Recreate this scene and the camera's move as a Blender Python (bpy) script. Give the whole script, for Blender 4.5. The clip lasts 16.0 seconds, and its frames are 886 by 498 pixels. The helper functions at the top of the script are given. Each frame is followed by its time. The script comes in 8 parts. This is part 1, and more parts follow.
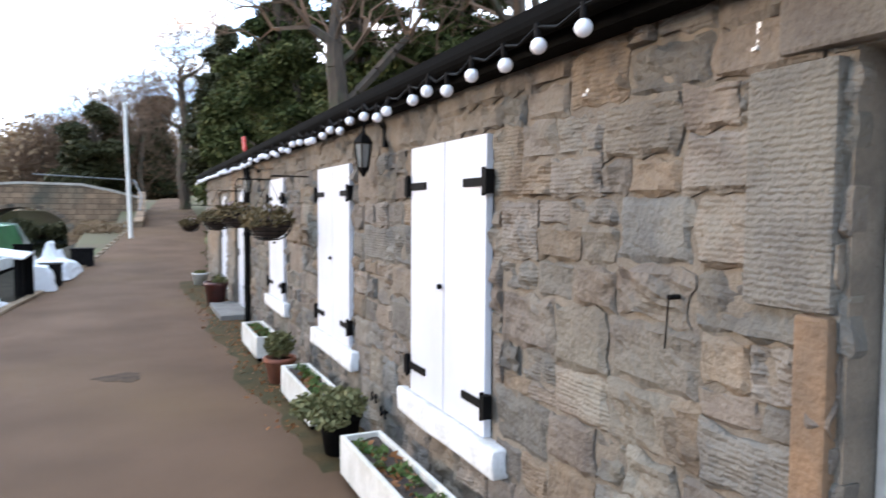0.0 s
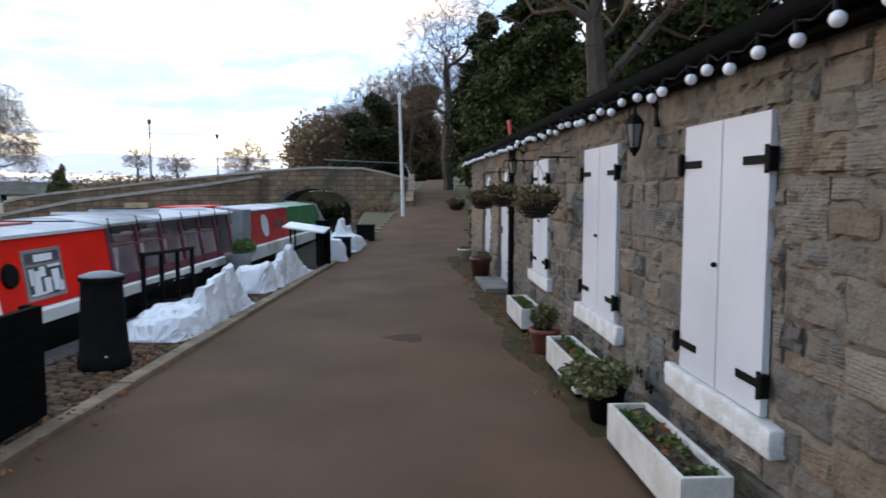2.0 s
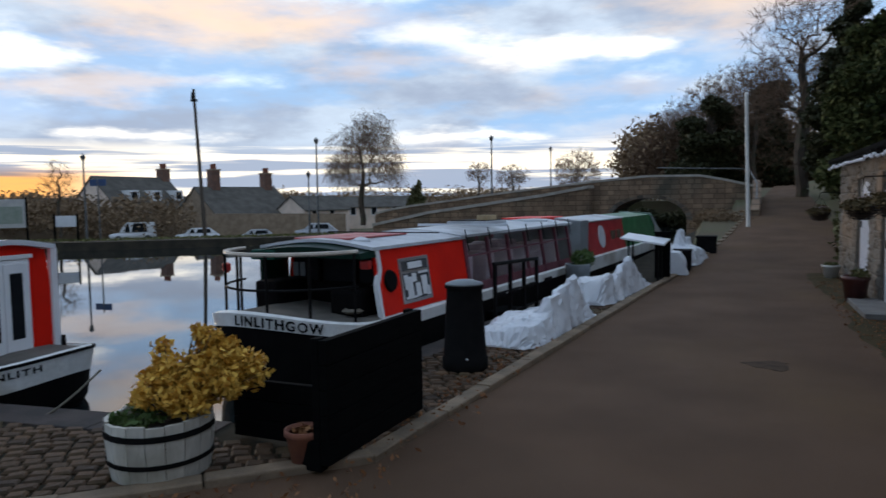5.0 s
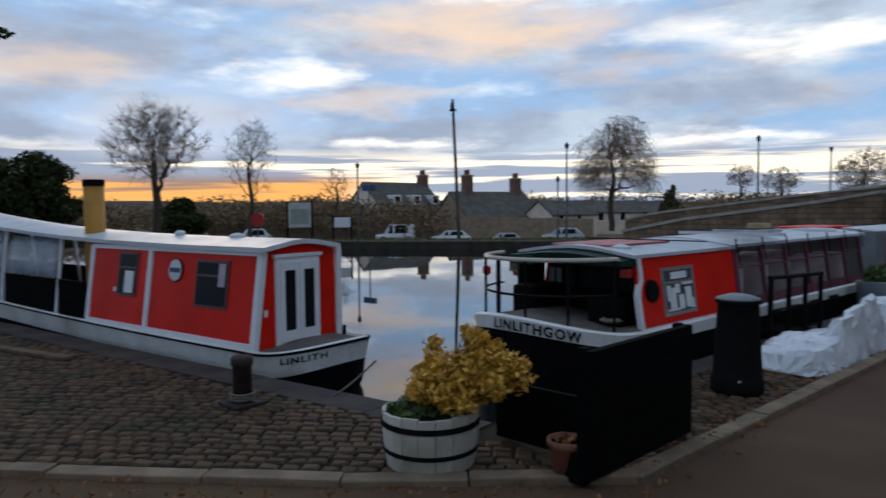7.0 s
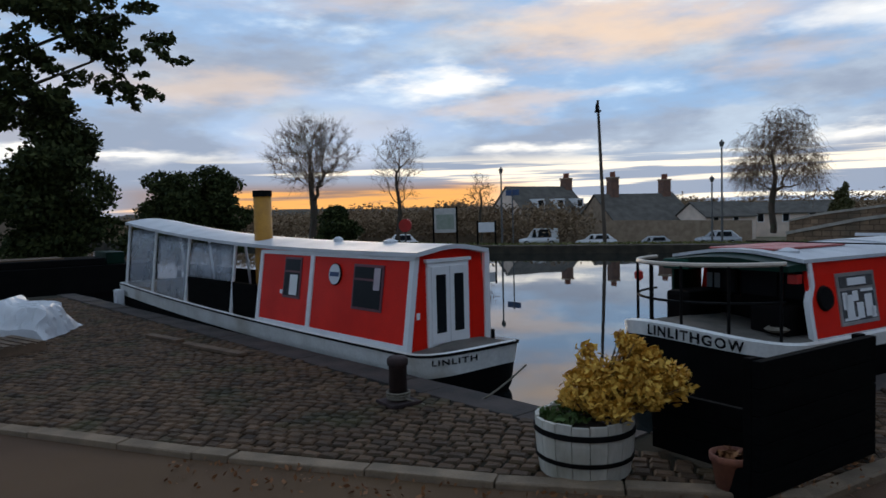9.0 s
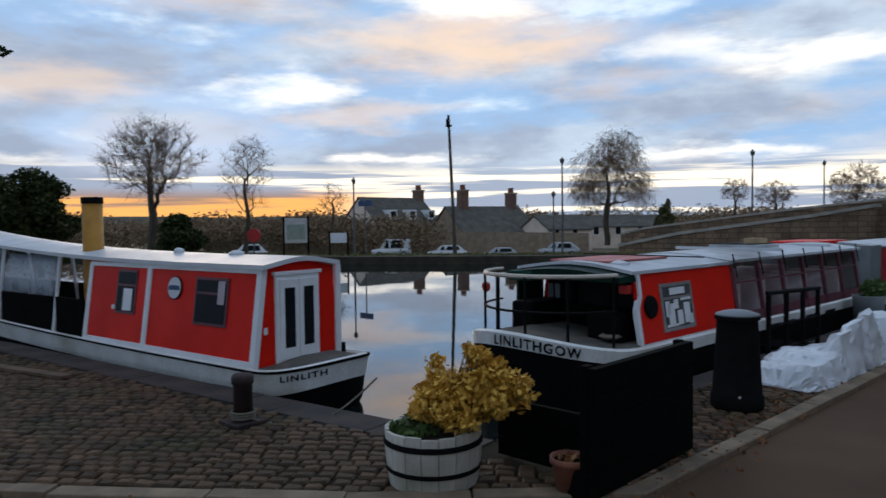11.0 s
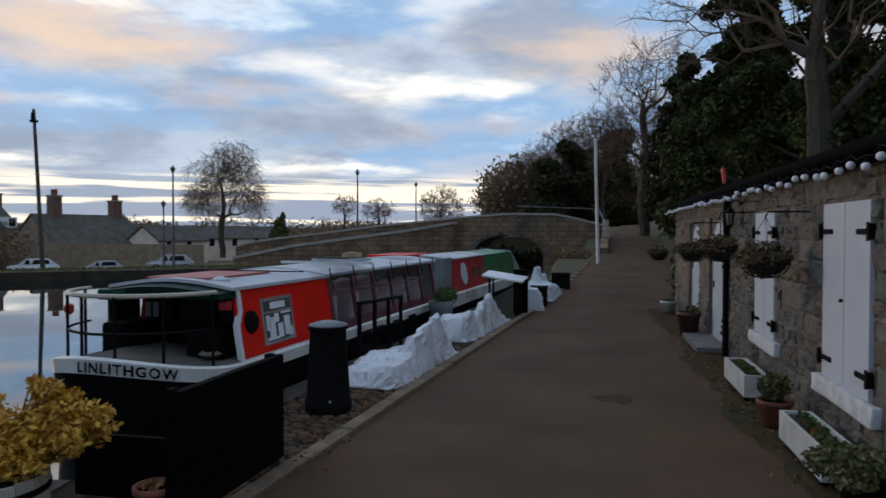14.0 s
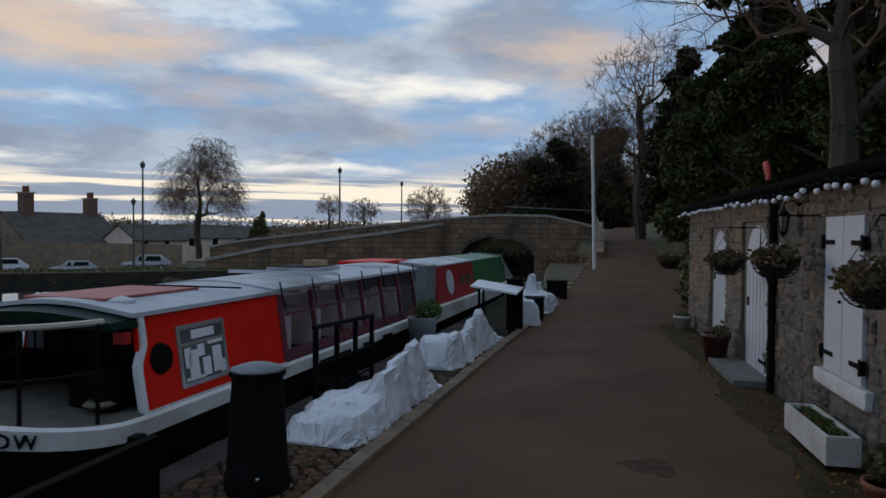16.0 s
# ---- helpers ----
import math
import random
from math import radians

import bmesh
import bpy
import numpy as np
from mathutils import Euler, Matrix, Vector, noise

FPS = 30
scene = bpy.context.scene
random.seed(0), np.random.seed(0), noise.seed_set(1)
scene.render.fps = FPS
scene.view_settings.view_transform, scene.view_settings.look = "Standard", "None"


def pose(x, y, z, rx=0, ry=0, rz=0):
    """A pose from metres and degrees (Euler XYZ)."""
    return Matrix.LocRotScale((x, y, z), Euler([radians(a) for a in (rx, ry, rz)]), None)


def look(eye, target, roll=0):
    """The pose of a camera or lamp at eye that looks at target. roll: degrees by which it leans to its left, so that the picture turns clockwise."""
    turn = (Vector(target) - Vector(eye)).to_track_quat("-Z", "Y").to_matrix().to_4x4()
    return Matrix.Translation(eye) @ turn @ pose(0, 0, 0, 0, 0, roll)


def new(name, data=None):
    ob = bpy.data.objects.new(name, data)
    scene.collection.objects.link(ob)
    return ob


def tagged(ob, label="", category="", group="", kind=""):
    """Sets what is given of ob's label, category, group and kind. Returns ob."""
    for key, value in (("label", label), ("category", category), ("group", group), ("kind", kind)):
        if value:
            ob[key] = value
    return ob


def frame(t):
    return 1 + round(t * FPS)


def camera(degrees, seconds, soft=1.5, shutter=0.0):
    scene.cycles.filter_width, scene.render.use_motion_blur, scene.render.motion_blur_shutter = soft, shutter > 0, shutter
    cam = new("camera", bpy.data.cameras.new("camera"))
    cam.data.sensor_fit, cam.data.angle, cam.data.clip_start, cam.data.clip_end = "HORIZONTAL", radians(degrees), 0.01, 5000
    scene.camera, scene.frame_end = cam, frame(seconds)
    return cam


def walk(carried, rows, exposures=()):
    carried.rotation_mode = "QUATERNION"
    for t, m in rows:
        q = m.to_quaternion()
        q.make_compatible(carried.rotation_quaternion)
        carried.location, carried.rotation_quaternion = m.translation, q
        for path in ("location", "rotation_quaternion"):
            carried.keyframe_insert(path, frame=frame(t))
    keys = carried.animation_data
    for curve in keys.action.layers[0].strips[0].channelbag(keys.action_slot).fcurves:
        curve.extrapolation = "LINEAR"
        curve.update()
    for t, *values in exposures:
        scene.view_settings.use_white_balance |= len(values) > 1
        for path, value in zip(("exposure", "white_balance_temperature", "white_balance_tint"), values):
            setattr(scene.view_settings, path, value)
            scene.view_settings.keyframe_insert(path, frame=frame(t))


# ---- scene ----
cam = camera(65.4, 16.0, shutter=0.5)

EXPOSURES = [(0, 2.5, 6900, 12), (0.5, 2.17, 6850, 12), (1.0, 1.85, 6800, 11.5), (2.0, 1.3, 6750, 11), (3.0, 0.8, 6650, 10), (4.0, 0.5, 6600, 10), (6.3, 0.22, 6550, 10), (8.2, 0.02, 6550, 10), (10.3, 0.2, 6550, 10), (12.5, 0.15, 6600, 10), (14.0, 0.06, 6600, 10), (15.0, -0.1, 6600, 10), (16.0, -0.25, 6550, 10)]
PATH = [
    (0, (0.491, 0.47, 1.708), (1.311, 2.29, 1.595), 0.4),
    (0.5, (0.548, 0.451, 1.68), (1.148, 2.353, 1.528), 0.5),
    (1, (0.496, 0.397, 1.68), (0.922, 2.343, 1.504), 0.3),
    (1.5, (0.391, 0.303, 1.699), (0.664, 2.276, 1.521), 0.0),
    (2, (0.292, 0.231, 1.705), (0.417, 2.219, 1.531), 0.0),
    (2.5, (0.223, 0.185, 1.711), (0.193, 2.177, 1.54), -0.1),
    (3, (0.165, 0.156, 1.71), (-0.02, 2.141, 1.545), -0.3),
    (3.5, (0.128, 0.19, 1.715), (-0.212, 2.154, 1.557), -0.6),
    (4, (0.06, 0.286, 1.721), (-0.425, 2.22, 1.571), -0.7),
    (4.2, (0.051, 0.304, 1.722), (-0.496, 2.222, 1.574), -0.8),
    (6.3, (-0.068, 0.35, 1.766), (-1.221, 1.98, 1.644), -0.4),
    (6.5, (-0.107, 0.342, 1.759), (-1.32, 1.928, 1.64), -0.3),
    (7, (-0.148, 0.34, 1.749), (-1.516, 1.795, 1.632), -0.5),
    (7.5, (-0.2, 0.36, 1.754), (-1.713, 1.663, 1.633), -0.7),
    (8, (-0.205, 0.318, 1.763), (-1.842, 1.462, 1.643), -1.1),
    (8.2, (-0.205, 0.291, 1.757), (-1.873, 1.388, 1.64), -1.1),
    (10.3, (-0.049, 0.249, 1.76), (-1.523, 1.598, 1.683), -1.2),
    (10.5, (-0.108, 0.258, 1.783), (-1.548, 1.643, 1.700), -0.92),
    (11, (-0.163, 0.291, 1.777), (-1.522, 1.756, 1.702), -0.7),
    (11.5, (-0.195, 0.279, 1.796), (-1.446, 1.838, 1.727), -0.41),
    (12, (-0.141, 0.235, 1.819), (-1.234, 1.909, 1.754), -0.20),
    (12.5, (-0.063, 0.215, 1.825), (-0.962, 2.001, 1.766), -0.08),
    (13, (0.009, 0.217, 1.834), (-0.689, 2.090, 1.780), -0.07),
    (13.5, (0.045, 0.261, 1.840), (-0.484, 2.190, 1.788), -0.08),
    (14, (0.069, 0.268, 1.832), (-0.344, 2.225, 1.784), 0.02),
    (14.5, (0.047, 0.446, 1.822), (-0.305, 2.415, 1.788), 0.4),
    (15, (-0.044, 0.961, 1.845), (-0.4, 2.929, 1.829), 0.37),
    (15.5, (-0.147, 1.591, 1.881), (-0.531, 3.554, 1.863), 0.3),
    (16, (-0.263, 2.248, 1.888), (-0.64, 4.212, 1.842), 0.42),
]
walk(cam, [(t, look(eye, target, roll)) for t, eye, target, roll in PATH],
     exposures=EXPOSURES)

# ---- sky and light ----
SUN_AZ = 64.0          # degrees to the left of +y
sun_dir = Vector((-math.sin(radians(SUN_AZ)), math.cos(radians(SUN_AZ)), math.tan(radians(3.0)))).normalized()


def build_world():
    world = bpy.data.worlds.new("dusk_sky")
    scene.world = world
    world.use_nodes = True
    nt = world.node_tree
    nt.nodes.clear()
    N, L = nt.nodes.new, nt.links.new

    def math_node(op, a, b=None, c=None, clamp=False):
        n = N("ShaderNodeMath")
        n.operation, n.use_clamp = op, clamp
        for k, v in enumerate((a, b, c)):
            if v is None:
                continue
            if isinstance(v, (int, float)):
                n.inputs[k].default_value = v
            else:
                L(v, n.inputs[k])
        return n.outputs[0]

    def mix(f, a, b):
        n = N("ShaderNodeMix")
        n.data_type = "RGBA"
        for sock, v in ((n.inputs[0], f), (n.inputs[6], a), (n.inputs[7], b)):
            if isinstance(v, (int, float)):
                sock.default_value = v
            elif isinstance(v, tuple):
                sock.default_value = (*v, 1)
            else:
                L(v, sock)
        return n.outputs[2]

    def ramp(f, a, b):
        n = N("ShaderNodeMapRange")
        n.interpolation_type = "SMOOTHSTEP"
        L(f, n.inputs[0])
        n.inputs[1].default_value, n.inputs[2].default_value = a, b
        return n.outputs[0]

    coord = N("ShaderNodeTexCoord")
    sep = N("ShaderNodeSeparateXYZ")
    L(coord.outputs["Generated"], sep.inputs[0])
    x, y, z = sep.outputs

    def layered(flat, tall, detail, off, rough=0.55):
        """Noise drawn out level with the horizon."""
        c = N("ShaderNodeCombineXYZ")
        for k, (v, f) in enumerate(((x, flat), (y, flat), (z, tall))):
            L(math_node("MULTIPLY_ADD", v, f, off + 1.7 * k), c.inputs[k])
        n = N("ShaderNodeTexNoise")
        n.inputs["Scale"].default_value, n.inputs["Detail"].default_value = 1.0, detail
        n.inputs["Roughness"].default_value = rough
        L(c.outputs[0], n.inputs[0])
        return n

    sky = N("ShaderNodeTexSky")
    sky.sky_type, sky.sun_disc = "NISHITA", False
    sky.sun_elevation, sky.sun_rotation = radians(3.0), radians(-SUN_AZ)
    sky.air_density, sky.dust_density, sky.ozone_density = 1.0, 1.0, 3.0
    clear = N("ShaderNodeVectorMath")
    clear.operation = "SCALE"
    L(sky.outputs[0], clear.inputs[0])
    clear.inputs["Scale"].default_value = 0.12
    blue = mix(0.85, clear.outputs[0], (0.33, 0.55, 0.88))
    # degrees to the left of +y and above the horizon, ruffled for ragged cloud edges
    ruffle = layered(5.0, 22.0, 5, 3.1)
    ruf = N("ShaderNodeSeparateColor")
    L(ruffle.outputs["Color"], ruf.inputs[0])
    az = math_node("MULTIPLY", math_node("ARCTAN2", math_node("MULTIPLY", x, -1.0), y), 57.2958)
    az = math_node("ADD", az, math_node("MULTIPLY_ADD", ruf.outputs[0], 22.0, -11.0))
    el = math_node("ADD", math_node("MULTIPLY", z, 57.2958), math_node("MULTIPLY_ADD", ruf.outputs[1], 5.0, -2.5))
    place = N("ShaderNodeCombineXYZ")
    L(az, place.inputs[0])
    L(el, place.inputs[1])
    soft = layered(2.6, 8.0, 6, 7.7).outputs[0]
    mid = layered(3.6, 11.0, 7, 1.3, 0.58).outputs[0]
    gaps = layered(2.6, 9.0, 6, 12.4).outputs[0]
    wisp = layered(7.0, 24.0, 6, 5.2, 0.6).outputs[0]

    def cloud(a, e, wide, high, soften=0.75):
        """How much of a cloud about that place covers this direction."""
        m = N("ShaderNodeVectorMath")
        m.operation = "SUBTRACT"
        L(place.outputs[0], m.inputs[0])
        m.inputs[1].default_value = (a, e, 0)
        k = N("ShaderNodeVectorMath")
        k.operation = "MULTIPLY"
        L(m.outputs[0], k.inputs[0])
        k.inputs[1].default_value = (1 / wide, 1 / high, 0)
        d = N("ShaderNodeVectorMath")
        d.operation = "LENGTH"
        L(k.outputs[0], d.inputs[0])
        return ramp(math_node("ADD", d.outputs["Value"], math_node("MULTIPLY_ADD", wisp, 2.2, -1.1)), 1.0 + soften * 0.45, 1.0 - soften)

    toward = N("ShaderNodeVectorMath")
    toward.operation = "DOT_PRODUCT"
    L(coord.outputs["Generated"], toward.inputs[0])
    toward.inputs[1].default_value = sun_dir
    col = mix(ramp(mid, 0.40, 0.64), (0.33, 0.40, 0.53), (0.54, 0.65, 0.79))
    col = mix(math_node("MULTIPLY", ramp(gaps, 0.42, 0.54), 0.9), col, blue)
    col = mix(math_node("MULTIPLY", math_node("MULTIPLY", ramp(gaps, 0.52, 0.64), ramp(wisp, 0.40, 0.58)), 0.8), col, (0.82, 0.95, 1.06))
    col = mix(math_node("MULTIPLY", math_node("MULTIPLY", ramp(soft, 0.50, 0.62), ramp(mid, 0.42, 0.56)), 0.7), col, (0.29, 0.34, 0.45))
    col = mix(math_node("MULTIPLY", ramp(soft, 0.45, 0.36), 0.22), col, (0.78, 0.66, 0.60))
    # the sunlit clouds: warm undersides, then the bright breaks
    for a, e, wide, high, amount in ((40.5, 14.4, 11, 2.5, 0.95), (1.0, 13.6, 6.5, 2.4, 0.75), (75, 10.2, 8, 1.5, 0.6), (49, 8.7, 8, 0.8, 0.55), (27, 11.0, 5, 1.1, 0.4), (9, 8.4, 7, 0.9, 0.3), (62, 16.5, 9, 1.2, 0.45), (-20, 12, 9, 2.5, 0.5)):
        col = mix(math_node("MULTIPLY", cloud(a, e, wide, high, 1.0), amount * 0.85), col, (0.94, 0.71, 0.53))
    for a, e, wide, high, amount in ((14, 12.2, 6, 1.7, 1.0), (20.5, 12.8, 5, 1.8, 0.55), (56, 10.8, 5.2, 1.5, 1.0), (41, 17.6, 10, 1.4, 0.9), (21.5, 5.3, 5.5, 0.75, 1.0), (43.5, 5.2, 4.5, 0.7, 1.0), (80, 4.9, 13, 0.7, 1.0), (12, 18.5, 5, 1.6, 0.5)):
        col = mix(math_node("MULTIPLY", cloud(a, e, wide, high, 0.9), amount), col, (1.15, 1.12, 1.05))
    # layered bright streaks above the horizon
    streak = layered(2.4, 58.0, 4, 2.3)
    low = math_node("MULTIPLY", ramp(z, 0.092, 0.062), ramp(z, -0.01, 0.02))
    front = ramp(y, -0.1, 0.2)
    band = mix(ramp(streak.outputs[0], 0.49, 0.57), (0.33, 0.39, 0.51), (1.25, 1.12, 0.90))
    col = mix(math_node("MULTIPLY", math_node("MULTIPLY", low, front), 0.92), col, band)
    ember = math_node("MULTIPLY", ramp(toward.outputs["Value"], 0.945, 0.985), ramp(z, 0.055, 0.035))
    col = mix(ember, col, mix(ramp(streak.outputs[0], 0.44, 0.56), (0.36, 0.24, 0.19), (1.05, 0.50, 0.15)))
    side = N("ShaderNodeVectorMath")
    side.operation = "DOT_PRODUCT"
    L(coord.outputs["Generated"], side.inputs[0])
    side.inputs[1].default_value = Vector((sun_dir.x, sun_dir.y, 0)).normalized()
    fade = math_node("ADD", math_node("MULTIPLY", ramp(side.outputs["Value"], -0.75, 0.25), 0.22), 0.78)
    dim = N("ShaderNodeVectorMath")
    dim.operation = "SCALE"
    L(col, dim.inputs[0])
    L(fade, dim.inputs["Scale"])
    col = dim.outputs[0]
    back = N("ShaderNodeBackground")
    L(col, back.inputs[0])
    back.inputs[1].default_value = SKY_STRENGTH
    out = N("ShaderNodeOutputWorld")
    L(back.outputs[0], out.inputs[0])


SKY_STRENGTH = 1.0
build_world()
sun = new("sun", bpy.data.lights.new("sun", "SUN"))
sun.data.energy, sun.data.angle, sun.data.color = 0.5, radians(14), (1.0, 0.78, 0.55)
sun.matrix_world = look(Vector((0, 0, 30)) + sun_dir * 10 + Vector((0, 0, 1.5)), (0, 0, 30))

# ---- materials ----


def material(name, a, b=None, scale=6.0, rough=0.7, metal=0.0, bump=0.3, fine=40.0, vary=0.0, stain=None, stretch=(1, 1, 1), lo=0.35, hi=0.65, coords="Object", spec=0.5, grit=0.2):
    """Two colours mixed by coarse and fine noise, with relief; vary: brightness spread from object to object or piece to piece."""
    m = bpy.data.materials.new(name)
    m.use_nodes = True
    nt = m.node_tree
    N, L = nt.nodes.new, nt.links.new
    bsdf = nt.nodes["Principled BSDF"]
    b = b or tuple(c * 0.75 for c in a)
    tc = N("ShaderNodeTexCoord")
    mp = N("ShaderNodeMapping")
    mp.inputs["Scale"].default_value = stretch
    L(tc.outputs[coords], mp.inputs[0])
    n1, n2 = N("ShaderNodeTexNoise"), N("ShaderNodeTexNoise")
    n1.inputs["Scale"].default_value, n1.inputs["Detail"].default_value = scale, 6
    n2.inputs["Scale"].default_value, n2.inputs["Detail"].default_value = fine, 4
    L(mp.outputs[0], n1.inputs[0])
    L(mp.outputs[0], n2.inputs[0])
    r = N("ShaderNodeMapRange")
    r.inputs[1].default_value, r.inputs[2].default_value = lo, hi
    L(n1.outputs[0], r.inputs[0])
    mx = N("ShaderNodeMix")
    mx.data_type = "RGBA"
    L(r.outputs[0], mx.inputs[0])
    mx.inputs[6].default_value, mx.inputs[7].default_value = (*a, 1), (*b, 1)
    col = mx.outputs[2]
    if stain:
        ns = N("ShaderNodeTexNoise")
        ns.inputs["Scale"].default_value, ns.inputs["Detail"].default_value = scale * 0.3, 5
        L(tc.outputs[coords], ns.inputs[0])
        rs = N("ShaderNodeMapRange")
        rs.inputs[1].default_value, rs.inputs[2].default_value = 0.52, 0.7
        L(ns.outputs[0], rs.inputs[0])
        ms = N("ShaderNodeMix")
        ms.data_type = "RGBA"
        L(rs.outputs[0], ms.inputs[0])
        L(col, ms.inputs[6])
        ms.inputs[7].default_value = (*stain, 1)
        col = ms.outputs[2]
    grain = N("ShaderNodeMapRange")
    grain.inputs[3].default_value, grain.inputs[4].default_value = 1 - grit, 1 + grit
    L(n2.outputs[0], grain.inputs[0])
    hsv = N("ShaderNodeHueSaturation")
    L(col, hsv.inputs["Color"])
    val = grain.outputs[0]
    if vary:
        info = N("ShaderNodeObjectInfo")
        rv = N("ShaderNodeMapRange")
        rv.inputs[3].default_value, rv.inputs[4].default_value = 1 - vary, 1 + vary
        L(info.outputs["Random"], rv.inputs[0])
        mul = N("ShaderNodeMath")
        mul.operation = "MULTIPLY"
        L(rv.outputs[0], mul.inputs[0])
        L(val, mul.inputs[1])
        val = mul.outputs[0]
    L(val, hsv.inputs["Value"])
    L(hsv.outputs[0], bsdf.inputs["Base Color"])
    rr = N("ShaderNodeMapRange")
    rr.inputs[3].default_value, rr.inputs[4].default_value = max(rough - 0.12, 0.02), min(rough + 0.12, 1)
    L(n1.outputs[0], rr.inputs[0])
    L(rr.outputs[0], bsdf.inputs["Roughness"])
    bsdf.inputs["Metallic"].default_value = metal
    bsdf.inputs["Specular IOR Level"].default_value = spec
    if bump:
        ad = N("ShaderNodeMath")
        ad.operation = "ADD"
        L(n1.outputs[0], ad.inputs[0])
        L(n2.outputs[0], ad.inputs[1])
        bp = N("ShaderNodeBump")
        bp.inputs["Strength"].default_value, bp.inputs["Distance"].default_value = bump, 0.01
        L(ad.outputs[0], bp.inputs["Height"])
        L(bp.outputs[0], bsdf.inputs["Normal"])
    return m


def stone_material(name, palette, vary=0.25, tooled=True):
    """Sandstone blocks: a colour of its own for each block, weather stains, soot and tool marks."""
    m = material(name, (0.3, 0.25, 0.19), (0.2, 0.17, 0.13), 5, 0.92, 0, 1.0, 46, vary, (0.19, 0.175, 0.145), spec=0.2)
    nt = m.node_tree
    N, L = nt.nodes.new, nt.links.new
    mx = [n for n in nt.nodes if n.type == "MIX"][0]
    info = N("ShaderNodeObjectInfo")
    cr = N("ShaderNodeValToRGB")
    cr.color_ramp.interpolation = "CONSTANT"
    els = cr.color_ramp.elements
    for k, c in enumerate(palette):
        e = els[k] if k < 2 else els.new(k / len(palette))
        e.position, e.color = k / len(palette), (*c, 1)
    frac = N("ShaderNodeMath")
    frac.operation = "FRACT"
    mul = N("ShaderNodeMath")
    mul.operation = "MULTIPLY"
    mul.inputs[1].default_value = 7.31
    L(info.outputs["Random"], mul.inputs[0])
    L(mul.outputs[0], frac.inputs[0])
    L(frac.outputs[0], cr.inputs[0])
    L(cr.outputs[0], mx.inputs[6])
    dark = N("ShaderNodeMix")
    dark.data_type, dark.blend_type = "RGBA", "MULTIPLY"
    dark.inputs[0].default_value = 1
    L(cr.outputs[0], dark.inputs[6])
    dark.inputs[7].default_value = (0.66, 0.66, 0.68, 1)
    L(dark.outputs[2], mx.inputs[7])
    if tooled:
        tc = next(n for n in nt.nodes if n.type == "TEX_COORD")
        wave = N("ShaderNodeTexWave")
        wave.bands_direction = "Z"
        wave.inputs["Scale"].default_value, wave.inputs["Distortion"].default_value = 17, 4
        wave.inputs["Detail"].default_value, wave.inputs["Detail Scale"].default_value = 4, 2.2
        L(tc.outputs["Object"], wave.inputs[0])
        bp = next(n for n in nt.nodes if n.type == "BUMP")
        ad = next(n for n in nt.nodes if n.type == "MATH" and n.operation == "ADD")
        pick = N("ShaderNodeMath")
        pick.operation = "GREATER_THAN"
        pick.inputs[1].default_value = 0.7
        L(info.outputs["Random"], pick.inputs[0])
        w2 = N("ShaderNodeMath")
        w2.operation = "MULTIPLY_ADD"
        soft_wave = N("ShaderNodeMath")
        soft_wave.operation = "MULTIPLY"
        soft_wave.inputs[1].default_value = 0.17
        L(wave.outputs[1], soft_wave.inputs[0])
        L(soft_wave.outputs[0], w2.inputs[0])
        L(pick.outputs[0], w2.inputs[1])
        L(ad.outputs[0], w2.inputs[2])
        L(w2.outputs[0], bp.inputs["Height"])
        bp.inputs["Distance"].default_value = 0.015
    return m


def glass_material(name, tint=(0.9, 0.95, 0.95), rough=0.03):
    m = bpy.data.materials.new(name)
    m.use_nodes = True
    p = m.node_tree.nodes["Principled BSDF"]
    p.inputs["Base Color"].default_value = (*tint, 1)
    p.inputs["Roughness"].default_value = rough
    p.inputs["Transmission Weight"].default_value = 1.0
    p.inputs["IOR"].default_value = 1.45
    return m


def water_material():
    m = bpy.data.materials.new("canal_water")
    m.use_nodes = True
    nt = m.node_tree
    p = nt.nodes["Principled BSDF"]
    p.inputs["Base Color"].default_value = (0.012, 0.016, 0.016, 1)
    p.inputs["Roughness"].default_value = 0.015
    p.inputs["IOR"].default_value = 1.5
    p.inputs["Specular IOR Level"].default_value = 1.0
    tc, n, b = nt.nodes.new("ShaderNodeTexCoord"), nt.nodes.new("ShaderNodeTexNoise"), nt.nodes.new("ShaderNodeBump")
    n.inputs["Scale"].default_value, n.inputs["Detail"].default_value = 0.9, 3
    b.inputs["Strength"].default_value, b.inputs["Distance"].default_value = 0.06, 0.02
    nt.links.new(tc.outputs["Object"], n.inputs[0])
    nt.links.new(n.outputs[0], b.inputs["Height"])
    nt.links.new(b.outputs[0], p.inputs["Normal"])
    return m


def leaf_material(name, a, b, rough=0.55):
    """Leaves: each one takes its own shade between two greens."""
    m = bpy.data.materials.new(name)
    m.use_nodes = True
    nt = m.node_tree
    p = nt.nodes["Principled BSDF"]
    g = nt.nodes.new("ShaderNodeNewGeometry")
    mx = nt.nodes.new("ShaderNodeMix")
    mx.data_type = "RGBA"
    mx.inputs[6].default_value, mx.inputs[7].default_value = (*a, 1), (*b, 1)
    nt.links.new(g.outputs["Random Per Island"], mx.inputs[0])
    nt.links.new(mx.outputs[2], p.inputs["Base Color"])
    p.inputs["Roughness"].default_value = rough
    p.inputs["Specular IOR Level"].default_value = 0.15
    return m


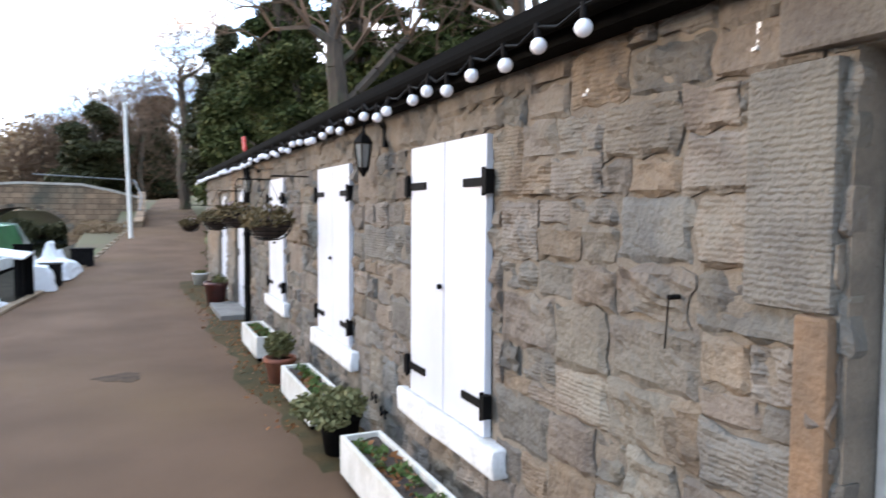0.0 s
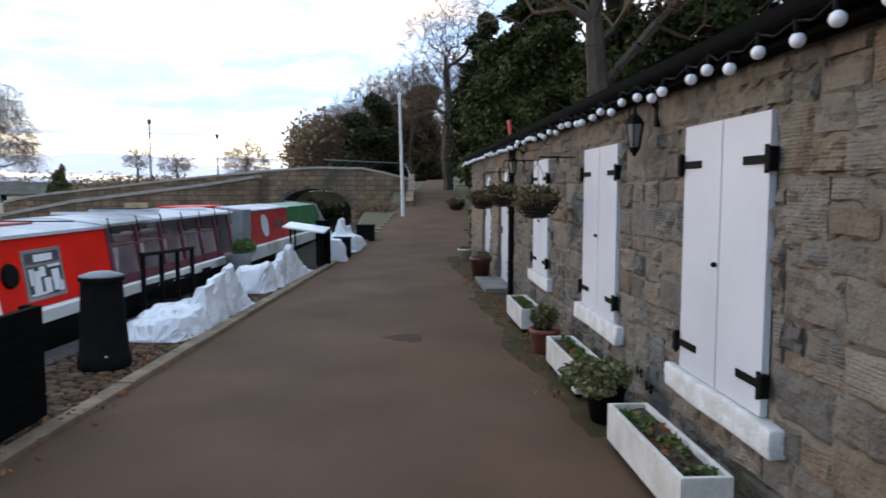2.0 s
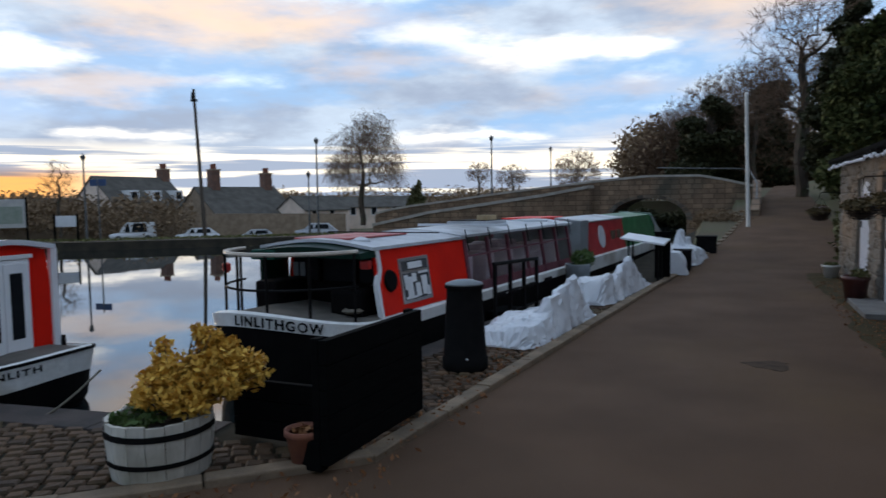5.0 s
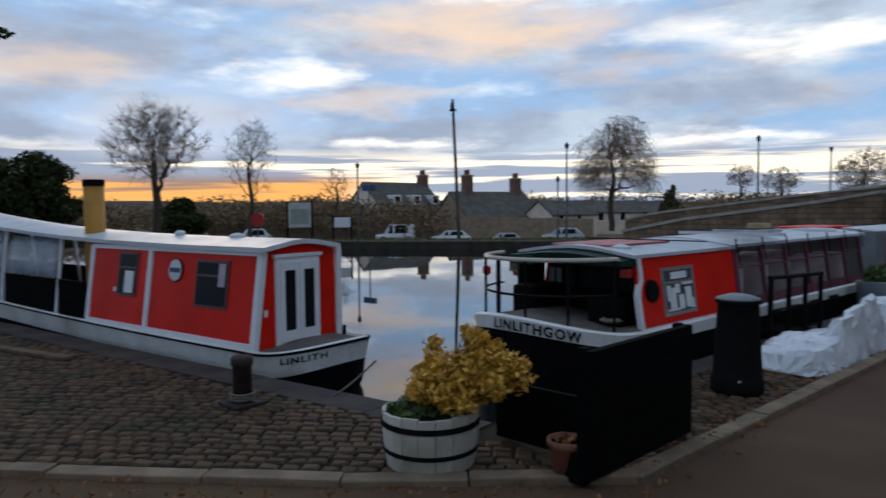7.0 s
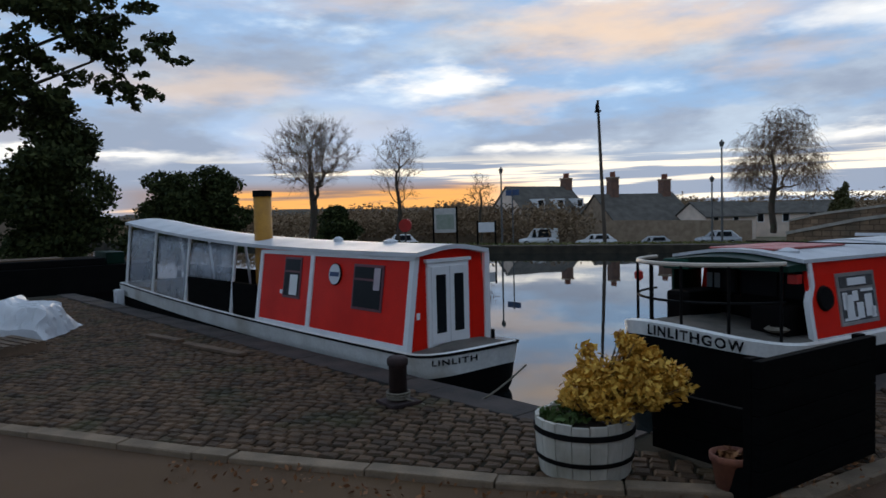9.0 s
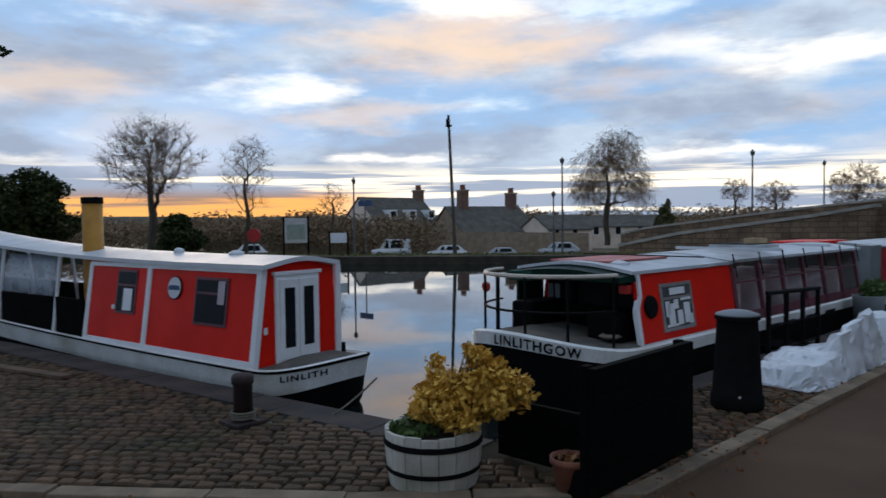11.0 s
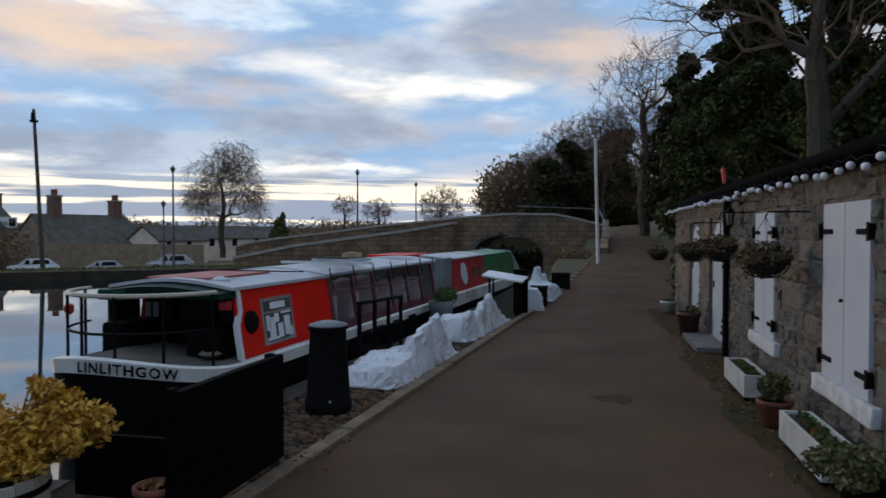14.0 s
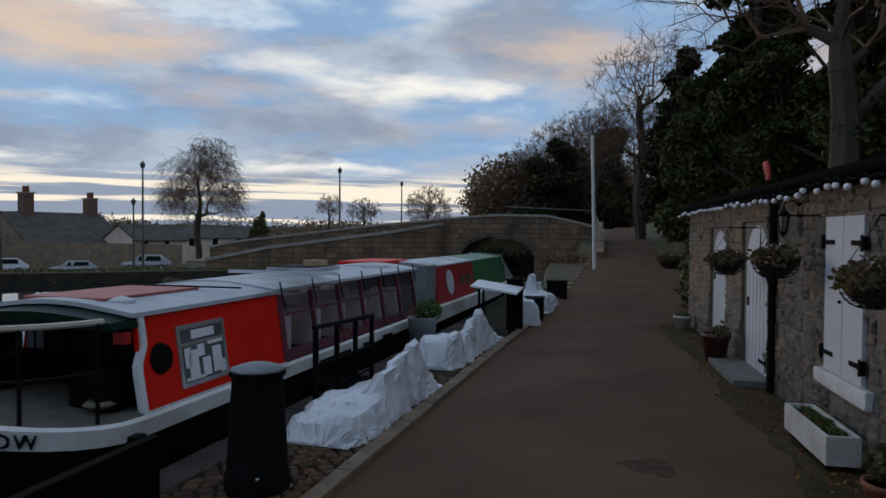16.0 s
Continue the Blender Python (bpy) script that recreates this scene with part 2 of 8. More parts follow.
ASPHALT = material("worn_asphalt", (0.136, 0.078, 0.046), (0.09, 0.053, 0.032), 0.7, 0.84, 0, 0.6, 130, 0, (0.135, 0.08, 0.04), lo=0.3, hi=0.7, spec=0.18)
EARTH = material("grass_and_earth", (0.08, 0.084, 0.03), (0.10, 0.072, 0.04), 0.35, 0.95, 0, 0.6, 8)
COBBLE_BED = material("sandy_joints", (0.03, 0.022, 0.012), (0.018, 0.016, 0.008), 3, 0.95, 0, 0.6, 60, spec=0.2)
COBBLE = material("granite_setts", (0.112, 0.063, 0.033), (0.056, 0.034, 0.019), 7, 0.72, 0, 0.6, 60, 0.35, (0.055, 0.045, 0.02), spec=0.25)
KERB = material("kerb_sandstone", (0.25, 0.175, 0.11), (0.16, 0.115, 0.075), 4, 0.88, 0, 0.6, 50, 0.18)
COPING = material("quay_coping_stone", (0.06, 0.042, 0.033), (0.036, 0.028, 0.024), 3, 0.85, 0, 0.6, 40, 0.15)
QUAY = material("quay_wall_stone", (0.07, 0.058, 0.042), (0.04, 0.036, 0.028), 2, 0.95, 0, 0.8, 20, spec=0.1)
MORTAR = material("lime_mortar", (0.20, 0.17, 0.135), (0.125, 0.108, 0.088), 6, 0.95, 0, 0.8, 70)
RUBBLE = stone_material("sandstone_rubble", [(0.196, 0.172, 0.146), (0.168, 0.154, 0.135), (0.208, 0.172, 0.138), (0.158, 0.148, 0.131), (0.186, 0.156, 0.13), (0.212, 0.166, 0.122), (0.152, 0.15, 0.14), (0.19, 0.167, 0.144), (0.178, 0.157, 0.128)], 0.16)
BRIDGE_STONE = stone_material("bridge_masonry", [(0.17, 0.125, 0.085), (0.13, 0.10, 0.075), (0.20, 0.15, 0.10), (0.11, 0.09, 0.07)], 0.25, False)
WHITE = material("white_gloss_paint", (0.60, 0.62, 0.67), (0.53, 0.55, 0.60), 1.2, 0.42, 0, 0.03, 12, 0.03, grit=0.03)
SILLPAINT = material("white_masonry_paint", (0.68, 0.68, 0.69), (0.52, 0.52, 0.51), 7, 0.7, 0, 0.5, 40)
PLANTER = material("white_painted_timber", (0.64, 0.62, 0.58), (0.52, 0.5, 0.45), 5, 0.6, 0, 0.25, 30, 0.04)
BLACK = material("black_ironwork", (0.006, 0.006, 0.006), (0.01, 0.009, 0.009), 12, 0.6, 0.0, 0.2, 60, spec=0.05)
BLACKWOOD = material("black_stained_timber", (0.004, 0.004, 0.004), (0.003, 0.003, 0.003), 4, 0.9, 0, 0.4, 40, 0, None, (1, 1, 6), spec=0.05)
GUTTER = material("black_gutter", (0.004, 0.004, 0.004), (0.006, 0.006, 0.006), 5, 0.85, 0, 0.1, 30, spec=0.03)
SLATE = material("roof_slate", (0.04, 0.042, 0.045), (0.026, 0.027, 0.03), 3, 0.7, 0, 0.5, 40, 0.25, spec=0.12)
SOIL = material("potting_soil", (0.05, 0.032, 0.022), (0.028, 0.018, 0.013), 18, 0.95, 0, 1.0, 70)
TERRACOTTA = material("terracotta", (0.26, 0.09, 0.045), (0.17, 0.06, 0.04), 8, 0.85, 0, 0.3, 50, 0.1)
DARKPOT = material("black_plastic_pot", (0.006, 0.006, 0.006), (0.01, 0.009, 0.009), 8, 0.75, 0, 0.1, 50, spec=0.04)
REDPOT = material("oxblood_pot", (0.085, 0.022, 0.018), (0.05, 0.016, 0.014), 8, 0.35, 0, 0.15, 50)
BULB = material("frosted_bulb", (0.86, 0.86, 0.9), (0.8, 0.8, 0.86), 9, 0.25, 0, 0, 40)
REDHULL = material("signal_red_boat_paint", (0.80, 0.016, 0.005), (0.66, 0.013, 0.005), 1.6, 0.45, 0, 0.05, 25, spec=0.15, grit=0.06)
MAROON = material("maroon_window_posts", (0.15, 0.03, 0.045), (0.1, 0.024, 0.035), 5, 0.5, 0, 0.1, 40)
GREEN = material("dark_green_boat_paint", (0.004, 0.026, 0.016), (0.003, 0.016, 0.010), 3, 0.4, 0, 0.1, 30, spec=0.12)
MIDGREEN = material("bright_green_boat_paint", (0.01, 0.17, 0.05), (0.008, 0.12, 0.04), 3, 0.4, 0, 0.1, 30)
# hull bitumen; in the trip boat's cockpit it serves as painted-in shade
HULLBLACK = material("bitumen_and_cockpit_shade", (0.004, 0.004, 0.004), (0.007, 0.006, 0.006), 2.5, 0.7, 0, 0.3, 30, spec=0.05)
HULLWHITE = material("white_hull_paint", (0.8, 0.79, 0.76), (0.66, 0.64, 0.6), 2.2, 0.45, 0, 0.15, 25, 0, (0.42, 0.36, 0.28))
ROOFGREY = material("grey_boat_roof", (0.60, 0.61, 0.63), (0.48, 0.49, 0.51), 2, 0.55, 0, 0.15, 40, 0, (0.2, 0.2, 0.2))
ROOFWHITE = material("pale_boat_roof", (0.66, 0.67, 0.69), (0.55, 0.56, 0.58), 2, 0.5, 0, 0.1, 40, grit=0.08)
DECK = material("boat_deck", (0.125, 0.11, 0.09), (0.085, 0.076, 0.064), 4, 0.8, 0, 0.4, 60)
PVC = material("white_upvc", (0.82, 0.82, 0.82), (0.76, 0.76, 0.76), 4, 0.4, 0, 0, 30, grit=0.03)
ALU = material("aluminium_frame", (0.55, 0.55, 0.56), (0.45, 0.45, 0.46), 8, 0.35, 0.9, 0.05, 60)
INSIDE = material("cabin_lining", (0.05, 0.045, 0.045), (0.03, 0.028, 0.028), 3, 0.8, 0, 0.1, 30)
SEATCLOTH = material("pale_seat_covers", (0.58, 0.50, 0.52), (0.44, 0.36, 0.39), 4, 0.9, 0, 0.4, 50)
OCHRE = material("ochre_funnel_paint", (0.52, 0.24, 0.02), (0.42, 0.19, 0.02), 5, 0.5, 0, 0.15, 40)
SHEET = material("milky_polythene", (0.78, 0.79, 0.81), (0.64, 0.66, 0.69), 2, 0.28, 0, 0.12, 9, 0.05, grit=0.06)
GREYBOARD = material("grey_painted_panel", (0.22, 0.24, 0.25), (0.18, 0.195, 0.2), 3, 0.6, 0, 0.1, 40)
BARRELWOOD = material("whitewashed_oak", (0.62, 0.58, 0.5), (0.48, 0.44, 0.37), 5, 0.75, 0, 0.5, 35, 0.1, (0.3, 0.27, 0.2), (1, 1, 0.25))
BOLLARD = material("rusted_bollard", (0.05, 0.026, 0.022), (0.03, 0.018, 0.016), 9, 0.75, 0.2, 0.6, 60)
ROPE = material("mooring_rope", (0.2, 0.17, 0.13), (0.14, 0.12, 0.09), 30, 0.95, 0, 0.5, 90)
POLEWHITE = material("white_flagpole_paint", (0.72, 0.70, 0.66), (0.62, 0.6, 0.56), 3, 0.5, 0, 0.1, 30)
LAMPPOST = material("galvanised_post", (0.16, 0.16, 0.16), (0.11, 0.11, 0.11), 4, 0.5, 0.6, 0.1, 40)
WOODPOLE = material("weathered_pole", (0.10, 0.075, 0.055), (0.065, 0.05, 0.04), 4, 0.9, 0, 0.5, 40, 0, None, (1, 1, 0.1))
PALLET = material("rough_pallet_wood", (0.16, 0.10, 0.06), (0.1, 0.065, 0.04), 5, 0.9, 0, 0.5, 40, 0.2)
BARK = material("tree_bark", (0.085, 0.06, 0.042), (0.05, 0.038, 0.028), 6, 0.95, 0, 1.0, 40, 0, (0.05, 0.06, 0.03), (1, 1, 0.3))
TWIG = material("winter_twigs", (0.17, 0.108, 0.07), (0.11, 0.072, 0.05), 2, 0.95, 0, 0, 20, spec=0.2)
WHITEWALL = material("harled_wall", (0.80, 0.64, 0.52), (0.66, 0.53, 0.43), 1, 0.9, 0, 0.3, 20)
HOUSESTONE = material("cottage_stone", (0.34, 0.25, 0.17), (0.24, 0.17, 0.115), 1.5, 0.9, 0, 0.5, 12)
HOUSESLATE = material("weathered_house_slate", (0.125, 0.112, 0.095), (0.085, 0.077, 0.066), 1.2, 0.85, 0, 0.4, 9, spec=0.2)
CARWHITE = material("white_car_paint", (0.75, 0.75, 0.76), (0.7, 0.7, 0.71), 2, 0.25, 0, 0, 20)
CARGREY = material("silver_car_paint", (0.4, 0.41, 0.43), (0.36, 0.37, 0.39), 2, 0.3, 0.4, 0, 20)
TYRE = material("tyre_rubber", (0.015, 0.015, 0.015), (0.02, 0.02, 0.02), 10, 0.9, 0, 0.2, 60)
DARKGLASS = material("dark_window_glass", (0.012, 0.014, 0.016), (0.016, 0.018, 0.02), 1, 0.25, 0, 0, 8, spec=0.05)
BOARDGREEN = material("faded_map_panel", (0.25, 0.30, 0.22), (0.34, 0.36, 0.30), 3, 0.6, 0, 0, 20)
SIGNBLUE = material("blue_sign_plate", (0.02, 0.06, 0.16), (0.02, 0.05, 0.13), 3, 0.5, 0, 0, 20)
SIGNRED = material("red_plastic", (0.5, 0.02, 0.015), (0.4, 0.02, 0.015), 4, 0.45, 0, 0.1, 20)
GLASS = glass_material("clear_acrylic", (0.97, 0.97, 0.97))
GLASS.node_tree.nodes["Principled BSDF"].inputs["IOR"].default_value = 1.12
WATER = water_material()
EVERGREEN = leaf_material("evergreen_leaves", (0.016, 0.026, 0.008), (0.07, 0.08, 0.024), 0.8)
IVY = leaf_material("ivy_leaves", (0.022, 0.026, 0.01), (0.06, 0.055, 0.024))
GOLD = leaf_material("golden_leaves", (0.34, 0.15, 0.012), (0.88, 0.55, 0.11))
BRUSH = leaf_material("brown_brush", (0.15, 0.10, 0.06), (0.28, 0.19, 0.115), 0.9)
HERB = leaf_material("grey_green_shrub", (0.07, 0.075, 0.03), (0.15, 0.14, 0.06))
WISPY = leaf_material("wispy_grey_green_shrub", (0.09, 0.095, 0.04), (0.19, 0.18, 0.085))
PANSY = leaf_material("bedding_leaves", (0.05, 0.10, 0.025), (0.11, 0.15, 0.05))
DRYPLANT = leaf_material("dry_basket_plants", (0.065, 0.052, 0.022), (0.17, 0.12, 0.06))
HOLLY = leaf_material("olive_holly_leaves", (0.024, 0.034, 0.01), (0.10, 0.105, 0.034), 0.8)
GRASS = leaf_material("grass_blades", (0.09, 0.10, 0.03), (0.17, 0.155, 0.055))

# ---- building blocks ----


def part(name, bm, mat, parent, label="", smooth=False):
    me = bpy.data.meshes.new(name)
    bm.to_mesh(me)
    bm.free()
    if smooth:
        me.polygons.foreach_set("use_smooth", [True] * len(me.polygons))
    me.materials.append(mat)
    ob = new(name, me)
    if parent is not None:
        ob.parent = parent
    if label:
        tagged(ob, label)
    return ob


def raw(name, verts, faces, mat, parent, label=""):
    me = bpy.data.meshes.new(name)
    me.from_pydata(verts, [], faces)
    me.materials.append(mat)
    ob = new(name, me)
    if parent is not None:
        ob.parent = parent
    if label:
        tagged(ob, label)
    return ob


def thing(name, m, label, category, group="", kind=""):
    ob = new(name)
    ob.empty_display_size = 0.1
    ob.matrix_world = m
    return tagged(ob, label, category, group, kind)


def box(bm, x0, x1, y0, y1, z0, z1, bev=0.0, m=None):
    r = bmesh.ops.create_cube(bm, size=1.0)
    vs = r["verts"]
    for v in vs:
        v.co = Vector((x0 + (v.co.x + 0.5) * (x1 - x0), y0 + (v.co.y + 0.5) * (y1 - y0), z0 + (v.co.z + 0.5) * (z1 - z0)))
    if bev:
        es = list({e for v in vs for e in v.link_edges})
        vs = [v for v in bmesh.ops.bevel(bm, geom=es, offset=bev, segments=2, affect="EDGES", profile=0.6)["verts"]]
    if m is not None:
        bmesh.ops.transform(bm, matrix=m, verts=list({v for v in vs}))
    return bm


def boxed(*a, **k):
    return box(bmesh.new(), *a, **k)


def rod(bm, p0, p1, r0, r1=None, n=8):
    p0, p1 = Vector(p0), Vector(p1)
    d = p1 - p0
    r1 = r0 if r1 is None else r1
    q = Matrix.Translation((p0 + p1) / 2) @ d.to_track_quat("Z", "Y").to_matrix().to_4x4()
    bmesh.ops.create_cone(bm, cap_ends=True, segments=n, radius1=r0, radius2=r1, depth=d.length, matrix=q)
    return bm


def rodded(*a, **k):
    return rod(bmesh.new(), *a, **k)


def tube(bm, pts, r, n=6):
    """A round bar bent along a line of points."""
    pts = [Vector(p) for p in pts]
    rings, up = [], None
    for k, p in enumerate(pts):
        d = (pts[min(k + 1, len(pts) - 1)] - pts[max(k - 1, 0)]).normalized()
        up = d.orthogonal().normalized() if up is None else (up - d * up.dot(d)).normalized()
        side = d.cross(up)
        rings.append([bm.verts.new(p + (up * math.cos(6.28318 * i / n) + side * math.sin(6.28318 * i / n)) * r) for i in range(n)])
    for a, b in zip(rings[:-1], rings[1:]):
        for i in range(n):
            bm.faces.new((a[i], a[(i + 1) % n], b[(i + 1) % n], b[i]))
    bm.faces.new(rings[0][::-1])
    bm.faces.new(rings[-1])
    return bm


def lathe(bm, profile, n=24, c=(0, 0, 0)):
    """A solid of revolution from (radius, height) pairs."""
    rings = []
    for r, z in profile:
        rings.append([bm.verts.new((c[0] + r * math.cos(6.28318 * k / n), c[1] + r * math.sin(6.28318 * k / n), c[2] + z)) for k in range(n)])
    for a, b in zip(rings[:-1], rings[1:]):
        for k in range(n):
            bm.faces.new((a[k], a[(k + 1) % n], b[(k + 1) % n], b[k]))
    bm.faces.new(rings[0][::-1])
    bm.faces.new(rings[-1])
    return bm


def ball(bm, c, r, seg=12, rings=8, squash=1.0):
    bmesh.ops.create_uvsphere(bm, u_segments=seg, v_segments=rings, radius=r, matrix=Matrix.Translation(c) @ Matrix.Diagonal((1, 1, squash, 1)))
    return bm


def prism(bm, poly, z0, z1):
    """A flat-topped slab over a plan outline that runs counter-clockwise."""
    lo = [bm.verts.new((x, y, z0)) for x, y in poly]
    hi = [bm.verts.new((x, y, z1)) for x, y in poly]
    bm.faces.new(hi)
    bm.faces.new(lo[::-1])
    for k in range(len(poly)):
        j = (k + 1) % len(poly)
        bm.faces.new((lo[k], lo[j], hi[j], hi[k]))
    return bm


def loft(bm, rings, closed=True, caps=True):
    vs = [[bm.verts.new(p) for p in ring] for ring in rings]
    n = len(vs[0])
    for a, b in zip(vs[:-1], vs[1:]):
        for k in range(n if closed else n - 1):
            bm.faces.new((a[k], a[(k + 1) % n], b[(k + 1) % n], b[k]))
    if caps:
        bm.faces.new(vs[0][::-1])
        bm.faces.new(vs[-1])
    return bm


def leaves(name, blobs, count, size, mat, parent, seed, label="", shell=0.55, droop=0.0, kind=""):
    """Many small leaves scattered through ellipsoids (x, y, z, rx, ry, rz), thicker towards their skins."""
    rng = np.random.default_rng(seed)
    w = np.array([b[3] * b[4] * b[5] for b in blobs]) ** 0.67
    pick = rng.choice(len(blobs), count, p=w / w.sum())
    B = np.array(blobs, float)[pick]
    d = rng.normal(size=(count, 3))
    d /= np.linalg.norm(d, axis=1)[:, None]
    rad = (shell + (1.12 - shell) * rng.random(count) ** 0.7) * (0.85 + 0.3 * rng.random(count))
    c = B[:, :3] + d * B[:, 3:] * rad[:, None]
    a = rng.normal(size=(count, 3))
    a[:, 2] -= droop
    a /= np.linalg.norm(a, axis=1)[:, None]
    b = np.cross(a, rng.normal(size=(count, 3)))
    b /= np.linalg.norm(b, axis=1)[:, None]
    s = size * (0.6 + 0.8 * rng.random(count))[:, None]
    v = np.stack([c - a * s, c + b * s * 0.5, c + a * s, c - b * s * 0.5], 1).reshape(-1, 3)
    me = bpy.data.meshes.new(name)
    me.vertices.add(count * 4)
    me.vertices.foreach_set("co", v.ravel())
    me.loops.add(count * 4)
    me.loops.foreach_set("vertex_index", np.arange(count * 4))
    me.polygons.add(count)
    me.polygons.foreach_set("loop_start", np.arange(0, count * 4, 4))
    me.update(calc_edges=True)
    me.validate()
    me.materials.append(mat)
    ob = new(name, me)
    if parent is not None:
        ob.parent = parent
    return tagged(ob, label, kind=kind)


def branch_mesh(name, segs, mat, parent, label="", minr=0.0):
    """Tapered square or triangular tubes for a list of limbs."""
    verts, faces = [], []
    for p, q, ra, rb, level in segs:
        n = 7 if level < 1 else 5 if level < 2 else 3
        d = (q - p).normalized()
        a = d.orthogonal().normalized()
        b = d.cross(a)
        ra, rb = max(ra, minr), max(rb, minr)
        k0 = len(verts)
        for c, r in ((p, ra), (q, rb)):
            for k in range(n):
                t = 6.28318 * k / n
                verts.append(c + (a * math.cos(t) + b * math.sin(t)) * r)
        for k in range(n):
            faces.append((k0 + k, k0 + (k + 1) % n, k0 + n + (k + 1) % n, k0 + n + k))
    return raw(name, verts, faces, mat, parent, label)


def word_mesh(text, size):
    """Flat letters of the built-in font: vertices and faces, laid from x = 0 along x, upright in y."""
    cu = bpy.data.curves.new("word", "FONT")
    cu.body, cu.size, cu.resolution_u, cu.offset = text, size, 3, size * 0.03
    cu.space_character = 1.22
    ob = new("word", cu)
    dg = bpy.context.evaluated_depsgraph_get()
    me = bpy.data.meshes.new_from_object(ob.evaluated_get(dg))
    v, f = [tuple(p.co) for p in me.vertices], [tuple(p.vertices) for p in me.polygons]
    bpy.data.objects.remove(ob)
    bpy.data.meshes.remove(me)
    return v, f

# ---- ground, water, quay, road ----
CANAL_TURN = -4.7      # degrees, the canal's line against the building's
CU = Vector((math.sin(radians(4.7)), math.cos(radians(4.7)), 0))
EDGE = Vector((-3.42, 8.0, 0))           # on the quay's edge beside the moored boats


def edge_x(y):
    return EDGE.x + (y - EDGE.y) * CU.x / CU.y


def rise(y):
    """Height of the lane as it climbs towards the bridge."""
    t = min(max((y - 15.0) / 34.0, 0), 1)
    return 2.35 * t * t * (3 - 2 * t) * 0.55 + 2.35 * 0.45 * t * t


CORNER = (edge_x(4.7), 4.7)
QUAY_WEST = [(-6.5, 4.32), (-20.0, 2.6)]
BANK = [(-90, 2), (-44, 21), (-29.6, 23.6), (-22.9, 28.2), (-17.5, 32.0), (-8.3, 38.5), (-8.6, 62)]
CANAL = [CORNER, (edge_x(39), 39.0), (edge_x(39) - 1.0, 62)] + BANK[::-1] + [(-90, -6), (-24, -6), (-20.0, 2.6), (-6.5, 4.32)]


def inside(x, y, poly):
    hit = False
    for (x0, y0), (x1, y1) in zip(poly, poly[1:] + poly[:1]):
        if (y0 > y) != (y1 > y) and x < x0 + (y - y0) * (x1 - x0) / (y1 - y0):
            hit = not hit
    return hit


def ground_height(x, y):
    if inside(x, y, CANAL):
        return -1.3
    near = x > edge_x(y) - 0.5 and y > 3
    if near or y < 3:
        z = rise(y) - 0.12
        if x > 7 and y > -30:
            z += 3.2 * min((x - 7) / 14, 1)
        if x > 3.2 and y > 18:
            z += 1.4 * min((x - 3.2) / 5, 1)
        return z
    far = math.hypot(x, y)
    z = -0.02 - 1.75 * min(max(far - 41, 0) / 14, 1) + 0.2 * noise.noise(Vector((x, y, 0)) * 0.05)
    if x > -12 and y > 41:
        z = max(z, 1.4)
    if far > 250:
        z += 14 * min((far - 250) / 700, 1) * (0.6 + 0.5 * noise.noise(Vector((x, y, 3)) * 0.003))
    return z


def build_ground():
    def ticks(lo, hi):
        out = [-1800, -1200, -800, -500, -320, -200, -140, -110]
        v = lo
        while v <= hi:
            out.append(v)
            v += 1.25
        return out + [110, 140, 200, 320, 500, 800, 1200, 1800]
    xs, ys = ticks(-95, 60), ticks(-30, 95)
    verts = [(x, y, ground_height(x, y)) for y in ys for x in xs]
    n = len(xs)
    faces = [(j * n + i, j * n + i + 1, (j + 1) * n + i + 1, (j + 1) * n + i) for j in range(len(ys) - 1) for i in range(n - 1)]
    g = raw("ground", verts, faces, EARTH, None)
    tagged(g, "rough winter grass and earth around the canal basin", "ground", kind="structure")
    shore = [(x, y, -0.38) for x, y in CANAL]
    w = raw("water", shore, [tuple(range(len(shore)))], WATER, None)
    tagged(w, "still dark canal water mirroring the evening sky", "water", kind="structure")


build_ground()


def kerb_x(y):
    """The road's edge on the canal side."""
    if y < 4.4:
        return -2.2
    return -2.2 + (y - 4.4) * 0.083 + max(y - 14, 0) * 0.02


# the splayed kerb in front of the cobbled corner
SPLAY = [(-2.2, 4.35), (-3.59, 3.02), (-5.44, 1.60), (-7.2, 0.42), (-13.0, -3.2)]


